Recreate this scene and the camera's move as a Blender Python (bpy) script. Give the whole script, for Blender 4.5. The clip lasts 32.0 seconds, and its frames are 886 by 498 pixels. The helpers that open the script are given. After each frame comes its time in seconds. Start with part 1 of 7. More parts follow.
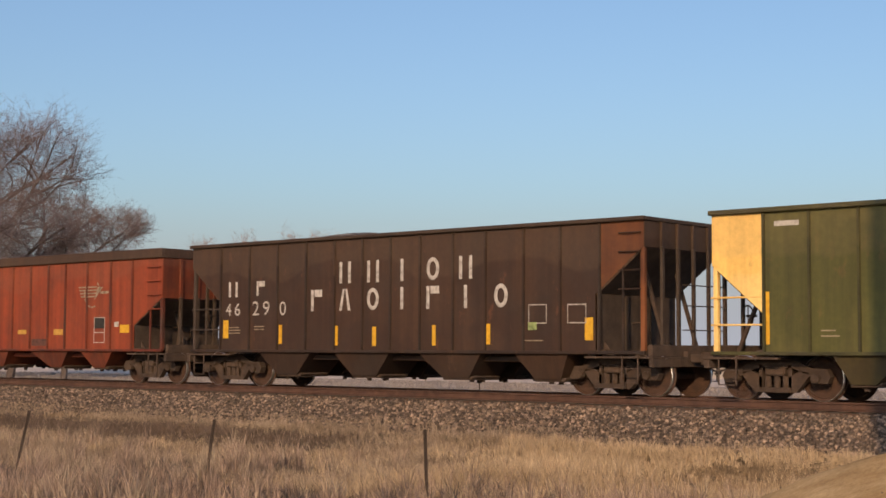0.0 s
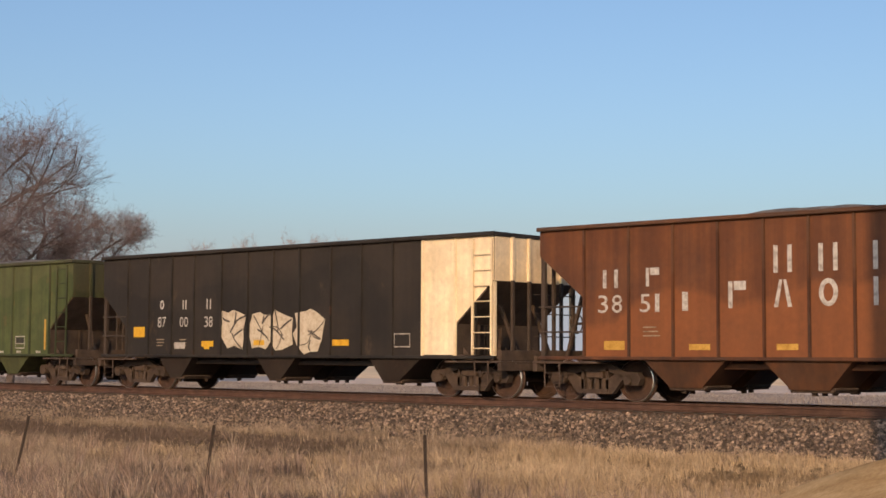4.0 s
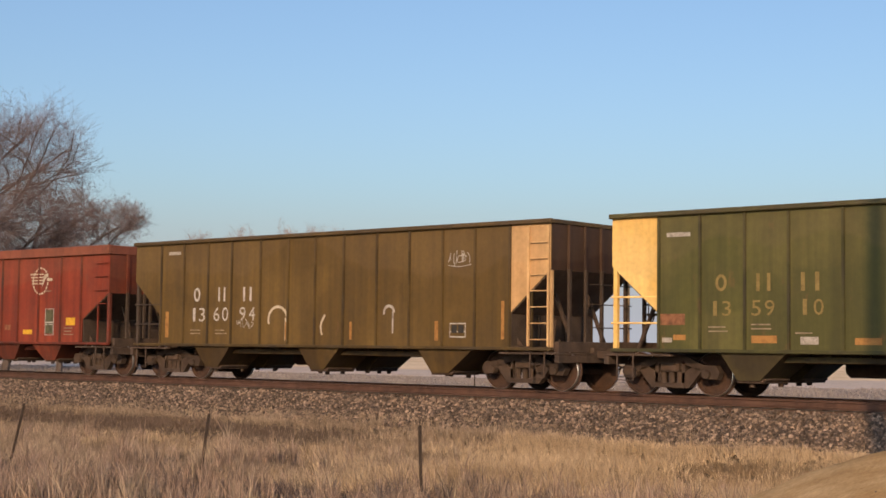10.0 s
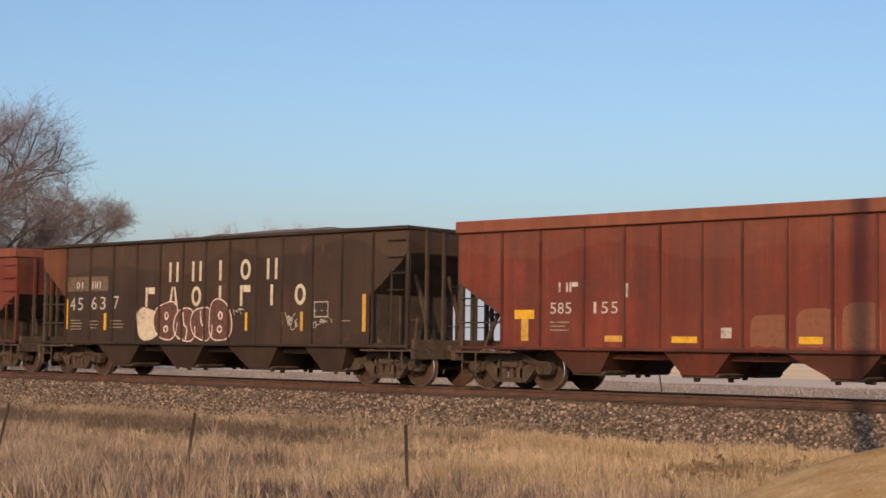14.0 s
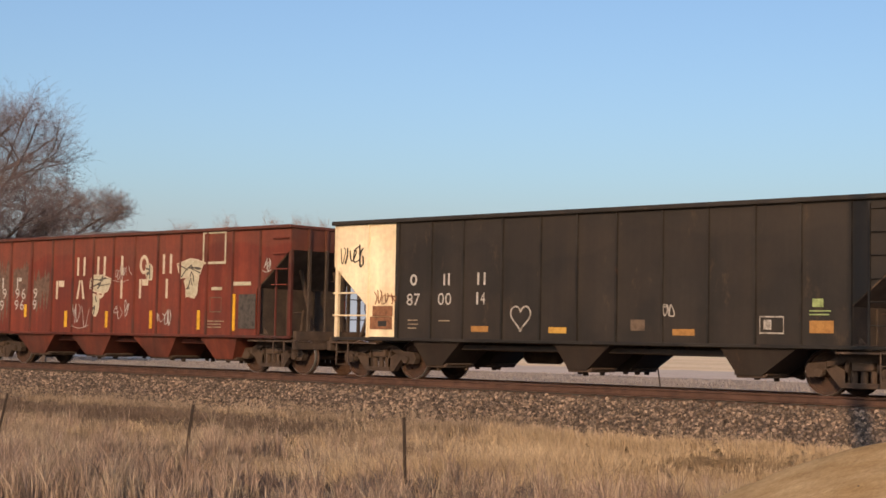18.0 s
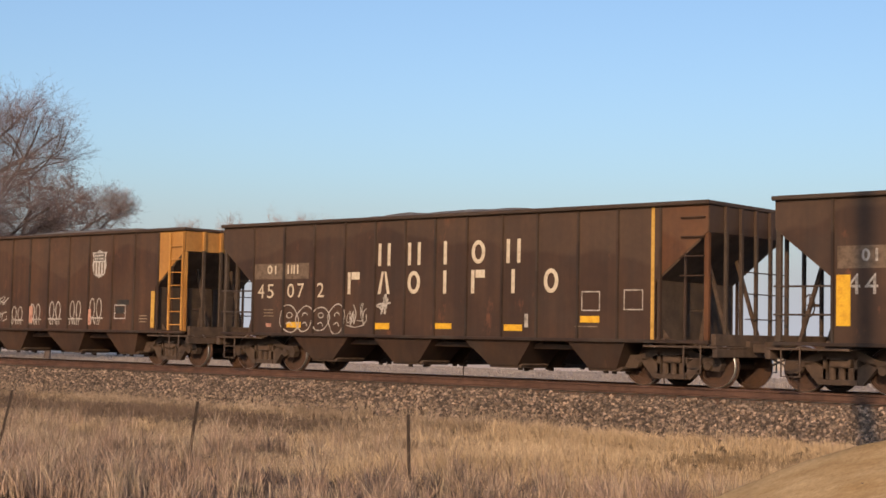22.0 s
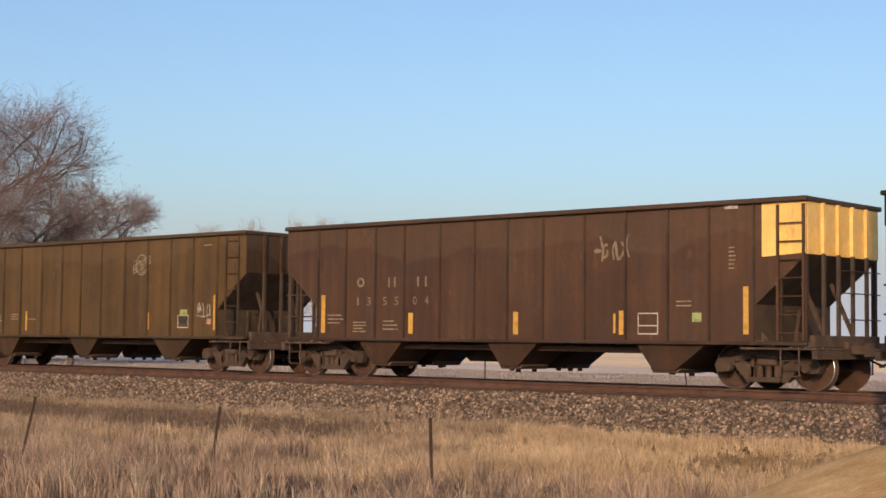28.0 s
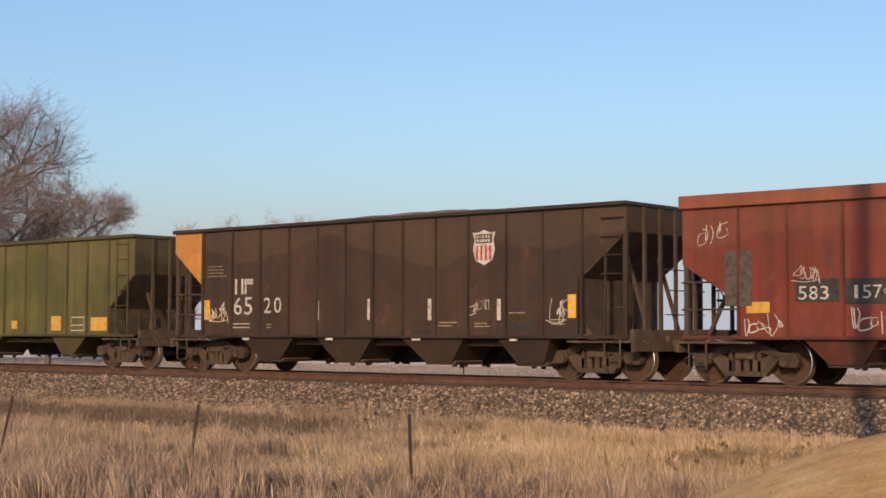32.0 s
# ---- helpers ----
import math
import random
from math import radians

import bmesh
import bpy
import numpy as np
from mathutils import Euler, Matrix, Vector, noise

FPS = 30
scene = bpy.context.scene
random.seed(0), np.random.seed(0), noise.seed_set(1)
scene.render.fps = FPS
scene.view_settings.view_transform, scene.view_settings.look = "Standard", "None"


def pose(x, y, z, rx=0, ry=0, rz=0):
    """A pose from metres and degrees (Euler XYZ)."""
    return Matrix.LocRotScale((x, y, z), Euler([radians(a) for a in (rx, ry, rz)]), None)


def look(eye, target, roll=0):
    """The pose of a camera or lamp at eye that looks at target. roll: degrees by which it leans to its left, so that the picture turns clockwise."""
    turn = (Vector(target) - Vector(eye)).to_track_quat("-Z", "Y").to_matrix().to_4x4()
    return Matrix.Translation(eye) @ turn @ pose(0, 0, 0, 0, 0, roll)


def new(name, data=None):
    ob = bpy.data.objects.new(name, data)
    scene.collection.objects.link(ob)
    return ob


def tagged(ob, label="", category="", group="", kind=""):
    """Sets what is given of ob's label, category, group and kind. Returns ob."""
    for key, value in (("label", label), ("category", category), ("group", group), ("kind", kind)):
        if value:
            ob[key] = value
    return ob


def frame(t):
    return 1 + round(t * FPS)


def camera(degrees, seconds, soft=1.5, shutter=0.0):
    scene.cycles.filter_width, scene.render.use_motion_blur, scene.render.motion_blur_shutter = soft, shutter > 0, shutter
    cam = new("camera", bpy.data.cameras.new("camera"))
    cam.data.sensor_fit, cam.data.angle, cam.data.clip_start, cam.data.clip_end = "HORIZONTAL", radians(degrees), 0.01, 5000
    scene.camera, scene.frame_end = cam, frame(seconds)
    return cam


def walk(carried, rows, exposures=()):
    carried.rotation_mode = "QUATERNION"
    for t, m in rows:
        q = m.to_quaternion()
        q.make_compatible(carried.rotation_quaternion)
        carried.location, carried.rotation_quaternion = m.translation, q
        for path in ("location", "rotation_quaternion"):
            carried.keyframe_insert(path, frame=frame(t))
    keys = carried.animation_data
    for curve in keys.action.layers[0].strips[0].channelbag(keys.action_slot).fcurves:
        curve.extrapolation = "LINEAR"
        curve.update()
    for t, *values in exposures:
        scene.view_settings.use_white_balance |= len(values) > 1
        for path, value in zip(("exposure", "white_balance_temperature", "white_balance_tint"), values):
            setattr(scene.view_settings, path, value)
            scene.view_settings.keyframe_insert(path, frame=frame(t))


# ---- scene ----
cam = camera(32.979, 32.0, soft=1.6)
EYE = (0.0, 0.0, 0.947)
# seconds, then the camera's tilt, lean and heading: a hand-held camera on one spot
PATH = [
    (0, 93.926, -0.279, 41.427), (0.5, 93.990, -0.421, 41.411), (1, 94.008, -0.322, 41.417), (1.5, 94.169, -0.210, 41.405),
    (2, 94.104, -0.221, 41.472), (2.5, 94.135, -0.207, 41.525), (3, 94.220, -0.263, 41.408), (3.5, 94.177, -0.340, 41.406),
    (5.5, 94.001, -0.135, 41.488), (6, 93.972, -0.274, 41.475), (6.5, 93.724, -0.466, 41.250), (7, 93.741, -0.522, 41.208),
    (7.5, 93.789, -0.624, 41.196), (8, 93.814, -0.622, 41.255), (8.5, 93.746, -0.762, 41.204), (9, 93.692, -0.786, 41.142),
    (9.5, 93.733, -0.699, 41.196), (10, 93.771, -0.684, 41.250), (10.5, 93.794, -0.709, 41.284), (11, 93.799, -0.778, 41.324),
    (11.5, 93.775, -0.645, 41.395), (12, 93.741, -0.522, 41.335), (12.5, 93.530, -0.431, 41.520), (13, 93.665, -1.169, 41.307),
    (13.5, 93.779, -0.830, 40.895), (14, 93.742, -0.729, 40.722), (14.5, 93.583, -0.754, 40.694), (15, 93.525, -0.706, 40.693),
    (15.5, 93.495, -0.733, 40.649), (17.5, 93.390, -0.925, 40.752), (18, 93.483, -1.056, 40.673), (18.5, 93.516, -0.594, 40.739),
    (19, 93.494, -0.742, 40.753), (19.5, 93.434, -0.829, 40.778), (20, 93.448, -0.923, 40.817), (20.5, 93.475, -0.974, 40.807),
    (21, 93.438, -0.968, 40.825), (21.5, 93.466, -1.054, 40.828), (22, 93.372, -1.081, 40.831), (22.5, 93.283, -1.096, 40.827),
    (23, 93.383, -1.147, 40.860), (23.5, 93.397, -1.209, 40.855), (24, 93.389, -1.192, 40.831), (24.5, 93.345, -1.249, 40.797),
    (26.5, 93.457, -1.296, 40.801), (27, 93.589, -0.893, 40.870), (27.5, 93.551, -0.344, 41.090), (28, 93.480, -0.594, 41.646),
    (28.5, 93.395, -0.764, 41.758), (29, 93.327, -0.560, 41.666), (29.5, 93.394, -0.436, 41.615), (30, 93.399, -0.415, 41.532),
    (30.5, 93.616, 0.121, 41.266), (31, 93.744, -0.319, 40.870), (31.5, 93.331, -0.273, 40.829), (32, 93.348, -0.194, 40.824),
]
walk(cam, [(t, pose(*EYE, rx, ry, rz)) for t, rx, ry, rz in PATH],
     exposures=[(0.0, 0.02, 6700.0, 14.5), (3.0, 0.02, 6700.0, 14.5), (6.0, 0.12, 6700.0, 14.5), (19.0, 0.12, 6700.0, 14.5), (22.5, 0.26, 6700.0, 14.5), (32.0, 0.26, 6700.0, 14.5)])

# the train's run along its straight track, metres along +x at t seconds
def run(t):
    return 11.1981 * t + 0.003 * (t - 16) ** 2 + 0.046


TRACK_Y = 27.93          # centre line of the track; rail tops at z = 0

# ---- world and sun ----
SUN_TO = Vector((0.479, -0.878, 0)).normalized()
SUN_EL = radians(21)
world = bpy.data.worlds.new("sky")
world.use_nodes = True
scene.world = world
wn = world.node_tree.nodes
sky = wn.new("ShaderNodeTexSky")
sky.sky_type, sky.sun_disc = "NISHITA", False
sky.sun_elevation, sky.sun_rotation = SUN_EL, math.atan2(SUN_TO.x, SUN_TO.y)
sky.altitude, sky.air_density, sky.dust_density, sky.ozone_density = 400, 1.2, 3.5, 4.4
wn["Background"].inputs[1].default_value = 0.144
world.node_tree.links.new(sky.outputs[0], wn["Background"].inputs[0])
sun = new("sun", bpy.data.lights.new("sun", "SUN"))
sun.data.energy, sun.data.angle, sun.data.color = 3.3, radians(0.53), (1.0, 0.67, 0.37)
sun.matrix_world = look(Vector((SUN_TO.x * math.cos(SUN_EL), SUN_TO.y * math.cos(SUN_EL), math.sin(SUN_EL))) * 100, (0, 0, 0))


# ---- materials ----
def nodes_of(name):
    m = bpy.data.materials.new(name)
    m.use_nodes = True
    return m, m.node_tree.nodes, m.node_tree.links


def set_in(node, **values):
    for key, value in values.items():
        node.inputs[key.replace("_", " ")].default_value = value


def ramp(nodes, stops):
    r = nodes.new("ShaderNodeValToRGB")
    while len(r.color_ramp.elements) < len(stops):
        r.color_ramp.elements.new(0.5)
    for e, (p, c) in zip(r.color_ramp.elements, stops):
        e.position, e.color = p, (*c, 1) if len(c) == 3 else c
    return r


def noise_tex(nodes, links, coord, scale, detail=4, stretch=None, rough=0.6):
    n = nodes.new("ShaderNodeTexNoise")
    set_in(n, Scale=scale, Detail=detail, Roughness=rough)
    if stretch:
        mp = nodes.new("ShaderNodeMapping")
        mp.inputs["Scale"].default_value = stretch
        links.new(coord, mp.inputs[0])
        coord = mp.outputs[0]
    links.new(coord, n.inputs["Vector"])
    return n.outputs["Fac"]


def mix(nodes, links, fac, a, b, mode="MIX"):
    m = nodes.new("ShaderNodeMix")
    m.data_type, m.blend_type = "RGBA", mode
    for sock, v in ((m.inputs[0], fac), (m.inputs[6], a), (m.inputs[7], b)):
        if isinstance(v, (int, float)):
            sock.default_value = v
        elif isinstance(v, tuple):
            sock.default_value = (*v, 1)
        else:
            links.new(v, sock)
    return m.outputs[2]


def plain(name, a, b, scale=6.0, rough=0.8, metal=0.0, bump=0.2, fine=60.0, stretch=None, lo=0.35, hi=0.68, per_object=0.0, per_island=0.0):
    """Two tones mixed by coarse noise, a finer noise for bump and a little tone."""
    m, n, l = nodes_of(name)
    bsdf = n["Principled BSDF"]
    tc = n.new("ShaderNodeTexCoord").outputs["Object"]
    big = noise_tex(n, l, tc, scale, 5, stretch)
    r = ramp(n, [(lo, a), (hi, b)])
    l.new(big, r.inputs[0])
    col = r.outputs[0]
    small = noise_tex(n, l, tc, fine, 3)
    sr = ramp(n, [(0.3, (0.75, 0.75, 0.75)), (0.7, (1.15, 1.15, 1.15))])
    l.new(small, sr.inputs[0])
    col = mix(n, l, 0.7, col, sr.outputs[0], "MULTIPLY")
    for amount, node, out in ((per_object, "ShaderNodeObjectInfo", "Random"), (per_island, "ShaderNodeNewGeometry", "Random Per Island")):
        if amount:
            vr = ramp(n, [(0, (1 - amount,) * 3), (1, (1 + amount,) * 3)])
            l.new(n.new(node).outputs[out], vr.inputs[0])
            col = mix(n, l, 1.0, col, vr.outputs[0], "MULTIPLY")
    l.new(col, bsdf.inputs["Base Color"])
    set_in(bsdf, Roughness=rough, Metallic=metal)
    if bump:
        bp = n.new("ShaderNodeBump")
        set_in(bp, Strength=bump, Distance=0.02)
        l.new(small, bp.inputs["Height"])
        l.new(bp.outputs[0], bsdf.inputs["Normal"])
    return m


def car_paint(name, base, faded, rust, seed, dust=0.35, rough=0.72, low_wash=False):
    """Old freight-car enamel: faded in patches and streaked, rust blooms, coal dust. low_wash: the pale wash lies along the lower sheet."""
    m, n, l = nodes_of(name)
    # how far age has dulled each kind of paint: light ends, reds, greens, mustards, browns and blacks
    if base[0] > 0.4 and base[1] >= 0.2:
        worn = (0.88, 0.82, 0.72)
    elif base[0] > 2.7 * base[1]:
        worn = (0.53, 0.382, 0.29)
    elif base[1] > base[0]:
        worn = (0.54, 0.465, 0.285)
    elif base[2] < 0.25 * base[0]:
        worn = (0.52, 0.43, 0.26)
    else:
        worn = (0.45, 0.335, 0.25)
    base, faded = (tuple(f * k for f, k in zip(worn, tone)) for tone in (base, faded))
    bsdf = n["Principled BSDF"]
    tcn = n.new("ShaderNodeTexCoord")
    mp = n.new("ShaderNodeMapping")
    mp.inputs["Location"].default_value = (seed * 7.3, seed * 3.1, seed * 1.7)
    l.new(tcn.outputs["Object"], mp.inputs[0])
    # every sheet takes its own stretch of the pattern
    far = n.new("ShaderNodeMath")
    far.operation = "MULTIPLY"
    far.inputs[1].default_value = 61.0
    l.new(n.new("ShaderNodeObjectInfo").outputs["Random"], far.inputs[0])
    shift = n.new("ShaderNodeVectorMath")
    shift.operation = "ADD"
    l.new(mp.outputs[0], shift.inputs[0])
    l.new(far.outputs[0], shift.inputs[1])
    tc = shift.outputs[0]
    patches = noise_tex(n, l, tc, 0.55, 4, None, 0.55)
    streak = noise_tex(n, l, tc, 1.6, 5, (2.4, 2.4, 0.11))
    grit = noise_tex(n, l, tc, 9.0, 5)
    r1 = ramp(n, [(0.46, base), (0.535, tuple(0.35 * a + 0.65 * b for a, b in zip(base, faded))), (0.66, faded)])
    l.new(patches, r1.inputs[0])
    low = (0.84, 0.82, 0.79) if base[0] > 0.35 else (0.60, 0.58, 0.56)
    r2 = ramp(n, [(0.36, low), (0.66, (1.13, 1.13, 1.13))])
    l.new(streak, r2.inputs[0])
    col = mix(n, l, 0.75, r1.outputs[0], r2.outputs[0], "MULTIPLY")
    rr = ramp(n, [(0.60, (0, 0, 0)), (0.72, (1, 1, 1))])
    l.new(noise_tex(n, l, tc, 2.3, 8, (1, 1, 0.45), 0.7), rr.inputs[0])
    ra = n.new("ShaderNodeMath")
    ra.operation = "MULTIPLY"
    ra.inputs[1].default_value = 0.55
    l.new(rr.outputs[0], ra.inputs[0])
    col = mix(n, l, ra.outputs[0], col, rust)
    dr = ramp(n, [(0.45, (0, 0, 0)), (0.75, (dust, dust, dust))])
    l.new(noise_tex(n, l, tc, 1.1, 6, (1, 1, 0.8)), dr.inputs[0])
    col = mix(n, l, dr.outputs[0], col, (0.035, 0.028, 0.022))
    # a pale wash of colour along the upper sheet, with a wavy lower edge
    xyz = n.new("ShaderNodeSeparateXYZ")
    l.new(tcn.outputs["Object"], xyz.inputs[0])
    wave = n.new("ShaderNodeMath")
    wave.operation = "MULTIPLY_ADD"
    wave.inputs[1].default_value = 0.62
    l.new(noise_tex(n, l, tc, 0.33, 2, (1, 1, 0.25), 0.4), wave.inputs[0])
    zk = n.new("ShaderNodeMath")
    zk.operation = "MULTIPLY"
    zk.inputs[1].default_value = -0.25 if low_wash else 0.25
    l.new(xyz.outputs["Z"], zk.inputs[0])
    l.new(zk.outputs[0], wave.inputs[2])
    wash = 0.4 if low_wash else 0.10 if base[0] < 0.02 else 0.30
    wr = ramp(n, [(0.955 if low_wash else 0.975, (0, 0, 0)), (1.0, (wash, wash, wash))])
    wo = n.new("ShaderNodeMath")
    wo.operation = "SUBTRACT"
    wo.inputs[1].default_value = -1.20 if low_wash else 0.08
    l.new(wave.outputs[0], wo.inputs[0])
    l.new(wo.outputs[0], wr.inputs[0])
    pale = tuple(1.9 * k for k in faded) if low_wash else tuple(0.55 * k + 0.45 * d for k, d in zip(faded, (0.135, 0.095, 0.062)))
    col = mix(n, l, wr.outputs[0], col, pale)
    gr = ramp(n, [(0.3, (0.86, 0.86, 0.86)), (0.7, (1.1, 1.1, 1.1))])
    l.new(grit, gr.inputs[0])
    col = mix(n, l, 0.8, col, gr.outputs[0], "MULTIPLY")
    l.new(col, bsdf.inputs["Base Color"])
    set_in(bsdf, Roughness=rough)
    bp = n.new("ShaderNodeBump")
    set_in(bp, Strength=0.25, Distance=0.01)
    l.new(noise_tex(n, l, tc, 1.4, 3), bp.inputs["Height"])
    l.new(bp.outputs[0], bsdf.inputs["Normal"])
    return m


MAT = {}
MAT["grime"] = plain("undercarriage_grime", (0.0429, 0.0290, 0.0215), (0.0912, 0.0600, 0.0429), 3.0, 0.95, 0, 0.4, 30)
MAT["slope"] = plain("dusty_brown_end_steel", (0.0776, 0.0522, 0.0371), (0.1553, 0.1046, 0.0725), 1.6, 0.85, 0, 0.2, 20)
MAT["cage"] = plain("dusty_end_cage_steel", (0.0340, 0.0229, 0.0170), (0.0680, 0.0467, 0.0331), 1.8, 0.85, 0, 0.2, 20)
MAT["truck"] = plain("dusty_cast_steel", (0.0353, 0.0228, 0.0165), (0.0767, 0.0497, 0.0342), 2.5, 0.9, 0, 0.4, 25)
MAT["wheel"] = plain("rusty_wheel_steel", (0.0364, 0.0196, 0.0133), (0.0791, 0.0400, 0.0240), 4.0, 0.8, 0.1, 0.2, 30)
MAT["tread"] = plain("polished_wheel_tread", (0.66, 0.64, 0.62), (0.78, 0.76, 0.74), 9.0, 0.3, 0.9, 0.05, 60)
MAT["coal"] = plain("dusty_grey_coal", (0.075, 0.066, 0.058), (0.17, 0.15, 0.13), 5.0, 0.95, 0, 1.0, 14)
MAT["rail"] = plain("rusted_rail_steel", (0.0574, 0.0284, 0.0196), (0.1064, 0.0551, 0.0382), 3.0, 0.8, 0.1, 0.3, 40)
MAT["railtop"] = plain("dull_rail_head", (0.16, 0.115, 0.09), (0.22, 0.165, 0.13), 5.0, 0.6, 0.3, 0.05, 40)
MAT["tie"] = plain("weathered_tie_wood", (0.034, 0.026, 0.019), (0.076, 0.058, 0.042), 3.0, 0.9, 0, 0.5, 20, (0.3, 3, 3))
MAT["yellow"] = plain("yellow_reflective_sheet", (0.426, 0.226, 0.014), (0.549, 0.309, 0.020), 5.0, 0.5, 0, 0.05, 40)
MAT["white"] = plain("white_stencil_paint", (0.378, 0.357, 0.316), (0.563, 0.549, 0.515), 6.0, 0.7, 0, 0.05, 30)
MAT["stone"] = plain("granite_ballast", (0.0891, 0.0643, 0.0474), (0.1870, 0.1383, 0.1026), 9.0, 0.95, 0, 0.3, 40, lo=0.42, hi=0.62, per_island=0.62)
# a few stones are much paler than the rest
for node in MAT["stone"].node_tree.nodes:
    if node.bl_idname == "ShaderNodeValToRGB" and node.color_ramp.elements[-1].color[0] > 1.3:
        for place, tone in ((0.32, 0.66), (0.62, 1.15)):
            node.color_ramp.elements.new(place).color = (tone, tone, tone, 1)
        node.color_ramp.elements[-1].color = (2.5, 2.45, 2.4, 1)
MAT["bed"] = plain("ballast_bed", (0.0718, 0.0499, 0.0370), (0.1186, 0.0840, 0.0618), 9.0, 0.95, 0, 0.8, 28)
MAT["fines"] = plain("rust_brown_dust", (0.1006, 0.0616, 0.0440), (0.1573, 0.1006, 0.0723), 2.0, 0.95, 0, 0.4, 20)
MAT["soil"] = plain("dead_grass_floor", (0.103, 0.077, 0.049), (0.172, 0.130, 0.084), 0.35, 0.95, 0, 0.8, 9)
MAT["mound"] = plain("dry_tan_dirt", (0.3520, 0.2297, 0.1074), (0.5051, 0.3564, 0.1874), 2.2, 0.95, 0, 0.8, 22, (0.6, 1.6, 1), 0.38, 0.64)
MAT["verge"] = plain("bleached_far_verge", (0.2309, 0.1961, 0.1732), (0.3004, 0.2597, 0.2309), 0.25, 0.95, 0, 0.6, 5)
MAT["gravel_road"] = plain("pale_gravel_road", (0.5460, 0.4440, 0.3528), (0.6160, 0.5180, 0.4368), 0.3, 0.95, 0, 0.2, 6)
MAT["field"] = plain("bleached_stubble_field", (0.70, 0.52, 0.32), (0.84, 0.66, 0.44), 0.06, 0.95, 0, 0.3, 2)
# dusty ground has no sheen, however low the light
for key in ("soil", "verge", "gravel_road", "field", "mound", "fines"):
    set_in(MAT[key].node_tree.nodes["Principled BSDF"], Specular_IOR_Level=0.02)
MAT["grass"] = plain("dry_grass_blades", (0.3005, 0.2155, 0.1253), (0.5422, 0.4118, 0.2661), 0.5, 0.8, 0, 0, 6, per_island=0.4)
MAT["grass_rust"] = plain("reddish_grass_stalks", (0.0776, 0.0599, 0.0546), (0.3269, 0.2615, 0.1806), 0.95, 0.8, 0, 0, 6, lo=0.36, hi=0.62, per_island=0.6)
for node in MAT["grass_rust"].node_tree.nodes:
    if node.bl_idname == "ShaderNodeValToRGB" and abs(node.color_ramp.elements[0].position - 0.36) < 1e-4:
        node.color_ramp.elements.new(0.45).color = (0.215, 0.148, 0.112, 1)
        node.color_ramp.elements.new(0.53).color = (0.315, 0.228, 0.168, 1)
MAT["tan_grass"] = plain("pinkish_tan_grass", (0.1515, 0.1080, 0.0732), (0.3715, 0.2857, 0.1995), 0.9, 0.8, 0, 0, 6, lo=0.34, hi=0.66, per_island=0.5)
# the shade among the tall stalks is put into this grey-violet tone
MAT["undergrowth"] = plain("shade_toned_undergrowth", (0.053, 0.040, 0.039), (0.141, 0.110, 0.101), 1.2, 0.9, 0, 0, 6, per_island=0.5)
MAT["weed"] = plain("brown_weed_stalks", (0.092, 0.065, 0.048), (0.163, 0.114, 0.081), 0.6, 0.85, 0, 0, 6, per_island=0.3)
MAT["hollow_weed"] = plain("olive_brown_weeds", (0.15, 0.105, 0.062), (0.26, 0.185, 0.110), 0.8, 0.85, 0, 0, 6, per_island=0.4)
MAT["pale_grass"] = plain("bleached_grass_blades", (0.2190, 0.1880, 0.1672), (0.2886, 0.2509, 0.2279), 0.4, 0.85, 0, 0, 6, per_island=0.25)
MAT["bark"] = plain("grey_brown_bark", (0.065, 0.049, 0.042), (0.13, 0.10, 0.086), 2.0, 0.9, 0, 0.3, 12)
MAT["twig"] = plain("reddish_twigs", (0.1300, 0.0980, 0.0954), (0.2150, 0.1660, 0.1611), 0.6, 0.9, 0, 0, 8)
MAT["pale_bark"] = plain("pale_pinkish_bark", (0.22, 0.155, 0.13), (0.32, 0.235, 0.20), 2.0, 0.9, 0, 0, 12)
MAT["post"] = plain("rusted_steel_post", (0.018, 0.011, 0.008), (0.041, 0.026, 0.018), 6.0, 0.8, 0.2, 0.2, 40)
MAT["wood_pole"] = plain("weathered_pole_wood", (0.069, 0.051, 0.038), (0.137, 0.110, 0.083), 2.0, 0.9, 0, 0.5, 18, (3, 3, 0.2))


# ---- mesh helpers ----
MESHES = {}


def mesh_of(name, verts, faces, mats=(), smooth=False, face_mats=None):
    me = bpy.data.meshes.new(name)
    me.from_pydata([tuple(v) for v in verts], [], faces)
    for m in mats:
        me.materials.append(m)
    if face_mats is not None:
        me.polygons.foreach_set("material_index", face_mats)
    if smooth:
        me.polygons.foreach_set("use_smooth", [True] * len(me.polygons))
    me.update()
    return me


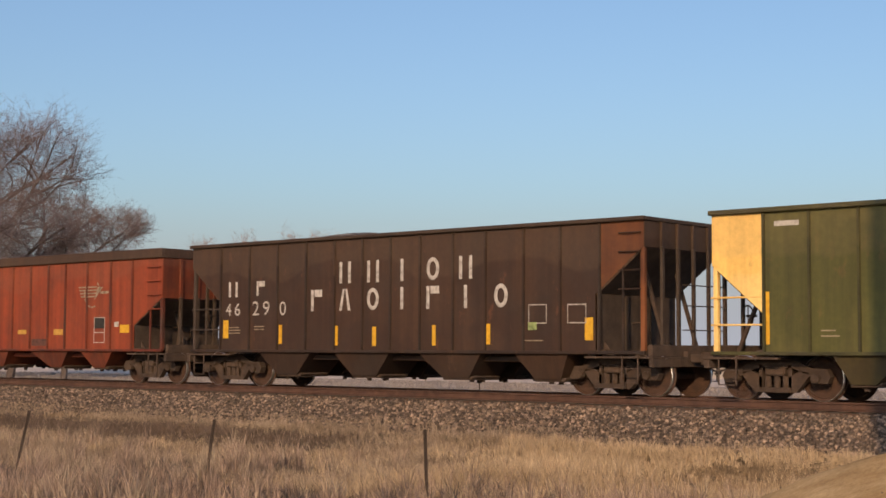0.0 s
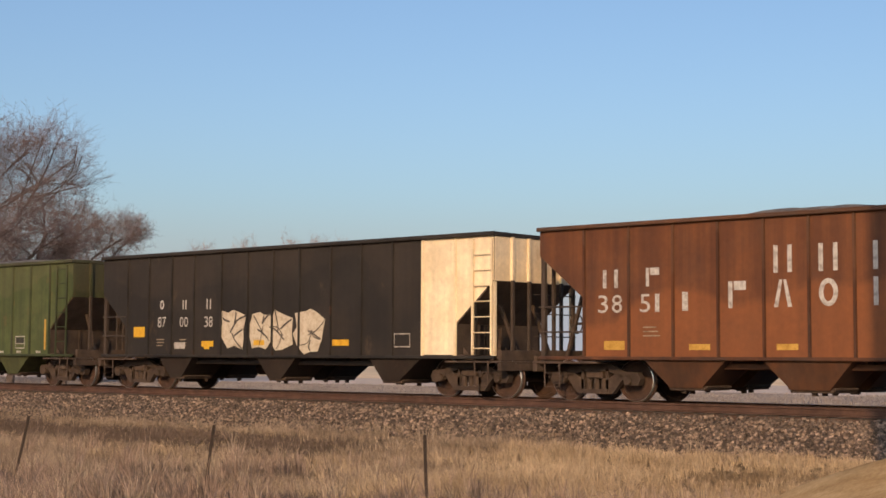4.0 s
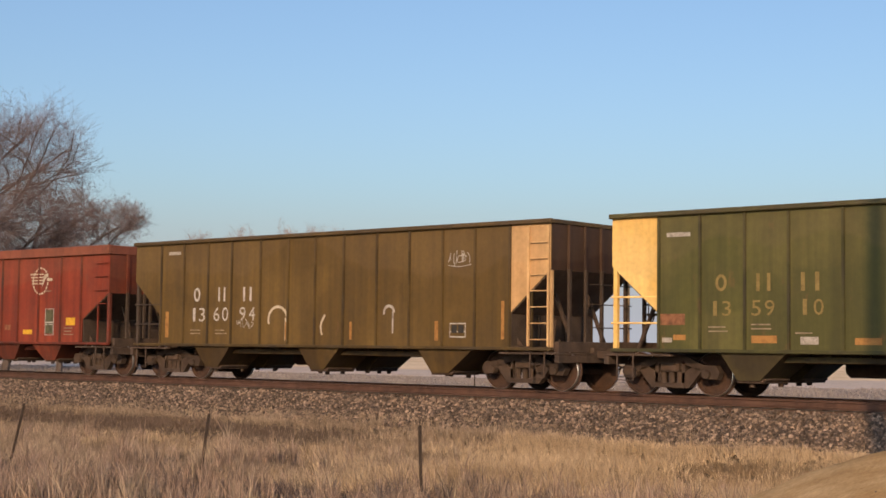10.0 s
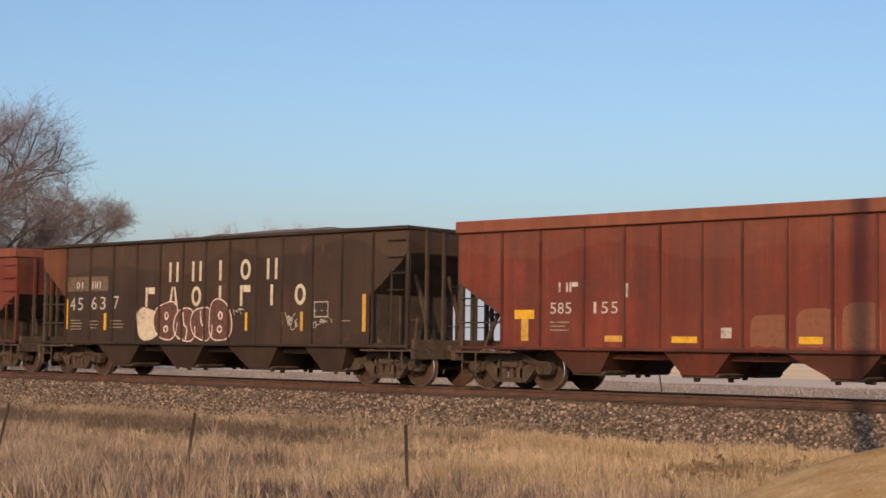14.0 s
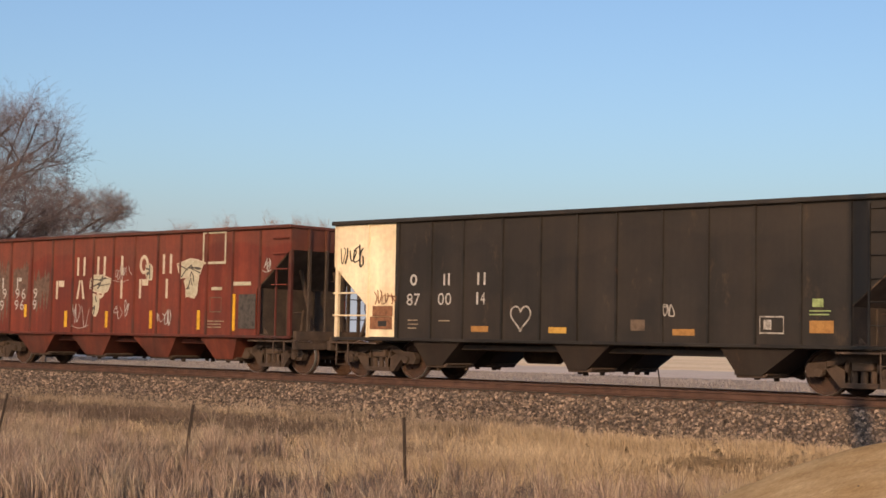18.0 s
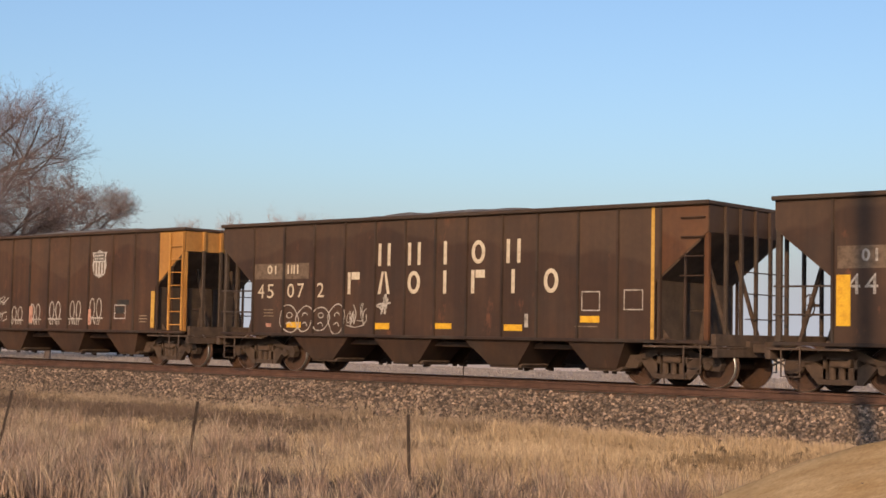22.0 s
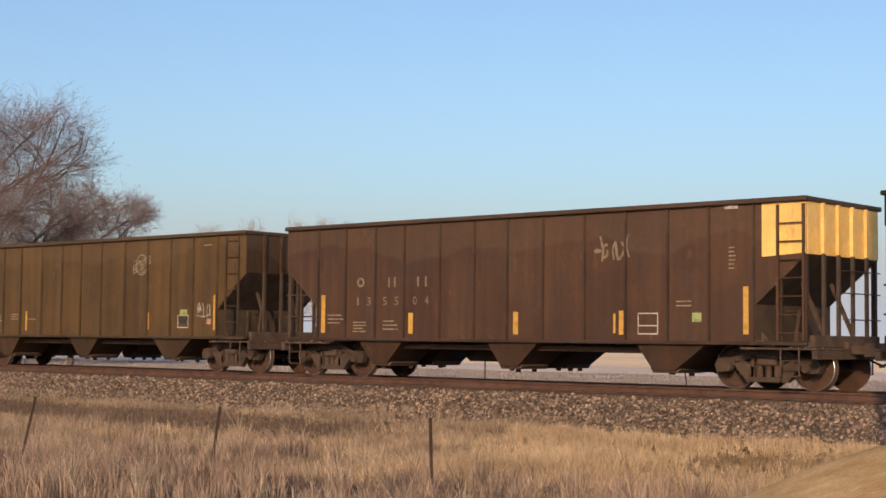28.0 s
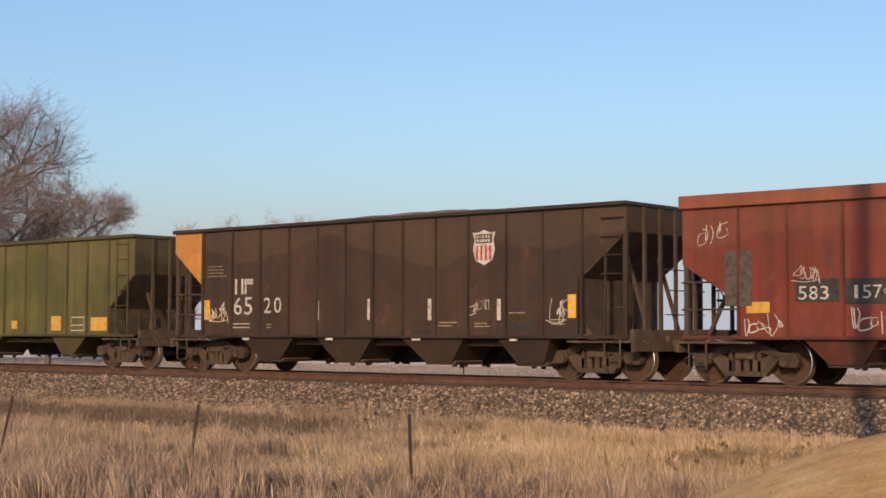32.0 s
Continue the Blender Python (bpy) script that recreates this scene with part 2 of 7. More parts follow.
class Shape:
    """Collects solids into one vertex and face list."""

    def __init__(self):
        self.v, self.f, self.m = [], [], []
        self.slot = 0

    def add(self, verts, faces):
        o = len(self.v)
        self.v += [tuple(p) for p in verts]
        self.f += [tuple(i + o for i in f) for f in faces]
        self.m += [self.slot] * len(faces)
        return self

    def box(self, x0, y0, z0, x1, y1, z1, c=0.0):
        """A box; c: its chamfer."""
        if c <= 0:
            v = [(x, y, z) for x in (x0, x1) for y in (y0, y1) for z in (z0, z1)]
            return self.add(v, [(0, 1, 3, 2), (4, 6, 7, 5), (0, 4, 5, 1), (2, 3, 7, 6), (0, 2, 6, 4), (1, 5, 7, 3)])
        bm = bmesh.new()
        bmesh.ops.create_cube(bm, size=1)
        bmesh.ops.scale(bm, vec=(x1 - x0, y1 - y0, z1 - z0), verts=bm.verts)
        bmesh.ops.translate(bm, vec=((x0 + x1) / 2, (y0 + y1) / 2, (z0 + z1) / 2), verts=bm.verts)
        bmesh.ops.bevel(bm, geom=list(bm.edges), offset=c, segments=1, affect="EDGES")
        bm.verts.index_update()
        self.add([v.co.copy() for v in bm.verts], [[v.index for v in f.verts] for f in bm.faces])
        bm.free()
        return self

    def prism(self, poly, axis, a, b):
        """A polygon of pairs swept along axis ('x', 'y' or 'z') from a to b."""
        put = {"x": lambda p, d: (d, p[0], p[1]), "y": lambda p, d: (p[0], d, p[1]), "z": lambda p, d: (p[0], p[1], d)}[axis]
        n = len(poly)
        v = [put(p, a) for p in poly] + [put(p, b) for p in poly]
        return self.add(v, [tuple(range(n)), tuple(range(2 * n - 1, n - 1, -1))] + [(i, i + n, (i + 1) % n + n, (i + 1) % n) for i in range(n)])

    def tube(self, p, q, r, r2=None, n=6):
        p, q = Vector(p), Vector(q)
        d = (q - p).normalized()
        a = d.orthogonal().normalized()
        b = d.cross(a)
        r2 = r if r2 is None else r2
        ring = [(math.cos(2 * math.pi * i / n), math.sin(2 * math.pi * i / n)) for i in range(n)]
        v = [p + (a * c + b * s) * r for c, s in ring] + [q + (a * c + b * s) * r2 for c, s in ring]
        return self.add(v, [(i, (i + 1) % n, (i + 1) % n + n, i + n) for i in range(n)] + [tuple(range(n - 1, -1, -1)), tuple(range(n, 2 * n))])

    def lathe(self, prof, axis="y", n=24, centre=(0, 0, 0)):
        """A profile of (radius, along) turned round the axis."""
        v, f = [], []
        k = len(prof)
        for i in range(n):
            c, s = math.cos(2 * math.pi * i / n), math.sin(2 * math.pi * i / n)
            for r, d in prof:
                p = {"y": (r * c, d, r * s), "x": (d, r * c, r * s), "z": (r * c, r * s, d)}[axis]
                v.append((p[0] + centre[0], p[1] + centre[1], p[2] + centre[2]))
        for i in range(n):
            for j in range(k - 1):
                f.append((i * k + j, ((i + 1) % n) * k + j, ((i + 1) % n) * k + j + 1, i * k + j + 1))
        return self.add(v, f)

    def mesh(self, name, mats=(), smooth=False):
        return mesh_of(name, self.v, self.f, mats, smooth, self.m)


def cached(key, build):
    if key not in MESHES:
        MESHES[key] = build()
    return MESHES[key]


def part(name, me, material, parent, label="", m=None):
    """One mesh object under a thing or a part; the material sits on the object."""
    ob = new(name, me)
    if material is not None:
        if not me.materials:
            me.materials.append(material)
        ob.material_slots[0].link = "OBJECT"
        ob.material_slots[0].material = material
    if parent is not None:
        ob.parent = parent
    if m is not None:
        ob.matrix_basis = m
    return tagged(ob, label) if label else ob


def thing(name, label, category, group="", kind="", data=None):
    return tagged(new(name, data), label, category, group, kind)


# ---- ground ----
def ground_z(x, y):
    """Height of the ground: a shallow ditch before the ballast, a raised road shoulder, flat land beyond."""
    if y < 24.6:
        a = min(1, max(0, (24.6 - y) / 5.0))
        z = -0.86 - 0.36 * a * a * (3 - 2 * a)
        b = min(1, max(0, (10 - y) / 10.0))
        z += 0.5 * b
    elif y < 31.3:
        z = -0.9
    else:
        a = min(1, (y - 31.3) / 6)
        z = -0.75 - 0.05 * a
    z += 0.05 * noise.noise((x * 0.35, y * 0.35, 0)) + 0.02 * noise.noise((x * 1.3, y * 1.3, 4))
    return z


def build_ground():
    xs = [-3000, -1200, -500, -220, -130, -90] + [-70 + 0.8 * i for i in range(101)] + [16, 30, 60, 150, 400, 1200, 3000]
    ys = [-3000, -900, -250, -80, -30, -12, -4] + [0.8 * i for i in range(56)] + [46, 48, 52, 56, 60, 64, 67, 70, 76, 82, 88, 100, 120, 170, 260, 420, 800, 1500, 4000]
    v = [(x, y, ground_z(x, y)) for y in ys for x in xs]
    n = len(xs)
    f, fm = [], []
    for j in range(len(ys) - 1):
        mid = (ys[j] + ys[j + 1]) / 2
        k = 0 if mid < 31 else 1 if mid < 67 else 2 if mid < 88 else 3
        for i in range(n - 1):
            f.append((j * n + i, j * n + i + 1, (j + 1) * n + i + 1, (j + 1) * n + i))
            fm.append(k)
    me = mesh_of("ground", v, f, (MAT["soil"], MAT["verge"], MAT["gravel_road"], MAT["field"]), True, fm)
    thing("ground", "dry grassland with a pale gravel road and stubble field beyond the tracks", "ground", kind="structure", data=me)


build_ground()


def build_haze_ring():
    """An added glowing ring: pale haze painted all round the horizon, thinning upwards."""
    m, n, l = nodes_of("glowing_haze_ring")
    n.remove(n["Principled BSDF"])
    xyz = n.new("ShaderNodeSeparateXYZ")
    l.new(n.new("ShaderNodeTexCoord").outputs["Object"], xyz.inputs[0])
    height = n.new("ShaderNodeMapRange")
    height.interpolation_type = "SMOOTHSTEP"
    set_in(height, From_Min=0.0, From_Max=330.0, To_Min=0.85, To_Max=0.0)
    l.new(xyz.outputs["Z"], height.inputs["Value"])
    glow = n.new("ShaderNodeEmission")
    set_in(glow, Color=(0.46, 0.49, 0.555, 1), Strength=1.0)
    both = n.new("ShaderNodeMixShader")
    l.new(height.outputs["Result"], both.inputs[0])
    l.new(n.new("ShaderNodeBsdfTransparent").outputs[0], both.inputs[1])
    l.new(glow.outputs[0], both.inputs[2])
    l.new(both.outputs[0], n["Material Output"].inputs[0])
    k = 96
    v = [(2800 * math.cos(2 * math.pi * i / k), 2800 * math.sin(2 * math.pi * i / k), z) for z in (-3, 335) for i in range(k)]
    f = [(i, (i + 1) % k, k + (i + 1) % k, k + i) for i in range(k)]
    thing("backdrop", "glowing backdrop ring that paints pale lavender haze along the horizon", "haze", kind="structure", data=mesh_of("backdrop", v, f, (m,), True))


build_haze_ring()


# ---- track ----
def build_track():
    bed = Shape()
    prof = [(24.2, -0.97), (24.75, -0.84), (26.2, -0.33), (26.62, -0.20), (29.24, -0.20), (29.65, -0.33), (31.1, -0.83), (31.6, -0.95)]
    bed.prism(prof, "x", -400, 300)
    bed_me = bed.mesh("ballast_bed", (MAT["bed"], MAT["fines"]))
    for k in (4, 5, 6):
        bed_me.polygons[k].material_index = 1
    thing("ballast_bed", "trapezoid bed of brown granite ballast under the track", "ballast", kind="structure", data=bed_me)
    head = [(-0.036, -0.004), (-0.03, 0), (0.03, 0), (0.036, -0.004), (0.036, -0.04), (0.01, -0.055), (0.01, -0.14), (0.07, -0.165), (0.07, -0.178), (-0.07, -0.178), (-0.07, -0.165), (-0.01, -0.14), (-0.01, -0.055), (-0.036, -0.04)]
    for y in (TRACK_Y - 0.7535, TRACK_Y + 0.7535):
        s = Shape()
        s.prism(head, "x", -400, 300)
        me = s.mesh("rail", (MAT["rail"], MAT["railtop"]))
        me.polygons[3].material_index = 1
        ob = thing("rail", "rust-brown steel rail with a polished head on the ballast", "rail", "rails of the track", "structure", me)
        ob.location = (0, y, 0)
    tie = Shape()
    tie.box(-0.115, -1.3, -0.36, 0.115, 1.3, -0.178, 0.012)
    tme = tie.mesh("tie", (MAT["tie"],))
    for i in range(150):
        ob = thing("railroad_tie", "weathered dark wooden railroad tie set in ballast", "railroad tie", "ties under the rails", data=tme)
        ob.matrix_basis = pose(-66 + 0.5 * i + random.uniform(-0.03, 0.03), TRACK_Y + random.uniform(-0.03, 0.03), 0, 0, 0, random.uniform(-1, 1))


build_track()


# ---- loose ballast and dry grass, joined because nobody could count them ----
def quad_mesh(name, co, quads, material, tris=None):
    me = bpy.data.meshes.new(name)
    me.vertices.add(len(co))
    me.vertices.foreach_set("co", co.astype(np.float32).ravel())
    faces = [quads] if tris is None else [quads, tris]
    loops = np.concatenate([f.ravel() for f in faces])
    sizes = np.concatenate([np.full(len(f), f.shape[1]) for f in faces])
    me.loops.add(len(loops))
    me.loops.foreach_set("vertex_index", loops.astype(np.int32))
    me.polygons.add(len(sizes))
    me.polygons.foreach_set("loop_start", (np.cumsum(sizes) - sizes).astype(np.int32))
    me.materials.append(material)
    me.update(calc_edges=True)
    return me


def bed_z(y):
    return np.interp(y, [24.2, 24.75, 26.2, 26.62, 29.1], [-0.97, -0.84, -0.33, -0.20, -0.20])


def build_stones():
    rng = np.random.default_rng(5)
    n = 48000
    x = rng.uniform(-56, -7, n)
    y = np.where(rng.random(n) < 0.9, rng.uniform(24.45, 26.5, n), rng.uniform(23.9, 24.6, n))
    r = rng.uniform(0.018, 0.040, n) * rng.uniform(0.7, 1.1, n)
    base = np.array([(a, b, c) for a in (-1, 1) for b in (-1, 1) for c in (-1, 1)], float)
    co = base[None] * (r[:, None, None] * rng.uniform(0.55, 1.1, (n, 8, 3)))
    ax = rng.normal(size=(n, 3))
    ax /= np.linalg.norm(ax, axis=1)[:, None]
    ang = rng.uniform(0, 6.28, n)[:, None, None]
    k = ax[:, None, :]
    co = co * np.cos(ang) + np.cross(np.broadcast_to(k, co.shape), co) * np.sin(ang) + k * (co * k).sum(2, keepdims=True) * (1 - np.cos(ang))
    co += np.stack([x, y, np.maximum(bed_z(y), -0.9) + r * rng.uniform(0.0, 0.9, n)], 1)[:, None, :]
    q = np.array([(0, 1, 3, 2), (4, 6, 7, 5), (0, 4, 5, 1), (2, 3, 7, 6), (0, 2, 6, 4), (1, 5, 7, 3)])
    quads = (q[None] + 8 * np.arange(n)[:, None, None]).reshape(-1, 4)
    thing("ballast_stones", "brown and grey crushed granite stones along the track", "ballast", kind="stuff", data=quad_mesh("ballast_stones", co.reshape(-1, 3), quads, MAT["stone"]))


build_stones()


def grass(name, label, material, n, seed, region, height, width, lean, keep, tuft=0.0):
    """Blades of dry grass: bent strips that taper, thrown over a region of the ground."""
    rng = np.random.default_rng(seed)
    x = rng.uniform(region[0], region[1], n)
    y = rng.uniform(region[2], region[3], n)
    # clump the blades round tuft centres
    tx, ty = np.round(x / 0.22) * 0.22, np.round(y / 0.22) * 0.22
    j = np.sin(tx * 12.9898 + ty * 78.233) * 43758.5453
    j -= np.floor(j)
    j2 = np.sin(tx * 39.346 + ty * 11.135) * 23421.631
    j2 -= np.floor(j2)
    x = x * 0.55 + (tx + (j - 0.5) * 0.25) * 0.45
    y = y * 0.55 + (ty + (j2 - 0.5) * 0.25) * 0.45
    field = np.array([0.75 * noise.noise((a * 0.28, b * 0.28, seed)) + 0.55 * noise.noise((a * 0.95, b * 1.2, seed + 5)) for a, b in zip(tx, ty)])
    clump = np.array([noise.noise((a * 2.1, b * 2.6, seed + 9)) for a, b in zip(tx, ty)])
    field = field + tuft * clump
    ok = keep(x, y, field, j, rng.random(n))
    x, y, j, field = x[ok], y[ok], j[ok], field[ok]
    n = len(x)
    z = np.array([ground_z(a, b) for a, b in zip(x, y)]) - 0.02
    z = np.where((y > 24.4) & (y < 31), np.maximum(z, bed_z(y)), z)
    h = height(x, y, field) * (0.55 + 0.6 * j) * rng.uniform(0.6, 1.15, n)
    a = rng.uniform(0, 6.283, n)
    w = rng.uniform(*width, n)
    side = np.stack([np.cos(a), np.sin(a), np.zeros(n)], 1) * w[:, None]
    d = rng.normal(size=(n, 2)) * lean * h[:, None] + np.array([-0.10, 0.05]) * h[:, None]
    root = np.stack([x, y, z], 1)
    mid = root + np.stack([d[:, 0] * 0.3, d[:, 1] * 0.3, h * 0.6], 1)
    tip = root + np.stack([d[:, 0], d[:, 1], h], 1)
    co = np.stack([root - side, root + side, mid - side * 0.8, mid + side * 0.8, tip], 1)
    o = 5 * np.arange(n)[:, None]
    quads = np.array([[0, 1, 3, 2]]) + o
    tris = np.array([[2, 3, 4]]) + o
    thing(name, label, "grass", kind="stuff", data=quad_mesh(name, co.reshape(-1, 3), quads, material, tris))


def in_sight(x, y, margin=1.5):
    return (x > -y * 1.62 - margin) & (x < -y * 0.40 + margin)


def ditch(x, y):
    """1 in the hollow at the foot of the ballast, 0 elsewhere."""
    return np.exp(-(np.abs(y - 22.3) / 1.35) ** 3) * (1 / (1 + np.exp((x + 21.8) * 1.2)))


def hollow(x, y):
    """1 in the patch of shorter, darker weeds by the road shoulder, 0 elsewhere."""
    return np.exp(-(((x + 12.3) / 1.6) ** 2 + ((y - 21.6) / 0.8) ** 2))


def toe(x, y):
    """How far the grass has thinned out towards the ballast."""
    return np.clip((y - 23.3 - 0.25 * np.sin(x * 0.9)) / 1.2, 0, 1)


def left_share(x, y):
    """1 where the sward is pinkish tan, 0 where it is golden."""
    return 1 / (1 + np.exp((x + 17.5 + 0.25 * (y - 20)) * 0.9))


grass("golden_grass", "dense short golden dry grass beside the ballast", MAT["grass"], 420000, 11, (-46, -4, 15.5, 24.6),
      lambda x, y, f: np.clip((0.25 + 0.20 * f) * (1 - 0.4 * hollow(x, y)) * (1 - 0.6 * ditch(x, y)) * (1 - 0.6 * toe(x, y)), 0.05, 0.6), (0.003, 0.0065), 0.34,
      lambda x, y, f, j, r: in_sight(x, y) & (r < np.clip((1.0 + 0.6 * f) * (1 - 0.8 * hollow(x, y)) * (1 - 0.88 * ditch(x, y)) * (1 - 0.92 * toe(x, y)) * (1 - 0.85 * left_share(x, y)), 0.01, 1)))
grass("tan_grass", "dense short pinkish tan dry grass beside the ballast", MAT["tan_grass"], 300000, 17, (-46, -10, 15.5, 25.2),
      lambda x, y, f: np.clip((0.25 + 0.24 * f) * (1 - 0.5 * ditch(x, y)) * (1 - 0.4 * toe(x, y)), 0.05, 0.6), (0.003, 0.0065), 0.4,
      lambda x, y, f, j, r: in_sight(x, y) & (r < np.clip((0.8 + 0.9 * f) * (1 - 0.97 * ditch(x, y)) * (1 - 0.6 * toe(x, y)) * left_share(x, y), 0.0, 1)), 0.5)
grass("edge_stalks", "sparse pale stalks standing at the foot of the ballast", MAT["tan_grass"], 16000, 71, (-46, -8, 22.6, 25.0),
      lambda x, y, f: np.clip(0.24 + 0.2 * f, 0.08, 0.45), (0.003, 0.006), 0.22,
      lambda x, y, f, j, r: in_sight(x, y) & (j > 0.4) & (r < np.clip(0.3 + 1.2 * f, 0, 1) * (1 - ditch(x, y)) * (0.25 + 0.75 * (x > -24))), 0.9)
grass("tall_dry_grass", "tall tangled pinkish dry grass along the fence", MAT["grass_rust"], 200000, 23, (-36, -3, 10.5, 20.0),
      lambda x, y, f: np.clip(0.38 + 0.42 * f - 0.02 * (y - 14), 0.10, 0.9), (0.003, 0.0075), 0.26,
      lambda x, y, f, j, r: in_sight(x, y) & (j > 0.18) & (r < np.clip(0.34 + 1.7 * f - 0.26 * np.maximum(0, y - 14.8), 0.02, 1)), 1.1)
grass("grey_weeds", "grey-brown dead weed stalks in the ditch", MAT["weed"], 160000, 37, (-46, -8, 19.5, 25.0),
      lambda x, y, f: np.clip(0.14 + 0.12 * f, 0.06, 0.3), (0.004, 0.008), 0.4,
      lambda x, y, f, j, r: in_sight(x, y) & (r < 1.1 * ditch(x, y)))
grass("hollow_weeds", "short olive-brown weeds in the hollow by the shoulder", MAT["hollow_weed"], 60000, 39, (-17, -8, 19.6, 23.6),
      lambda x, y, f: np.clip(0.16 + 0.08 * f, 0.08, 0.3), (0.003, 0.007), 0.4,
      lambda x, y, f, j, r: in_sight(x, y) & (r < 1.2 * hollow(x, y)))
# low blades that carry the stalks' shade as their colour
grass("undergrowth", "low undergrowth toned grey-violet as shade between the tall stalks", MAT["undergrowth"], 90000, 53, (-36, -3, 10.5, 18.0),
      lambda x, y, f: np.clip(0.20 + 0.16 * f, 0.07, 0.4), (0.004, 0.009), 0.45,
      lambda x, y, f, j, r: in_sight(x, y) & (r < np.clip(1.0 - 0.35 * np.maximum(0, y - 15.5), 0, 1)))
grass("far_verge_grass", "bleached grass on the verge past the tracks", MAT["pale_grass"], 70000, 41, (-115, -18, 44.2, 66.5),
      lambda x, y, f: np.clip(0.13 + 0.09 * f, 0.05, 0.24), (0.010, 0.02), 0.35,
      lambda x, y, f, j, r: in_sight(x, y, 3))


# ---- hopper cars ----
HALF, TOP, SILL, SIDE = 7.425, 3.83, 0.98, 1.55
TRUCK_X = 6.285
TYPES = {
    # cut: door edge from the end; low and high: heights of the slanted cut; chord: depth of the top chord; floor: height of the gates;
    # bays: each hopper bay's mouth and gate, from and to along the car
    "ribbed": dict(cut=1.25, low=2.2, high=3.2, chord=0.09, floor=0.34,
                   bays=((-4.75, -2.7, -4.15, -3.4), (-1.95, 0.05, -1.37, -0.55), (0.92, 2.95, 1.63, 2.43), (3.87, 5.42, 4.38, 5.1)), ribs=(1.22, 2.38, 3.48, 4.55, 5.59, 6.57, 7.52, 8.49, 9.53, 10.52, 11.63, 12.66, 13.72)),
    "chorded": dict(cut=1.29, low=1.66, high=2.44, chord=0.27, floor=0.43,
                    bays=((-4.8, -3.2, -4.3, -3.6), (-1.95, -0.3, -1.55, -0.8), (0.76, 2.9, 1.75, 2.35), (3.44, 5.11, 3.99, 4.54)), ribs=(1.29, 2.36, 3.53, 4.57, 5.45, 6.45, 7.37, 8.35, 9.30, 10.20, 11.31, 12.47, 13.5)),
    "flat": dict(cut=1.17, low=1.71, high=2.72, chord=0.10, floor=0.36,
                 bays=((-4.85, -3.3, -4.5, -4.0), (-0.71, 0.85, -0.38, 0.1), (3.41, 5.2, 3.76, 4.3)), ribs=(1.18, 2.17, 3.20, 4.17, 5.32, 6.39, 7.38, 8.40, 9.54, 10.62, 11.68, 12.67, 13.7)),
}


def side_outline(t):
    h, d = HALF, t["cut"]
    top = TOP - t["chord"]
    return [(-h, top), (h, top), (h, t["high"]), (h - d, t["low"]), (h - d, SILL), (-h + d, SILL), (-h + d, t["low"]), (-h, t["high"])]


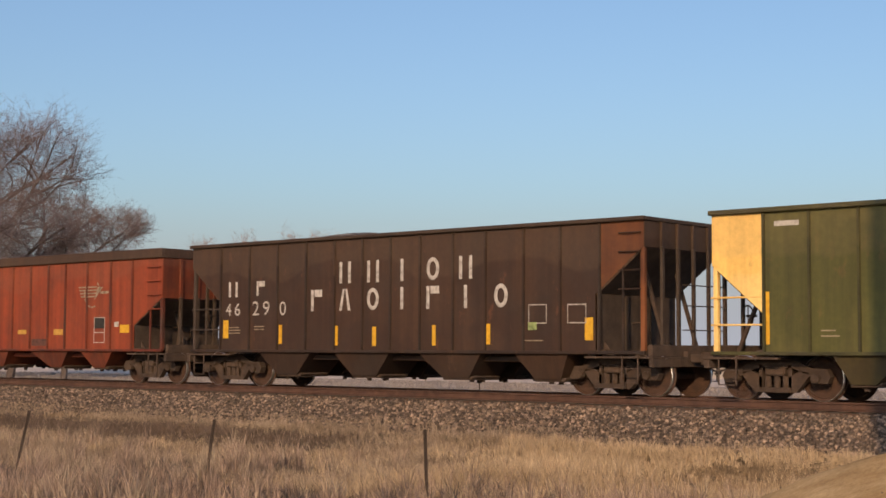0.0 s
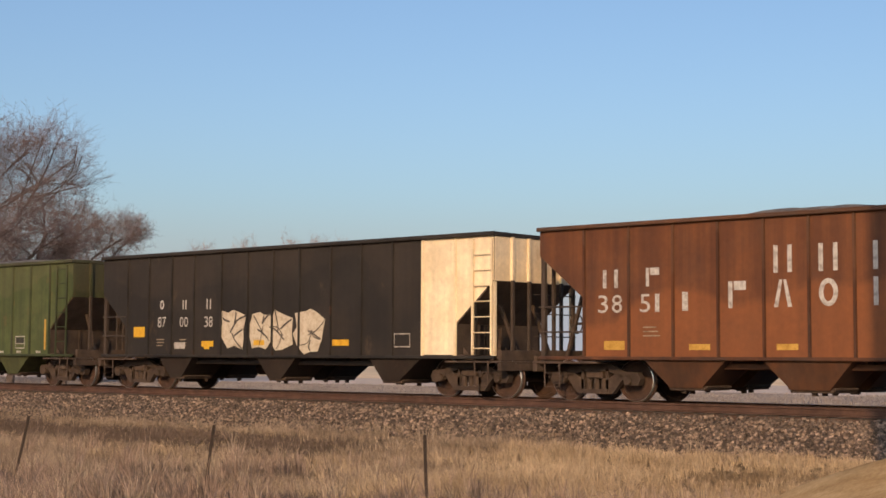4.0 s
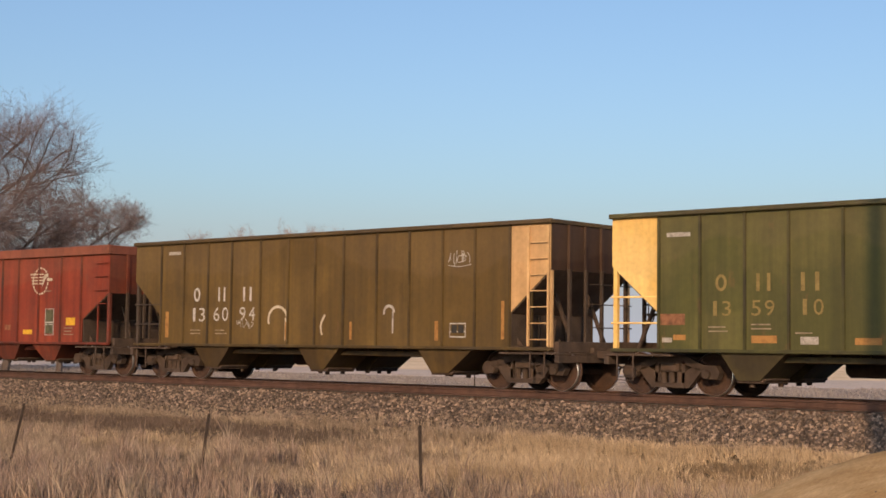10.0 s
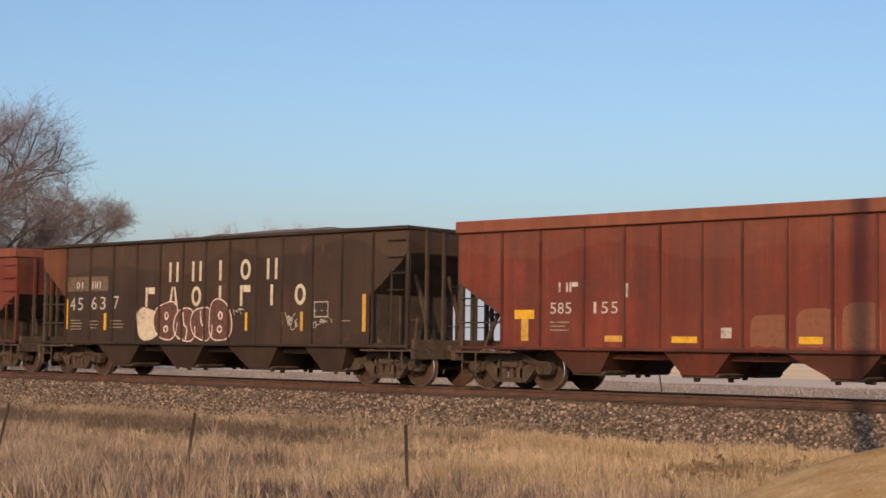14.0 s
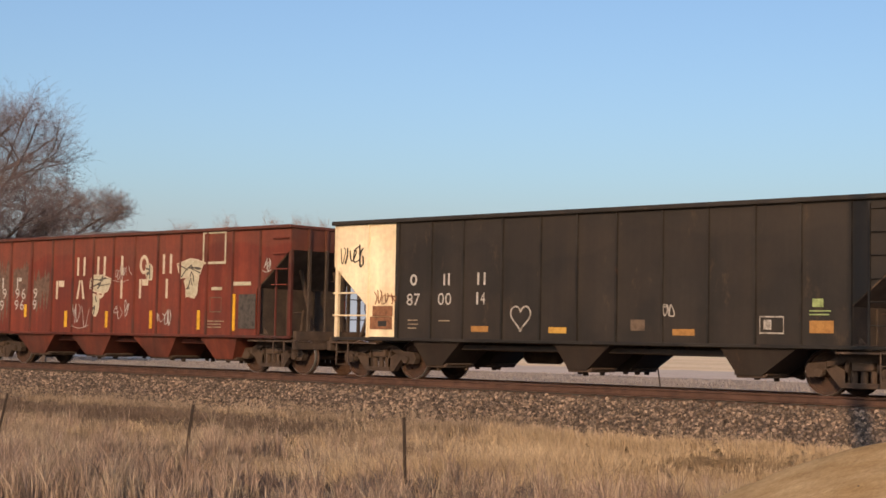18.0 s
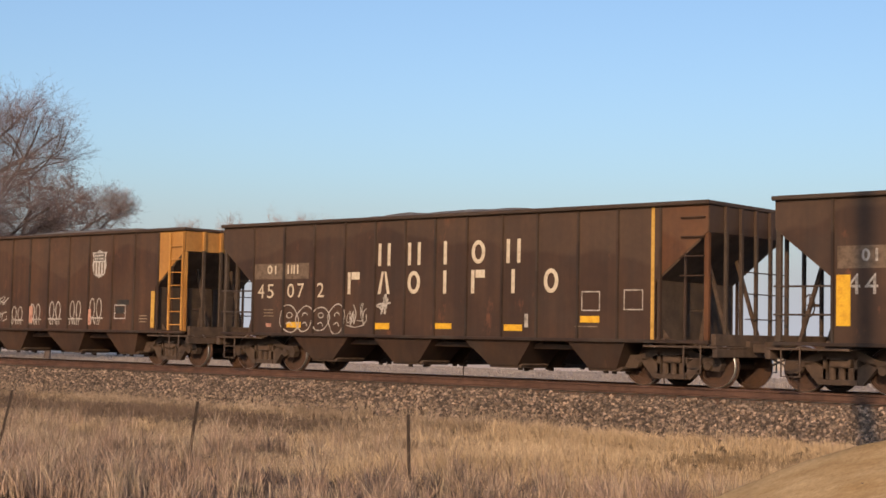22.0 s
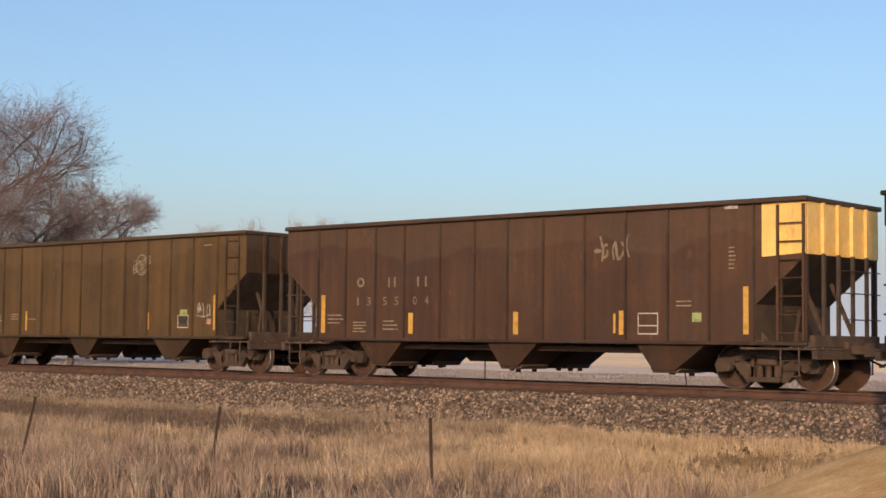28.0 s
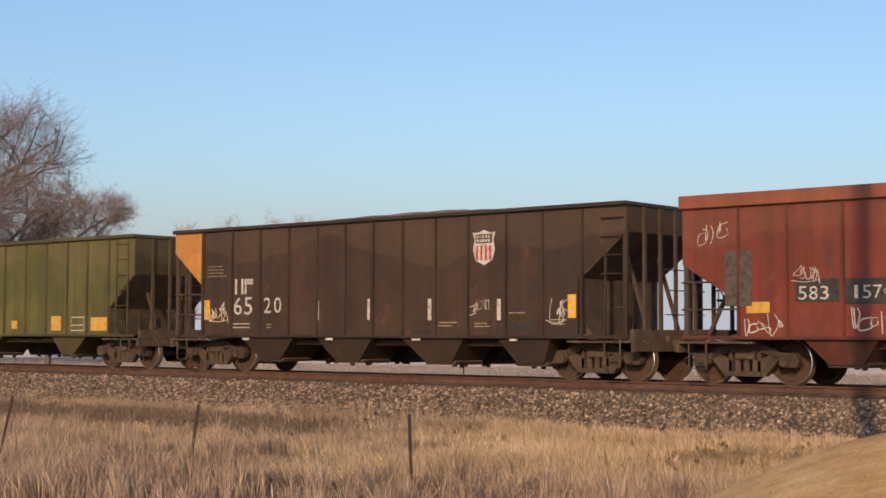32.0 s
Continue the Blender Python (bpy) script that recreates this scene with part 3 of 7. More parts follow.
def build_truck_meshes():
    """Cast side frame, bolster with springs, and a wheel pair, round the truck's centre."""
    sf = Shape()
    # built in ribs so that the two side windows stay open
    sf.prism([(-1.2, 0.50), (-1.12, 0.64), (-0.74, 0.66), (-0.74, 0.52), (-0.92, 0.36), (-1.14, 0.36)], "y", -0.09, 0.09)
    sf.prism([(1.2, 0.50), (1.14, 0.36), (0.92, 0.36), (0.74, 0.52), (0.74, 0.66), (1.12, 0.64)], "y", -0.09, 0.09)
    sf.prism([(-0.78, 0.66), (-0.4, 0.82), (0.4, 0.82), (0.78, 0.66), (0.72, 0.53), (0.36, 0.66), (-0.36, 0.66), (-0.72, 0.53)], "y", -0.08, 0.08)
    sf.prism([(-0.80, 0.56), (-0.54, 0.60), (-0.28, 0.46), (-0.28, 0.17), (-0.46, 0.17)], "y", -0.08, 0.08)
    sf.prism([(0.80, 0.56), (0.46, 0.17), (0.28, 0.17), (0.28, 0.46), (0.54, 0.60)], "y", -0.08, 0.08)
    sf.prism([(-0.36, 0.17), (-0.36, 0.27), (0.36, 0.27), (0.36, 0.17)], "y", -0.11, 0.11)
    sf.prism([(-0.36, 0.27), (-0.30, 0.27), (-0.28, 0.72), (-0.36, 0.72)], "y", -0.08, 0.08)
    sf.prism([(0.36, 0.27), (0.36, 0.72), (0.28, 0.72), (0.30, 0.27)], "y", -0.08, 0.08)
    for sx in (-0.889, 0.889):
        sf.lathe([(0.0, -0.16), (0.085, -0.16), (0.10, -0.13), (0.10, 0.0)], "y", 14, (sx, 0, 0.457))
    frame_me = sf.mesh("side_frame")
    sp = Shape()
    for dx in (-0.2, 0.0, 0.2):
        prof = []
        for k in range(9):
            z = 0.27 + k * 0.028
            prof += [(0.085, z), (0.065, z + 0.014)]
        sp.lathe(prof, "z", 6, (dx, 0, 0))
    spring_me = sp.mesh("spring_nest", (), True)
    bo = Shape()
    bo.box(-0.22, -1.12, 0.5, 0.22, 1.12, 0.68, 0.03)
    bo.box(-0.34, -0.42, 0.62, 0.34, 0.42, 0.80, 0.02)
    bolster_me = bo.mesh("bolster")
    wh = Shape()
    for s in (-1, 1):
        def pr(r, d):
            return (r, s * d)
        wh.slot = 0
        wh.lathe([pr(0.0, 0.83), pr(0.10, 0.83), pr(0.12, 0.80), pr(0.30, 0.765), pr(0.385, 0.77), pr(0.40, 0.80), pr(0.445, 0.805)], "y", 28)
        wh.slot = 1
        wh.lathe([pr(0.445, 0.805), pr(0.457, 0.80), pr(0.462, 0.745)], "y", 28)
        wh.slot = 0
        wh.lathe([pr(0.462, 0.745), pr(0.464, 0.72), pr(0.488, 0.70), pr(0.488, 0.68), pr(0.40, 0.67), pr(0.385, 0.70), pr(0.14, 0.68), pr(0.09, 0.66)], "y", 28)
    wh.lathe([(0.085, -0.7), (0.075, 0), (0.085, 0.7)], "y", 14)
    for a in range(4):
        c, s_ = math.cos(a * math.pi / 2), math.sin(a * math.pi / 2)
        for s in (-1, 1):
            wh.box(0.22 * c - 0.03, s * 0.79 - 0.012, 0.22 * s_ - 0.03, 0.22 * c + 0.03, s * 0.79 + 0.012, 0.22 * s_ + 0.03)
    wheel_me = wh.mesh("wheelset", (MAT["wheel"], MAT["tread"]), False)
    br = Shape()
    br.box(-0.06, -0.95, 0.30, 0.06, 0.95, 0.40, 0.01)
    beam_me = br.mesh("brake_beam")
    return frame_me, spring_me, bolster_me, wheel_me, beam_me


TRUCK_MESHES = build_truck_meshes()
WHEELS = []              # wheel pairs and the time at which each passes the middle of the view


def add_truck(car, x, centre):
    frame_me, spring_me, bolster_me, wheel_me, beam_me = TRUCK_MESHES
    bolster = part("truck", bolster_me, MAT["grime"], car, "two-axle cast steel truck caked in brown dust", pose(x, 0, 0))
    for s in (-1, 1):
        part("side_frame", frame_me, MAT["truck"], bolster, m=pose(0, s * 1.0, 0))
        part("spring_nest", spring_me, MAT["grime"], bolster, m=pose(0, s * 1.0, 0))
    for dx in (-0.889, 0.889):
        w = part("wheelset", wheel_me, None, bolster, "", pose(dx, 0, 0.457))
        WHEELS.append((w, dx, centre + x + dx))
        part("brake_beam", beam_me, MAT["grime"], bolster, m=pose(dx * 0.42, 0, 0.1))


def body_meshes(kind):
    t = TYPES[kind]
    h, d, top, ch = HALF, t["cut"], TOP, t["chord"]
    out = {}
    out["side_sheet"] = Shape().prism(side_outline(t), "y", -0.012, 0.012).mesh("side_sheet")
    rib = Shape()
    z1 = top - ch
    rib.add([(-0.034, 0, SILL), (-0.022, -0.05, SILL), (0.022, -0.05, SILL), (0.034, 0, SILL), (-0.034, 0, z1), (-0.022, -0.05, z1 - 0.02), (0.022, -0.05, z1 - 0.02), (0.034, 0, z1)],
            [(0, 1, 5, 4), (1, 2, 6, 5), (2, 3, 7, 6), (0, 3, 2, 1), (4, 5, 6, 7), (0, 4, 7, 3)])
    out["side_rib"] = rib.mesh("side_rib")
    ck = Shape()
    for s in (-1, 1):
        ck.box(-h - 0.05, s * SIDE - (0.10 if s < 0 else -0.10 + 0.12), z1, h + 0.05, s * SIDE + (0.02 if s < 0 else 0.10), top, 0.015)
    for s in (-1, 1):
        ck.box(s * h - 0.05, -SIDE + 0.02, z1, s * h + 0.05, SIDE - 0.02, top - 0.004, 0.012)
    out["top_chord"] = ck.mesh("top_chord")
    sl = Shape()
    sl.box(-h - 0.02, -0.055, SILL - 0.075, h + 0.02, 0.05, SILL + 0.0, 0.012)
    out["side_sill"] = sl.mesh("side_sill")
    # end: upright sheet above, slope sheet running in and down
    hi = t["high"] - 0.02
    run_in = (hi - 0.95) / ((t["high"] - t["low"]) / d)
    en = Shape()
    en.box(h - 0.012, -SIDE + 0.012, hi, h + 0.012, SIDE - 0.012, z1)
    ss = Shape()
    ss.prism([(h + 0.008, hi - 0.003), (h - run_in, 0.95), (h - run_in - 0.03, 0.95), (h - 0.03, hi - 0.003)], "y", -SIDE + 0.012, SIDE - 0.012)
    out["slope_sheet"] = ss.mesh("slope_sheet")
    ub = Shape()
    ub.box(-h + d - 0.2, -SIDE + 0.06, SILL - 0.02, h - d + 0.2, SIDE - 0.06, SILL + 0.03)
    out["underframe"] = ub.mesh("underframe")
    bk = Shape()
    bk.box(h - d + 0.02, -SIDE + 0.02, SILL - 0.03, h - d + 0.045, SIDE - 0.02, t["low"] + 0.01)
    for y in (-0.5, 0.5):
        bk.box(h - d + 0.047, y - 0.04, SILL - 0.03, h - d + 0.09, y + 0.04, t["low"] - 0.02)
    out["bolster_web"] = bk.mesh("bolster_web")
    out["end_sheet"] = en.mesh("end_sheet")
    er = Shape()
    er.box(h + 0.012, -0.045, hi + 0.03, h + 0.075, 0.045, z1)
    out["end_rib"] = er.mesh("end_rib")
    # end cage
    cp = Shape()
    cp.box(-0.05, -0.05, SILL, 0.05, 0.05, t["high"] + 0.1, 0.008)
    out["corner_post"] = cp.mesh("corner_post")
    ep = Shape()
    ep.box(-0.032, -0.045, SILL - 0.1, 0.032, 0.045, hi + 0.026, 0.006)
    out["end_post"] = ep.mesh("end_post")
    xb = Shape()
    xb.tube((h + 0.09, -0.10, 0), (h + 0.09, 1.45, 0), 0.014, n=5)
    for y in (-0.10, 1.45):
        xb.tube((h + 0.09, y, 0), (h + 0.02, y, 0), 0.012, n=5)
    out["end_rung"] = xb.mesh("end_rung")
    sp = Shape()
    sp.box(-0.022, -0.02, SILL, 0.022, 0.02, t["high"] - 0.55 * (t["high"] - t["low"]) / d + 0.03)
    out["side_post"] = sp.mesh("side_post")
    lad = Shape()
    for x in (-0.78, -0.26):
        lad.box(x - 0.022, -0.02, SILL, x + 0.022, 0.02, z1 - 0.06)
    for k in range(6):
        lad.tube((-0.78, -0.01, SILL + 0.38 + 0.44 * k), (-0.26, -0.01, SILL + 0.38 + 0.44 * k), 0.013, n=5)
    for k in (3.6, 5.2):
        for x in (-0.78, -0.26):
            lad.tube((x, 0, SILL + 0.44 * k), (x, 0.03, SILL + 0.44 * k), 0.014, n=5)
    out["slim_ladder"] = lad.mesh("ladder")
    db = Shape()
    db.tube((0.0, 0, SILL), (-0.55, 0, hi - 0.55 * (t["high"] - t["low"]) / d - 0.02), 0.05, n=4)
    out["diagonal_brace"] = db.mesh("diagonal_brace")
    pf = Shape()
    pf.box(h - d - 0.3, -SIDE - 0.02, SILL - 0.16, h + 0.22, SIDE + 0.02, SILL - 0.115, 0.008)
    pf.box(h + 0.10, -SIDE, SILL - 0.34, h + 0.22, SIDE, SILL - 0.165, 0.01)
    pf.box(h - 0.02, -SIDE + 0.15, SILL - 0.11, h + 0.10, SIDE - 0.15, SILL + 0.13, 0.01)
    out["end_platform"] = pf.mesh("end_platform")
    cs = Shape()
    cs.box(-h - 0.2, -0.2, 0.70, h + 0.2, 0.2, 0.985, 0.01)
    out["centre_sill"] = cs.mesh("centre_sill")
    cu = Shape()
    cu.box(h + 0.2, -0.10, 0.74, h + 0.52, 0.10, 0.92, 0.02)
    cu.prism([(h + 0.50, -0.13), (h + 0.74, -0.16), (h + 0.80, -0.02), (h + 0.68, 0.02), (h + 0.68, 0.10), (h + 0.80, 0.16), (h + 0.54, 0.16)], "z", 0.70, 0.97)
    cu.tube((h + 0.2, 0.28, 0.72), (h + 0.72, 0.30, 0.5), 0.025, n=6)
    out["coupler"] = cu.mesh("coupler")
    # ladder: stiles and rungs
    ld = Shape()
    ld.box(-0.62, -0.05, 1.0, -0.57, 0.0, top - ch - 0.05)
    ld.box(-0.06, -0.05, 1.0, -0.01, 0.0, top - ch - 0.05)
    k = 1.15
    while k < top - ch - 0.1:
        ld.tube((-0.6, -0.04, k), (-0.03, -0.04, k), 0.014, n=6)
        k += 0.36
    out["ladder"] = ld.mesh("ladder")
    gr = Shape()
    gr.tube((-0.6, -0.07, 0), (-0.08, -0.07, 0), 0.016, n=6)
    for x in (-0.6, -0.08):
        gr.tube((x, -0.075, 0), (x, 0.0, 0), 0.016, n=6)
    out["grab_iron"] = gr.mesh("grab_iron")
    hr = Shape()
    hr.tube((-h - 0.03, 0, 0), (-h + d, 0, 0), 0.02, n=6)
    out["handrail"] = hr.mesh("handrail")
    bw = Shape()
    nseg = 20
    pts = [(math.cos(2 * math.pi * i / nseg) * 0.22, math.sin(2 * math.pi * i / nseg) * 0.22) for i in range(nseg)]
    for i in range(nseg):
        a, b = pts[i], pts[(i + 1) % nseg]
        bw.tube((0, a[0], a[1]), (0, b[0], b[1]), 0.016, n=5)
    for i in range(0, nseg, 5):
        bw.tube((0, 0, 0), (0, pts[i][0], pts[i][1]), 0.012, n=5)
    bw.tube((0.2, 0, 0), (-0.03, 0, 0), 0.03, n=8)
    out["brake_wheel"] = bw.mesh("brake_wheel")
    # hopper bays: a wide mouth at the sill, two narrow gates below, either side of the centre sill
    zt, zm = SILL - 0.03, t["floor"]
    for k, (m0, m1, g0, g1) in enumerate(t["bays"]):
        mid = (g0 + g1) / 2
        rnd = random.Random(k + 10 * len(kind))
        if k:
            reach = (g0 - t["bays"][k - 1][3] - 0.3) / 2
            gb = Shape()
            gb.box(-reach, -0.04, -0.06, reach, 0.04, 0.06, 0.012)
            for x in (-0.4, 0.45):
                gb.box(x - 0.03, -0.03, 0.055, x + 0.03, 0.03, 0.17)
            out["gate_beam", k] = gb.mesh("gate_beam")
        for side, y0, y1, w0, w1 in (("near", -1.53, -0.22, -1.38, -0.26), ("far", 0.22, 1.53, 0.26, 1.38)):
            v = [(m0 - mid, y0, zt), (m1 - mid, y0, zt), (m1 - mid, y1, zt), (m0 - mid, y1, zt), (g0 - mid, w0, zm), (g1 - mid, w0, zm), (g1 - mid, w1, zm), (g0 - mid, w1, zm)]
            hb = Shape().add(v, [(0, 3, 2, 1), (4, 5, 6, 7), (0, 1, 5, 4), (1, 2, 6, 5), (2, 3, 7, 6), (3, 0, 4, 7)])
            out["hopper_bay", side, k] = hb.mesh("hopper_bay")
            gt = Shape()
            y0, y1 = w0 + 0.05, w1 - 0.05
            gt.box(g0 - mid - 0.05, y0, zm - 0.055, g1 - mid + 0.05, y1, zm + 0.03, 0.015)
            gt.box(g0 - mid - 0.12, y0 + 0.05, zm + 0.0, g0 - mid - 0.04, y1 - 0.05, zm + 0.09, 0.01)
            for i in range(3):
                x, y = rnd.uniform(g0 - mid, g1 - mid), y0 + 0.1 + 0.35 * i
                gt.box(x - 0.05, y, zm - 0.055 - rnd.uniform(0.03, 0.09), x + 0.05, y + 0.09, zm - 0.04, 0.012)
            gt.tube((g1 - mid + 0.07, y0 + 0.02, zm + 0.02), (g1 - mid + 0.07, y1 - 0.02, zm + 0.02), 0.03, n=6)
            out["discharge_gate", side, k] = gt.mesh("discharge_gate")
    rs = Shape()
    rs.lathe([(0.0, -0.55), (0.15, -0.52), (0.2, -0.45), (0.2, 0.45), (0.15, 0.52), (0.0, 0.55)], "x", 14, (0, 0, 0))
    out["air_reservoir"] = rs.mesh("air_reservoir", (), True)
    cy = Shape()
    cy.lathe([(0.0, -0.2), (0.16, -0.19), (0.17, -0.12), (0.17, 0.2), (0.09, 0.24), (0.03, 0.25), (0.03, 0.55), (0.0, 0.55)], "x", 14)
    out["brake_cylinder"] = cy.mesh("brake_cylinder", (), True)
    bl = Shape()
    bl.prism([(-0.05, -0.02), (0.05, -0.02), (0.03, 0.75), (-0.03, 0.75)], "y", -0.012, 0.012)
    bl.tube((0.0, 0, 0.7), (-0.9, 0, 0.55), 0.014, n=5)
    out["brake_lever"] = bl.mesh("brake_lever")
    pp = Shape()
    pp.tube((-h - 0.1, 0, 0), (h + 0.1, 0, 0), 0.021, n=6)
    for k in range(-6, 7):
        pp.box(k * 1.1 - 0.02, -0.04, -0.04, k * 1.1 + 0.02, 0.04, 0.10)
    out["train_pipe"] = pp.mesh("train_pipe")
    kb = Shape()
    kb.prism([(0.0, 0.0), (0.30, 0.0), (0.0, 0.34)], "y", -0.012, 0.012)
    out["knee_bracket"] = kb.mesh("knee_bracket")
    st = Shape()
    for z in (0.62, 0.32):
        st.box(-0.2, -0.015, z - 0.02, 0.2, 0.03, z)
    for x in (-0.2, 0.2):
        st.box(x - 0.012, -0.015, 0.30, x + 0.012, 0.01, SILL - 0.1)
    out["sill_step"] = st.mesh("sill_step")
    return out


def build_car(kind, centre, paint, chord, label, rib_paint=None, bay_paint=None, trim=None, end_r=None, end_l=None, group="hopper cars of the train", big_ladder=False):
    t = TYPES[kind]
    B = cached(kind, lambda: body_meshes(kind))
    car = thing("hopper_car", label, "freight car", group)
    h, d = HALF, t["cut"]
    for s in (-1, 1):
        flip = 0 if s < 0 else 180
        part("side_sheet", B["side_sheet"], paint, car, m=pose(0, s * SIDE, 0))
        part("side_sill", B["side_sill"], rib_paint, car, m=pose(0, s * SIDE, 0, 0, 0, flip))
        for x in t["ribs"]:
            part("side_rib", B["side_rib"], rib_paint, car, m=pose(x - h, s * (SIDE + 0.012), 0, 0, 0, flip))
    part("top_chord", B["top_chord"], chord, car)
    part("centre_sill", B["centre_sill"], MAT["grime"], car)
    part("underframe", B["underframe"], MAT["grime"], car)
    for s, em in ((1, end_r), (-1, end_l)):
        flip = 0 if s > 0 else 180
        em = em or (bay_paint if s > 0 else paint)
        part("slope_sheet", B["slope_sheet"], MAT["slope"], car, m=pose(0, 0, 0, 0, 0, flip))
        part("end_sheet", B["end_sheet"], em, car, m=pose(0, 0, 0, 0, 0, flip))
        for y in (-0.93, -0.31, 0.31, 0.93):
            part("end_rib", B["end_rib"], em, car, m=pose(0, s * y, 0, 0, 0, flip))
        part("end_platform", B["end_platform"], MAT["grime"], car, m=pose(0, 0, 0, 0, 0, flip))
        part("coupler", B["coupler"], MAT["grime"], car, m=pose(0, 0, 0, 0, 0, flip))
        for y in (-0.93, -0.31, 0.31, 0.93) if s > 0 else (-1.0, -0.27, 0.5):
            part("end_post", B["end_post"], MAT["cage"], car, m=pose(s * (h + 0.044), y, 0))
        part("bolster_web", B["bolster_web"], MAT["cage"], car, m=pose(0, 0, 0, 0, 0, flip))
        if s > 0:
            for z in (1.44, 1.97, 2.42):
                part("end_rung", B["end_rung"], MAT["cage"], car, m=pose(0, 0, z))
            if kind != "flat" or big_ladder:
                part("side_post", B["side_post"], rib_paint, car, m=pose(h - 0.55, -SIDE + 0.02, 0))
        else:
            for y in (-1, 1):
                for z in (1.51, 2.06):
                    part("handrail", B["handrail"], em if em is not paint else MAT["cage"], car, m=pose(0, y * SIDE, z))
        for y in (-1, 1):
            if s < 0 or y > 0 or kind != "flat" or big_ladder:
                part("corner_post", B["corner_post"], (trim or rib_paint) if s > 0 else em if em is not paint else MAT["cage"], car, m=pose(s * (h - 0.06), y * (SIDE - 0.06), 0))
            part("diagonal_brace", B["diagonal_brace"], MAT["grime"], car, m=pose(s * (h - 0.05), y * 0.62, 0, 0, 0, flip))
            part("sill_step", B["sill_step"], MAT["grime"], car, m=pose(s * (h - 0.35), y * (SIDE + 0.03), 0, 0, 0, 0 if y < 0 else 180))
        add_truck(car, s * TRUCK_X, centre)
    if kind == "flat" and not big_ladder:
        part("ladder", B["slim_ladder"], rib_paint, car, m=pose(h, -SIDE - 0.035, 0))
    elif big_ladder:
        part("ladder", B["ladder"], trim or paint, car, m=pose(h, -SIDE - 0.03, 0))
    else:
        for k in range(4):
            part("grab_iron", B["grab_iron"], paint, car, m=pose(h, -SIDE - 0.012, TOP - t["chord"] - 0.25 - 0.4 * k))
    part("ladder", B["ladder"], paint, car, m=pose(-h, SIDE + 0.03, 0, 0, 0, 180))
    part("train_pipe", B["train_pipe"], MAT["grime"], car, m=pose(0, -0.62, 0.80))
    part("brake_cylinder", B["brake_cylinder"], MAT["grime"], car, m=pose(-h + 1.35, -0.95, 1.2))
    for s in (-1, 1):
        part("brake_lever", B["brake_lever"], MAT["grime"], car, m=pose(s * (h - 0.95), -0.25, 0.92, 0, s * 8, 0 if s > 0 else 180))
        for y in (-1.3, 0.25, 1.3):
            part("knee_bracket", B["knee_bracket"], MAT["grime"], car, m=pose(s * (h - d + 0.02), y, SILL - 0.1, 0, 0, 0 if s > 0 else 180))
    part("brake_wheel", B["brake_wheel"], MAT["grime"], car, m=pose(-h + 0.12, -0.35, 1.72))
    for k, (g0, g1) in enumerate(bay[2:] for bay in t["bays"]):
        if k:
            for y in (-1.2, 1.2):
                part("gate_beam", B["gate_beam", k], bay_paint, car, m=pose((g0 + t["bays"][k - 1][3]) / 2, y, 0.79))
        for side in ("near", "far"):
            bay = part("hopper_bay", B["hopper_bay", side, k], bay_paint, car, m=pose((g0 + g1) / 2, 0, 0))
            part("discharge_gate", B["discharge_gate", side, k], MAT["grime"], bay)
    part("air_reservoir", B["air_reservoir"], MAT["grime"], car, m=pose(-h + 1.9 + 2.9, 0.75, 0.62) if len(t["bays"]) == 3 else pose(-h + 1.75, 0.6, 1.2))
    return car


TONES = {}


def paint_set(name, base, faded, rust=(0.16, 0.06, 0.03), dust=0.35, low_wash=False):
    return car_paint(name, base, faded, rust, len(MAT) + 1, dust, low_wash=low_wash)


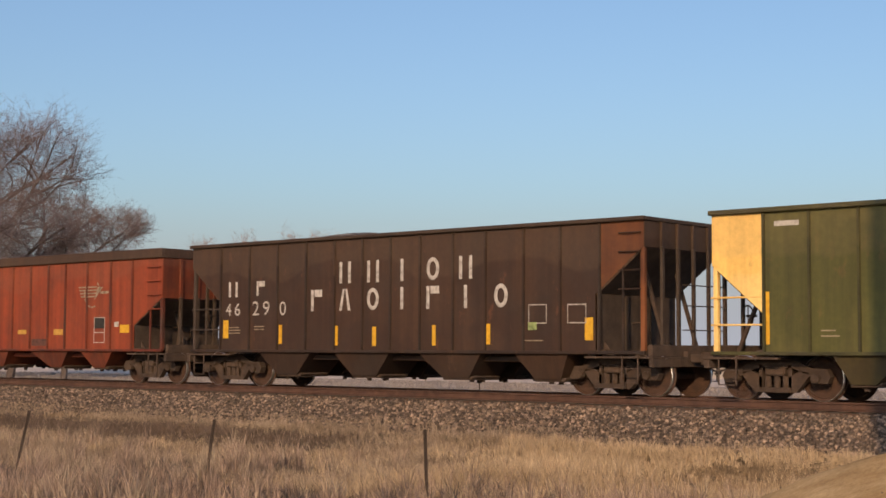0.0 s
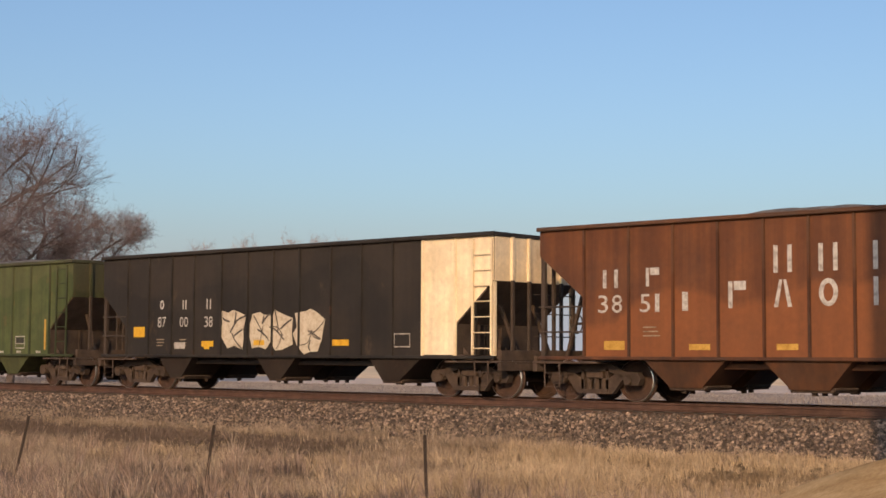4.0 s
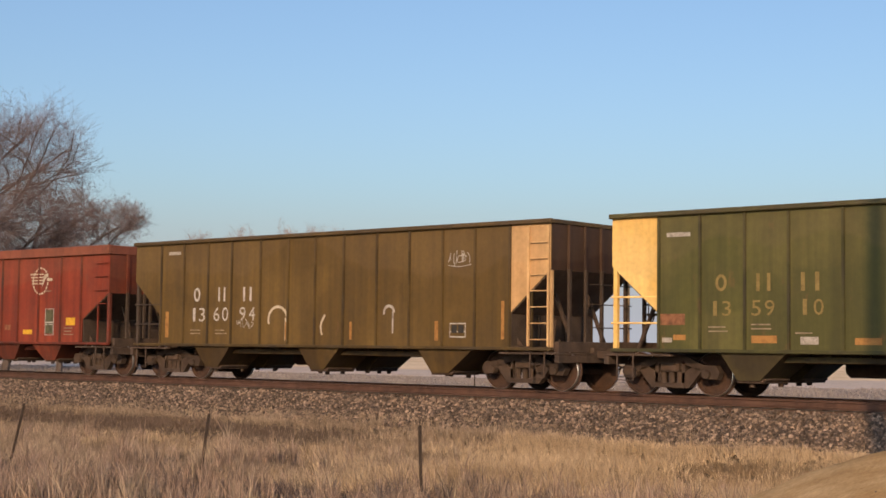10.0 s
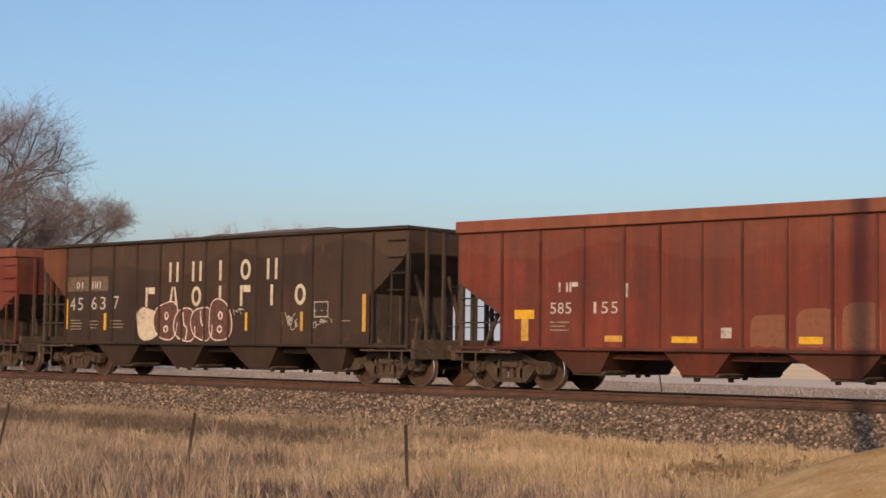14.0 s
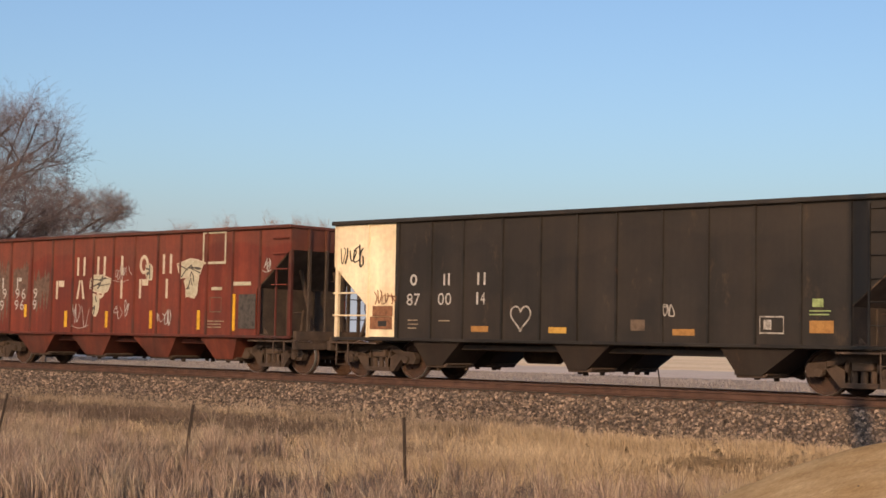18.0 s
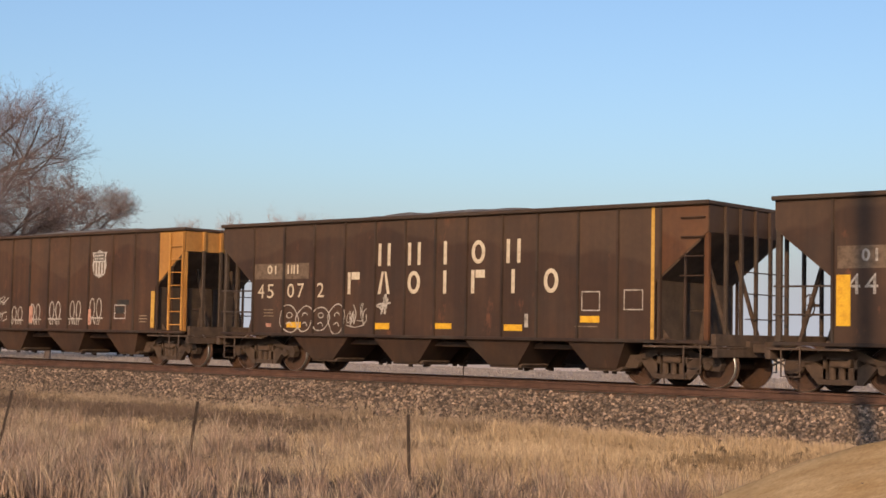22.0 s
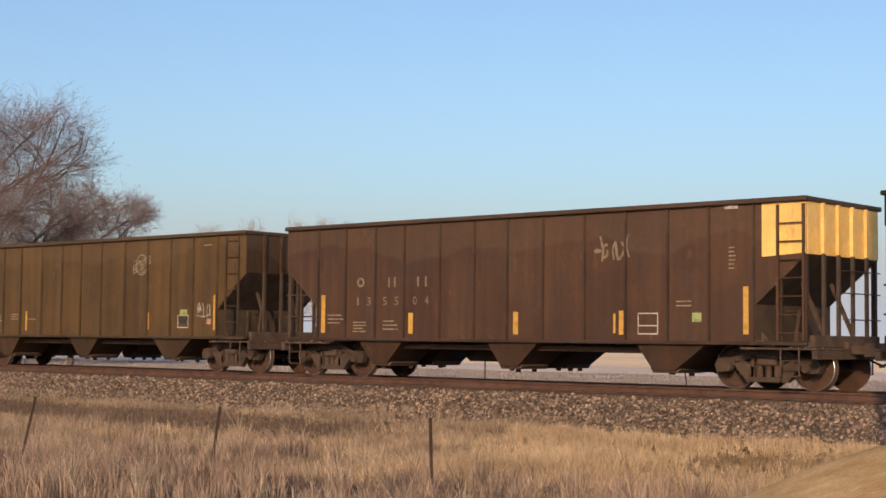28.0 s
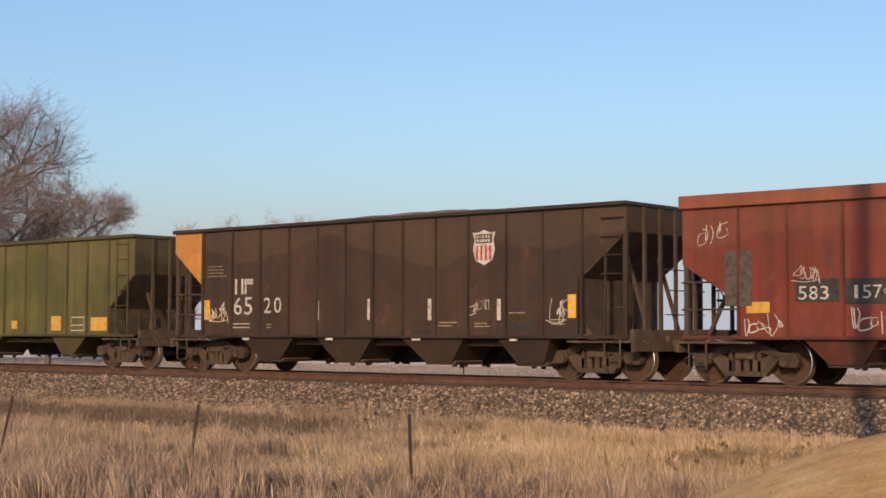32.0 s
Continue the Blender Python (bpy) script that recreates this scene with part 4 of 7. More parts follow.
PAINT = {
    "red": paint_set("faded_red_enamel", (0.27, 0.062, 0.034), (0.34, 0.09, 0.052)),
    "red_orange": paint_set("orange_red_enamel", (0.40, 0.094, 0.034), (0.48, 0.124, 0.046)),
    "red_bright": paint_set("sun_red_enamel", (0.365, 0.075, 0.031), (0.445, 0.104, 0.046)),
    "red_dark": paint_set("oxide_red_enamel", (0.245, 0.058, 0.033), (0.34, 0.088, 0.052)),
    "chord_red": paint_set("chalky_red_chord", (0.36, 0.12, 0.075), (0.44, 0.17, 0.11)),
    "oxide": paint_set("oxide_brown_enamel", (0.225, 0.086, 0.036), (0.285, 0.115, 0.052), low_wash=True),
    "brown": paint_set("dark_brown_enamel", (0.085, 0.050, 0.030), (0.12, 0.075, 0.045), (0.2, 0.07, 0.03)),
    "brown_dark": paint_set("black_brown_enamel", (0.066, 0.042, 0.027), (0.102, 0.067, 0.042)),
    "brown_warm": paint_set("warm_brown_enamel", (0.11, 0.062, 0.034), (0.15, 0.09, 0.05)),
    "green": paint_set("leaf_green_enamel", (0.096, 0.152, 0.066), (0.148, 0.214, 0.112), (0.15, 0.075, 0.03), 0.2),
    "olive": paint_set("olive_green_enamel", (0.125, 0.146, 0.048), (0.182, 0.198, 0.082), (0.16, 0.08, 0.03), 0.2),
    "olive_brown": paint_set("mustard_olive_enamel", (0.185, 0.132, 0.034), (0.245, 0.180, 0.060), (0.16, 0.08, 0.03), 0.2),
    "mustard_brown": paint_set("mustard_brown_enamel", (0.128, 0.085, 0.031), (0.165, 0.111, 0.041), (0.16, 0.08, 0.03), 0.2),
    "black": paint_set("sooty_black_enamel", (0.030, 0.028, 0.024), (0.055, 0.05, 0.042), (0.1, 0.06, 0.03)),
    "cream": paint_set("cream_end_paint", (0.88, 0.76, 0.56), (0.95, 0.85, 0.67), (0.3, 0.14, 0.06), 0.15),
    "ochre": paint_set("ochre_end_paint", (0.55, 0.31, 0.06), (0.66, 0.42, 0.12), (0.25, 0.12, 0.05), 0.15),
    "yellow": paint_set("yellow_end_paint", (0.88, 0.60, 0.19), (0.94, 0.70, 0.29), (0.3, 0.15, 0.06), 0.12),
    "tan": paint_set("faded_tan_end_paint", (0.58, 0.385, 0.20), (0.70, 0.50, 0.28), (0.25, 0.11, 0.05), 0.3),
    "orange": paint_set("orange_end_paint", (0.42, 0.20, 0.04), (0.52, 0.28, 0.07), (0.22, 0.09, 0.04), 0.25),
}
TONES.update(red_orange=((0.40, 0.094, 0.034), (0.48, 0.124, 0.046)), red=((0.27, 0.062, 0.034), (0.34, 0.09, 0.052)), red_bright=((0.365, 0.075, 0.031), (0.445, 0.104, 0.046)), red_dark=((0.245, 0.058, 0.033), (0.34, 0.088, 0.052)),
             oxide=((0.225, 0.086, 0.036), (0.285, 0.115, 0.052)), brown=((0.085, 0.050, 0.030), (0.12, 0.075, 0.045)), brown_dark=((0.066, 0.042, 0.027), (0.102, 0.067, 0.042)),
             brown_warm=((0.11, 0.062, 0.034), (0.15, 0.09, 0.05)), green=((0.096, 0.152, 0.066), (0.148, 0.214, 0.112)), olive=((0.125, 0.146, 0.048), (0.182, 0.198, 0.082)),
             mustard_brown=((0.128, 0.085, 0.031), (0.165, 0.111, 0.041)), olive_brown=((0.185, 0.132, 0.034), (0.245, 0.180, 0.060)), black=((0.030, 0.028, 0.024), (0.055, 0.05, 0.042)))
PAINT["rusty"] = paint_set("rusted_brown_enamel", (0.17, 0.075, 0.035), (0.24, 0.11, 0.05), (0.34, 0.15, 0.06))
RIB_PAINT, BAY_PAINT = {}, {}
CARS = []                # (car, centre along the train)


def coal_heap(centre, x0, x1, seed):
    """A heap of coal that shows over the rim between x0 and x1."""
    nx, ny = 60, 10
    v = []
    for i in range(nx + 1):
        x = -7.2 + 14.4 * i / nx
        a = max(0.0, 1 - abs((x - (x0 + x1) / 2) / ((x1 - x0) / 2 + 0.6)) ** 3)
        for j in range(ny + 1):
            y = -1.42 + 2.84 * j / ny
            b = 1 - (abs(y) / 1.42) ** 2
            z = TOP - 0.32 + (0.20 + 0.34 * a) * (0.35 + 0.65 * b) + 0.05 * noise.noise((x * 1.1, y * 1.6, seed)) + 0.03 * noise.noise((x * 4, y * 4, seed))
            v.append((x, y, z))
    f = [(i * (ny + 1) + j, (i + 1) * (ny + 1) + j, (i + 1) * (ny + 1) + j + 1, i * (ny + 1) + j + 1) for i in range(nx) for j in range(ny)]
    ob = thing("coal_heap", "heap of dust-grey coal above the hopper car's rim", "coal", kind="stuff", data=mesh_of("coal_heap", v, f, (MAT["coal"],)))
    CARS.append((ob, centre))


def car(kind, centre, paint, label, chord=None, **more):
    ends = {k: PAINT[v] for k, v in more.items() if k in ("end_r", "end_l", "trim")}
    # grimed and darkened copy of the paint: the ribs' shade is in its colour
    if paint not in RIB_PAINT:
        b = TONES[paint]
        RIB_PAINT[paint] = car_paint("coal_grimed_shade_" + paint, tuple(0.55 * k for k in b[0]), tuple(0.7 * k for k in b[1]), (0.10, 0.045, 0.025), len(RIB_PAINT) + 30, 0.8)
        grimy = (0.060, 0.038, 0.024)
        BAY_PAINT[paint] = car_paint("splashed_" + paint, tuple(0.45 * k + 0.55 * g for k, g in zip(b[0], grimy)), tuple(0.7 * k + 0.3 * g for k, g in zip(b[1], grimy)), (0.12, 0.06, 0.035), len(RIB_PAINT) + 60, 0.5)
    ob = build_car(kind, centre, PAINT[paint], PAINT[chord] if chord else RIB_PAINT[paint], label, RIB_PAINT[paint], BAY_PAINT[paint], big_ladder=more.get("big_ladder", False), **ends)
    CARS.append((ob, centre))
    if "coal" in more:
        coal_heap(centre, *more["coal"], len(CARS))
    return ob


# ---- marks on the cars' sides ----
def mark_paint(name, a, b, rough=0.7, wear=0.62):
    return plain(name, tuple(wear * k for k in a), b, 7.0, rough, 0, 0.05, 30, lo=0.33, hi=0.55)


INK = {
    "white": mark_paint("white_stencil", (0.34, 0.31, 0.275), (0.48, 0.45, 0.415)),
    "pale": mark_paint("worn_white_chalk", (0.247, 0.220, 0.186), (0.398, 0.363, 0.323)),
    "faint": mark_paint("nearly_gone_paint", (0.110, 0.083, 0.055), (0.206, 0.158, 0.110)),
    "faded": mark_paint("faded_cream_paint", (0.20, 0.15, 0.10), (0.30, 0.24, 0.17)),
    "brassy": mark_paint("faded_yellow_stencil", (0.165, 0.118, 0.036), (0.225, 0.165, 0.055), 0.7, 0.85),
    "cream": mark_paint("cream_spray_paint", (0.426, 0.343, 0.247), (0.522, 0.453, 0.343), 0.7, 0.9),
    "chalk": mark_paint("pale_green_spray_paint", (0.343, 0.309, 0.213), (0.453, 0.412, 0.302), 0.7, 0.9),
    "lemon": mark_paint("pale_yellow_stencil", (0.385, 0.316, 0.083), (0.480, 0.412, 0.137)),
    "ghost": mark_paint("patched_brown_paint", (0.089, 0.056, 0.034), (0.130, 0.089, 0.058)),
    "yellow": mark_paint("yellow_reflector", (0.535, 0.275, 0.011), (0.618, 0.357, 0.020), 0.45, 0.9),
    "ochre": mark_paint("dusty_yellow_reflector", (0.378, 0.206, 0.027), (0.495, 0.289, 0.055), 0.7, 0.9),
    "orange": mark_paint("dusty_orange_reflector", (0.247, 0.114, 0.027), (0.343, 0.172, 0.045), 0.7, 0.9),
    "lime": mark_paint("pale_green_tag", (0.192, 0.260, 0.083), (0.275, 0.343, 0.137)),
    "black": mark_paint("black_stencil", (0.012, 0.011, 0.011), (0.027, 0.025, 0.020)),
    "olive": mark_paint("olive_patch", (0.048, 0.051, 0.024), (0.089, 0.086, 0.041)),
    "rustmark": mark_paint("rust_mark", (0.151, 0.058, 0.024), (0.233, 0.103, 0.048)),
    "rustpanel": mark_paint("bare_orange_primer", (0.150, 0.055, 0.028), (0.180, 0.070, 0.036), 0.75, 0.97),
    "patchgrey": mark_paint("grey_brown_patch", (0.034, 0.029, 0.024), (0.069, 0.058, 0.048)),
    "pinkish": mark_paint("pink_spray_paint", (0.398, 0.186, 0.130), (0.480, 0.260, 0.192)),
    "smudge": mark_paint("rolled_over_paint", (0.096, 0.054, 0.036), (0.130, 0.079, 0.054)),
    "tagfill": mark_paint("dark_red_spray_paint", (0.060, 0.028, 0.021), (0.105, 0.046, 0.033)),
    "pinkline": mark_paint("pale_pink_spray_line", (0.52, 0.40, 0.34), (0.68, 0.55, 0.48)),
    "redstripe": mark_paint("red_emblem_paint", (0.309, 0.034, 0.027), (0.378, 0.062, 0.048)),
}
DIGITS = {}


def digits_mesh(text):
    """Characters as a flat mesh with the corner at the origin, and its width and height."""
    if text not in DIGITS:
        cu = bpy.data.curves.new("number", "FONT")
        cu.body, cu.resolution_u = text, 3
        ob = new("number", cu)
        me = bpy.data.meshes.new_from_object(ob.evaluated_get(bpy.context.evaluated_depsgraph_get()))
        bpy.data.objects.remove(ob)
        bpy.data.curves.remove(cu)
        co = np.array([v.co[:] for v in me.vertices])
        lo, hi = co.min(0), co.max(0)
        for v in me.vertices:
            v.co = (v.co.x - lo[0], v.co.y - lo[1], 0)
        me.materials.clear()
        DIGITS[text] = me, hi[0] - lo[0], hi[1] - lo[1]
    return DIGITS[text]


class Flat:
    """Flat paint shapes in the side's plane (x along, z up)."""

    def __init__(self):
        self.v, self.f, self.d = [], [], 0.0

    def poly(self, pts):
        o = len(self.v)
        self.d -= 0.0003
        self.v += [(x, self.d, z) for x, z in pts]
        self.f.append(tuple(range(o, o + len(pts))))

    def rect(self, x0, z0, x1, z1):
        self.poly([(x0, z0), (x1, z0), (x1, z1), (x0, z1)])

    def ribbon(self, pts, w, closed=False):
        pts = [Vector(p) for p in pts]
        n = len(pts)
        o = len(self.v)
        for i, p in enumerate(pts):
            a = pts[(i - 1) % n] if (closed or i) else p
            b = pts[(i + 1) % n] if (closed or i < n - 1) else p
            d = b - a
            d = d.normalized() if d.length > 1e-6 else Vector((1, 0))
            q = Vector((-d.y, d.x)) * w / 2
            self.d -= 0.00012
            self.v += [(p.x + q.x, self.d, p.y + q.y), (p.x - q.x, self.d, p.y - q.y)]
        for i in range(n if closed else n - 1):
            j = (i + 1) % n
            self.f.append((o + 2 * i, o + 2 * i + 1, o + 2 * j + 1, o + 2 * j))

    def ring(self, cx, cz, rx, rz, w, a0=0.0, a1=360.0):
        n = max(6, int((a1 - a0) / 15))
        pts = [(cx + rx * math.cos(radians(a0 + (a1 - a0) * i / n)), cz + rz * math.sin(radians(a0 + (a1 - a0) * i / n))) for i in range(n + (0 if a1 - a0 >= 360 else 1))]
        self.ribbon(pts, w, a1 - a0 >= 360)

    def mesh(self, name):
        return mesh_of(name, self.v, self.f)


def smooth_line(pts, k=5):
    out = []
    n = len(pts)
    for i in range(n - 1):
        p0, p1, p2, p3 = (Vector(pts[max(0, i - 1)]), Vector(pts[i]), Vector(pts[i + 1]), Vector(pts[min(n - 1, i + 2)]))
        for j in range(k):
            t = j / k
            out.append(0.5 * ((2 * p1) + (p2 - p0) * t + (2 * p0 - 5 * p1 + 4 * p2 - p3) * t * t + (3 * p1 - p0 - 3 * p2 + p3) * t ** 3))
    out.append(Vector(pts[-1]))
    return out


def block_letter(c, x0, z0, x1, z1, w):
    """Plain shapes for one big painted character: uprights, slanted bars, rings and blocks."""
    mid = (x0 + x1) / 2
    out = [Flat(), Flat()]
    if c == "H":
        out[0].rect(x0, z0, x0 + w, z1)
        out[1].rect(x1 - w, z0, x1, z1)
    elif c == "A":
        out[0].poly([(x0, z0), (x0 + w, z0), (mid - 0.01, z1), (mid - w * 0.8, z1)])
        out[1].poly([(x1 - w, z0), (x1, z0), (mid + w * 0.8, z1), (mid + 0.01, z1)])
    elif c == "O":
        out[0].ring(mid, (z0 + z1) / 2, (x1 - x0 - w) / 2, (z1 - z0 - w) / 2, w)
    elif c == "P":
        out[0].rect(x0, z0, x0 + w, z1)
        out[1].rect(x0 + w * 1.3, z1 - 1.9 * w, x1, z1)
    else:
        out[0].rect(mid - w / 2, z0, mid + w / 2, z1)
    return [s for s in out if s.v]


def heart_points(x0, z0, x1, z1, n=26):
    pts = []
    for i in range(n):
        a = 2 * math.pi * i / n
        hx = 16 * math.sin(a) ** 3
        hz = 13 * math.cos(a) - 5 * math.cos(2 * a) - 2 * math.cos(3 * a) - math.cos(4 * a)
        pts.append(((x0 + x1) / 2 + hx / 32 * (x1 - x0), z0 + (hz + 17) / 29.5 * (z1 - z0)))
    return pts


def mark(c, kind, ink, x0, z0, x1, z1):
    """One painted mark on the near side of car c between two corners, metres along and up."""
    c["marks"] = c.get("marks", 0) + 1
    rnd = random.Random(c["marks"] * 131 + int(abs(x0) * 1000))
    y = -(SIDE + 0.0125 + 0.0009 * c["marks"])
    if (kind, ink) in (("bar", "ghost"), ("patch", "rustpanel")):
        y = -(SIDE + 0.0130)        # a repainted patch lies under the marks on it
    w, h = x1 - x0, z1 - z0
    label, name, material = "", "painted_tag", INK.get(ink)
    if kind == "num":
        pink = ink == "46" and c.get("worn", 0)
        step = w / (len(ink) + 0.18 * (len(ink) - 1))
        for i, ch in enumerate(ink):
            me, tw, th = digits_mesh(ch)
            wide = min(step, 0.68 * h) * (0.42 if ch == "1" and len(ink) > 1 else 1.0)
            m = Matrix.Translation((x0 + i * step * 1.18 + (step - wide) / 2, y, z0)) @ Matrix.Rotation(radians(90), 4, "X") @ Matrix.Diagonal((wide / tw, h / th, 1, 1))
            part("digit", me, INK["pinkish" if pink else c.get("ink", "white")], c, "", m)
        return
    s = Flat()
    if kind == "bar":
        s.rect(x0, z0, x1, z1)
        name = "reflective_strip" if ink in ("yellow", "ochre", "orange") else "paint_patch"
        if name == "reflective_strip":
            label = "yellow reflective strip" if ink == "yellow" else "dusty orange reflective strip"
    elif kind == "glyph":
        for s in block_letter(ink, x0, z0, x1, z1, max(0.05, min(w, h) * 0.24)):
            part("letter_bar", s.mesh("letter_bar"), INK[c.get("ink", "white")], c, "", Matrix.Translation((0, y, 0)))
        return
    elif kind in ("frame", "frame2"):
        t = 0.035 if kind == "frame" else 0.09
        s.ribbon([(x0, z0), (x1, z0), (x1, z1), (x0, z1)], t, True)
        if kind == "frame" and ink == "white":
            s.rect(x0, (z0 + z1) / 2 - 0.1 * h - 0.012, x1, (z0 + z1) / 2 - 0.1 * h + 0.012)
        name = "stencil_frame" if kind == "frame" else "painted_tag"
    elif kind == "lines":
        n = max(1, round(h / 0.085))
        for i in range(n):
            z = z1 - (i + 0.5) * h / n
            row = Flat()
            row.rect(x0, z - 0.013, x0 + w * rnd.uniform(0.7, 1.0), z + 0.013)
            part("stencil_line", row.mesh("stencil_line"), INK["faded"] if ink == "pale" else material, c, "", Matrix.Translation((0, y, 0)))
        return
    elif kind == "saw":
        cx, cz, r = (x0 + x1) / 2 - w * 0.04, (z0 + z1) / 2, min(w * 0.36, h / 2)
        for a in range(0, 360, 20):
            if ink == "cream" or rnd.random() < 0.6:
                s.ring(cx, cz, r, r, 0.055, a, a + 15)
        for i in range(4):
            s.rect(x0 + 0.04 * i, cz + 0.24 * h - i * 0.12 * h, cx + 0.15 * w, cz + 0.24 * h - i * 0.12 * h + 0.05 * h)
        s.poly([(cx + 0.06 * w, cz - 0.26 * h), (cx + 0.22 * w, cz + 0.05 * h), (cx + 0.36 * w, cz + 0.26 * h), (cx + 0.18 * w, cz + 0.26 * h)])
        s.rect(cx + 0.3 * w, cz - 0.0 * h, x1, cz + 0.1 * h)
        name, label = "emblem", "round pale emblem of rings and bars"
    elif kind == "oval":
        s.ring((x0 + x1) / 2, (z0 + z1) / 2, w / 2, h / 2, 0.055)
        for i, f in enumerate((0.3, 0.24, 0.18)):
            z = (z0 + z1) / 2 + (0.2 - 0.2 * i) * h
            k = (x0 + x1) / 2 - f * w
            while k < (x0 + x1) / 2 + f * w - 0.03:
                s.rect(k, z - 0.035, k + 0.05, z + 0.035)
                k += 0.075
        name, label = "emblem", "oval ring emblem with small bars"
    elif kind == "banded":
        # a ring crossed by a rising band that carries small bars
        cx, cz = (x0 + x1) / 2, (z0 + z1) / 2
        s.ring(cx, cz, 0.43 * h, 0.47 * h, 0.03)
        s.ring(cx, cz, 0.34 * h, 0.37 * h, 0.02, 20, 75)
        s.ring(cx, cz, 0.34 * h, 0.37 * h, 0.02, 215, 300)
        for f in (-0.17, 0.17):
            s.ribbon([(x0, cz - 0.24 * h + f * h), (x1, cz + 0.24 * h + f * h)], 0.028)
        for f in (0, 1):
            s.ribbon([(x0 + f * w, cz + (f - 0.5) * 0.48 * h - 0.17 * h), (x0 + f * w, cz + (f - 0.5) * 0.48 * h + 0.17 * h)], 0.028)
        for i in range(7):
            f = 0.1 + 0.13 * i
            s.ribbon([(x0 + f * w, cz + (f - 0.5) * 0.48 * h - 0.10 * h), (x0 + (f + 0.03) * w, cz + (f - 0.5) * 0.48 * h + 0.10 * h)], 0.04)
        name, label = "emblem", "faded ring emblem crossed by a rising band"
    elif kind == "shield":
        def edge(g):
            return [(x0 + g * w + px * (1 - 2 * g) * w, z0 + g * h + pz * (1 - 2 * g) * h) for px, pz in ((0.5, 0), (0.86, 0.14), (0.98, 0.45), (0.9, 0.72), (1.0, 0.93), (0.75, 0.92), (0.5, 1.0), (0.25, 0.92), (0, 0.93), (0.1, 0.72), (0.02, 0.45), (0.14, 0.14))]
        s.poly(edge(0))
        part("emblem", s.mesh("emblem"), INK["white"], c, "shield emblem with upright stripes", Matrix.Translation((0, y, 0)))
        top = Flat()
        top.rect(x0 + 0.14 * w, z0 + 0.62 * h, x1 - 0.14 * w, z0 + 0.88 * h)
        part("emblem_field", top.mesh("emblem_field"), INK["patchgrey"], c, "", Matrix.Translation((0, y - 0.003, 0)))
        dots = Flat()
        for r_ in range(2):
            for i in range(5):
                dots.rect(x0 + (0.2 + 0.12 * i) * w, z0 + (0.66 + 0.11 * r_) * h, x0 + (0.28 + 0.12 * i) * w, z0 + (0.73 + 0.11 * r_) * h)
        part("emblem_bars", dots.mesh("emblem_bars"), INK["white"], c, "", Matrix.Translation((0, y - 0.006, 0)))
        st = Flat()
        for i in range(4):
            st.rect(x0 + (0.16 + 0.19 * i) * w, z0 + 0.14 * h, x0 + (0.25 + 0.19 * i) * w, z0 + 0.56 * h)
        part("emblem_stripes", st.mesh("emblem_stripes"), INK["redstripe" if ink == "redwhite" else "ghost"], c, "", Matrix.Translation((0, y - 0.003, 0)))
        return
    elif kind in ("tag", "inktag", "ghosttag"):
        t = {"tag": 0.022, "inktag": 0.03, "ghosttag": 0.06}[kind] * rnd.uniform(0.8, 1.3)
        rows = 1 if kind == "ghosttag" or w > 1.6 * h else 1 + (h > 0.85)
        for row in range(rows):
            low, tall = z0 + h * row / rows, h / rows
            x, tilt = x0 + w * rnd.uniform(0, 0.12), rnd.uniform(-0.12, 0.18)
            while x < x1 - 0.05:
                # one pen figure: a hook, a loop, a slanting stroke or a tangle
                wide = rnd.uniform(0.07, 0.24) * min(1.5, 0.7 + tall)
                bottom, top = low + tall * rnd.uniform(0.0, 0.3) + tilt * (x - x0), low + tall * rnd.uniform(0.65, 1.0) + tilt * (x - x0)
                mid, pick = (bottom + top) / 2, rnd.random()
                if pick < 0.2:
                    line = [(x, top), (x + 0.3 * wide, bottom), (x + wide, mid + 0.2 * tall * rnd.random()), (x + 0.6 * wide, top)]
                elif pick < 0.38:
                    line = [(x + wide, top - 0.1 * tall), (x + 0.2 * wide, mid + 0.1 * tall), (x + 0.1 * wide, bottom), (x + wide, bottom + 0.1 * tall), (x + 0.9 * wide, mid)]
                elif pick < 0.6:
                    line = [(x + wide * rnd.uniform(0.2, 0.9), bottom - 0.08 * tall), (x + 0.5 * wide, mid), (x + wide * rnd.uniform(0.1, 0.8), top)]
                else:
                    line = [(x + wide * rnd.uniform(-0.2, 1.2), bottom + (top - bottom) * rnd.random()) for k in range(6)]
                s.ribbon(smooth_line(line, 5), t * rnd.uniform(0.7, 1.25))
                x += wide * rnd.uniform(0.5, 1.05)
        if kind == "tag" and rnd.random() < 0.4:
            s.ribbon(smooth_line([(x0, z0 + 0.1 * h), (x0 + 0.5 * w, z0), (x1, z0 + 0.12 * h)], 4), t * 0.8)
    elif kind == "patch":
        # a repainted panel with a rounded top
        n, r = max(4, int(w / 0.12)), 0.3 * min(w, h)
        arch = [(x1 - r + r * math.sin(q), z1 - r + r * math.cos(q)) for q in (1.57, 1.2, 0.8, 0.4, 0.0)]
        arch += [(x0 + r - r * math.sin(q), z1 - r + r * math.cos(q) * rnd.uniform(0.9, 1.0)) for q in (0.0, 0.4, 0.8, 1.2, 1.57)]
        s.poly(arch + [(x0, z0)] + [(x0 + w * i / n, z0 + rnd.uniform(0, 0.04)) for i in range(1, n)] + [(x1, z0)])
        name = "paint_patch"
    elif kind == "block":
        # one fat lump of a sprayed word: pale fill, dark inner strokes, white outline
        pts = []
        n = rnd.choice((9, 11, 13))
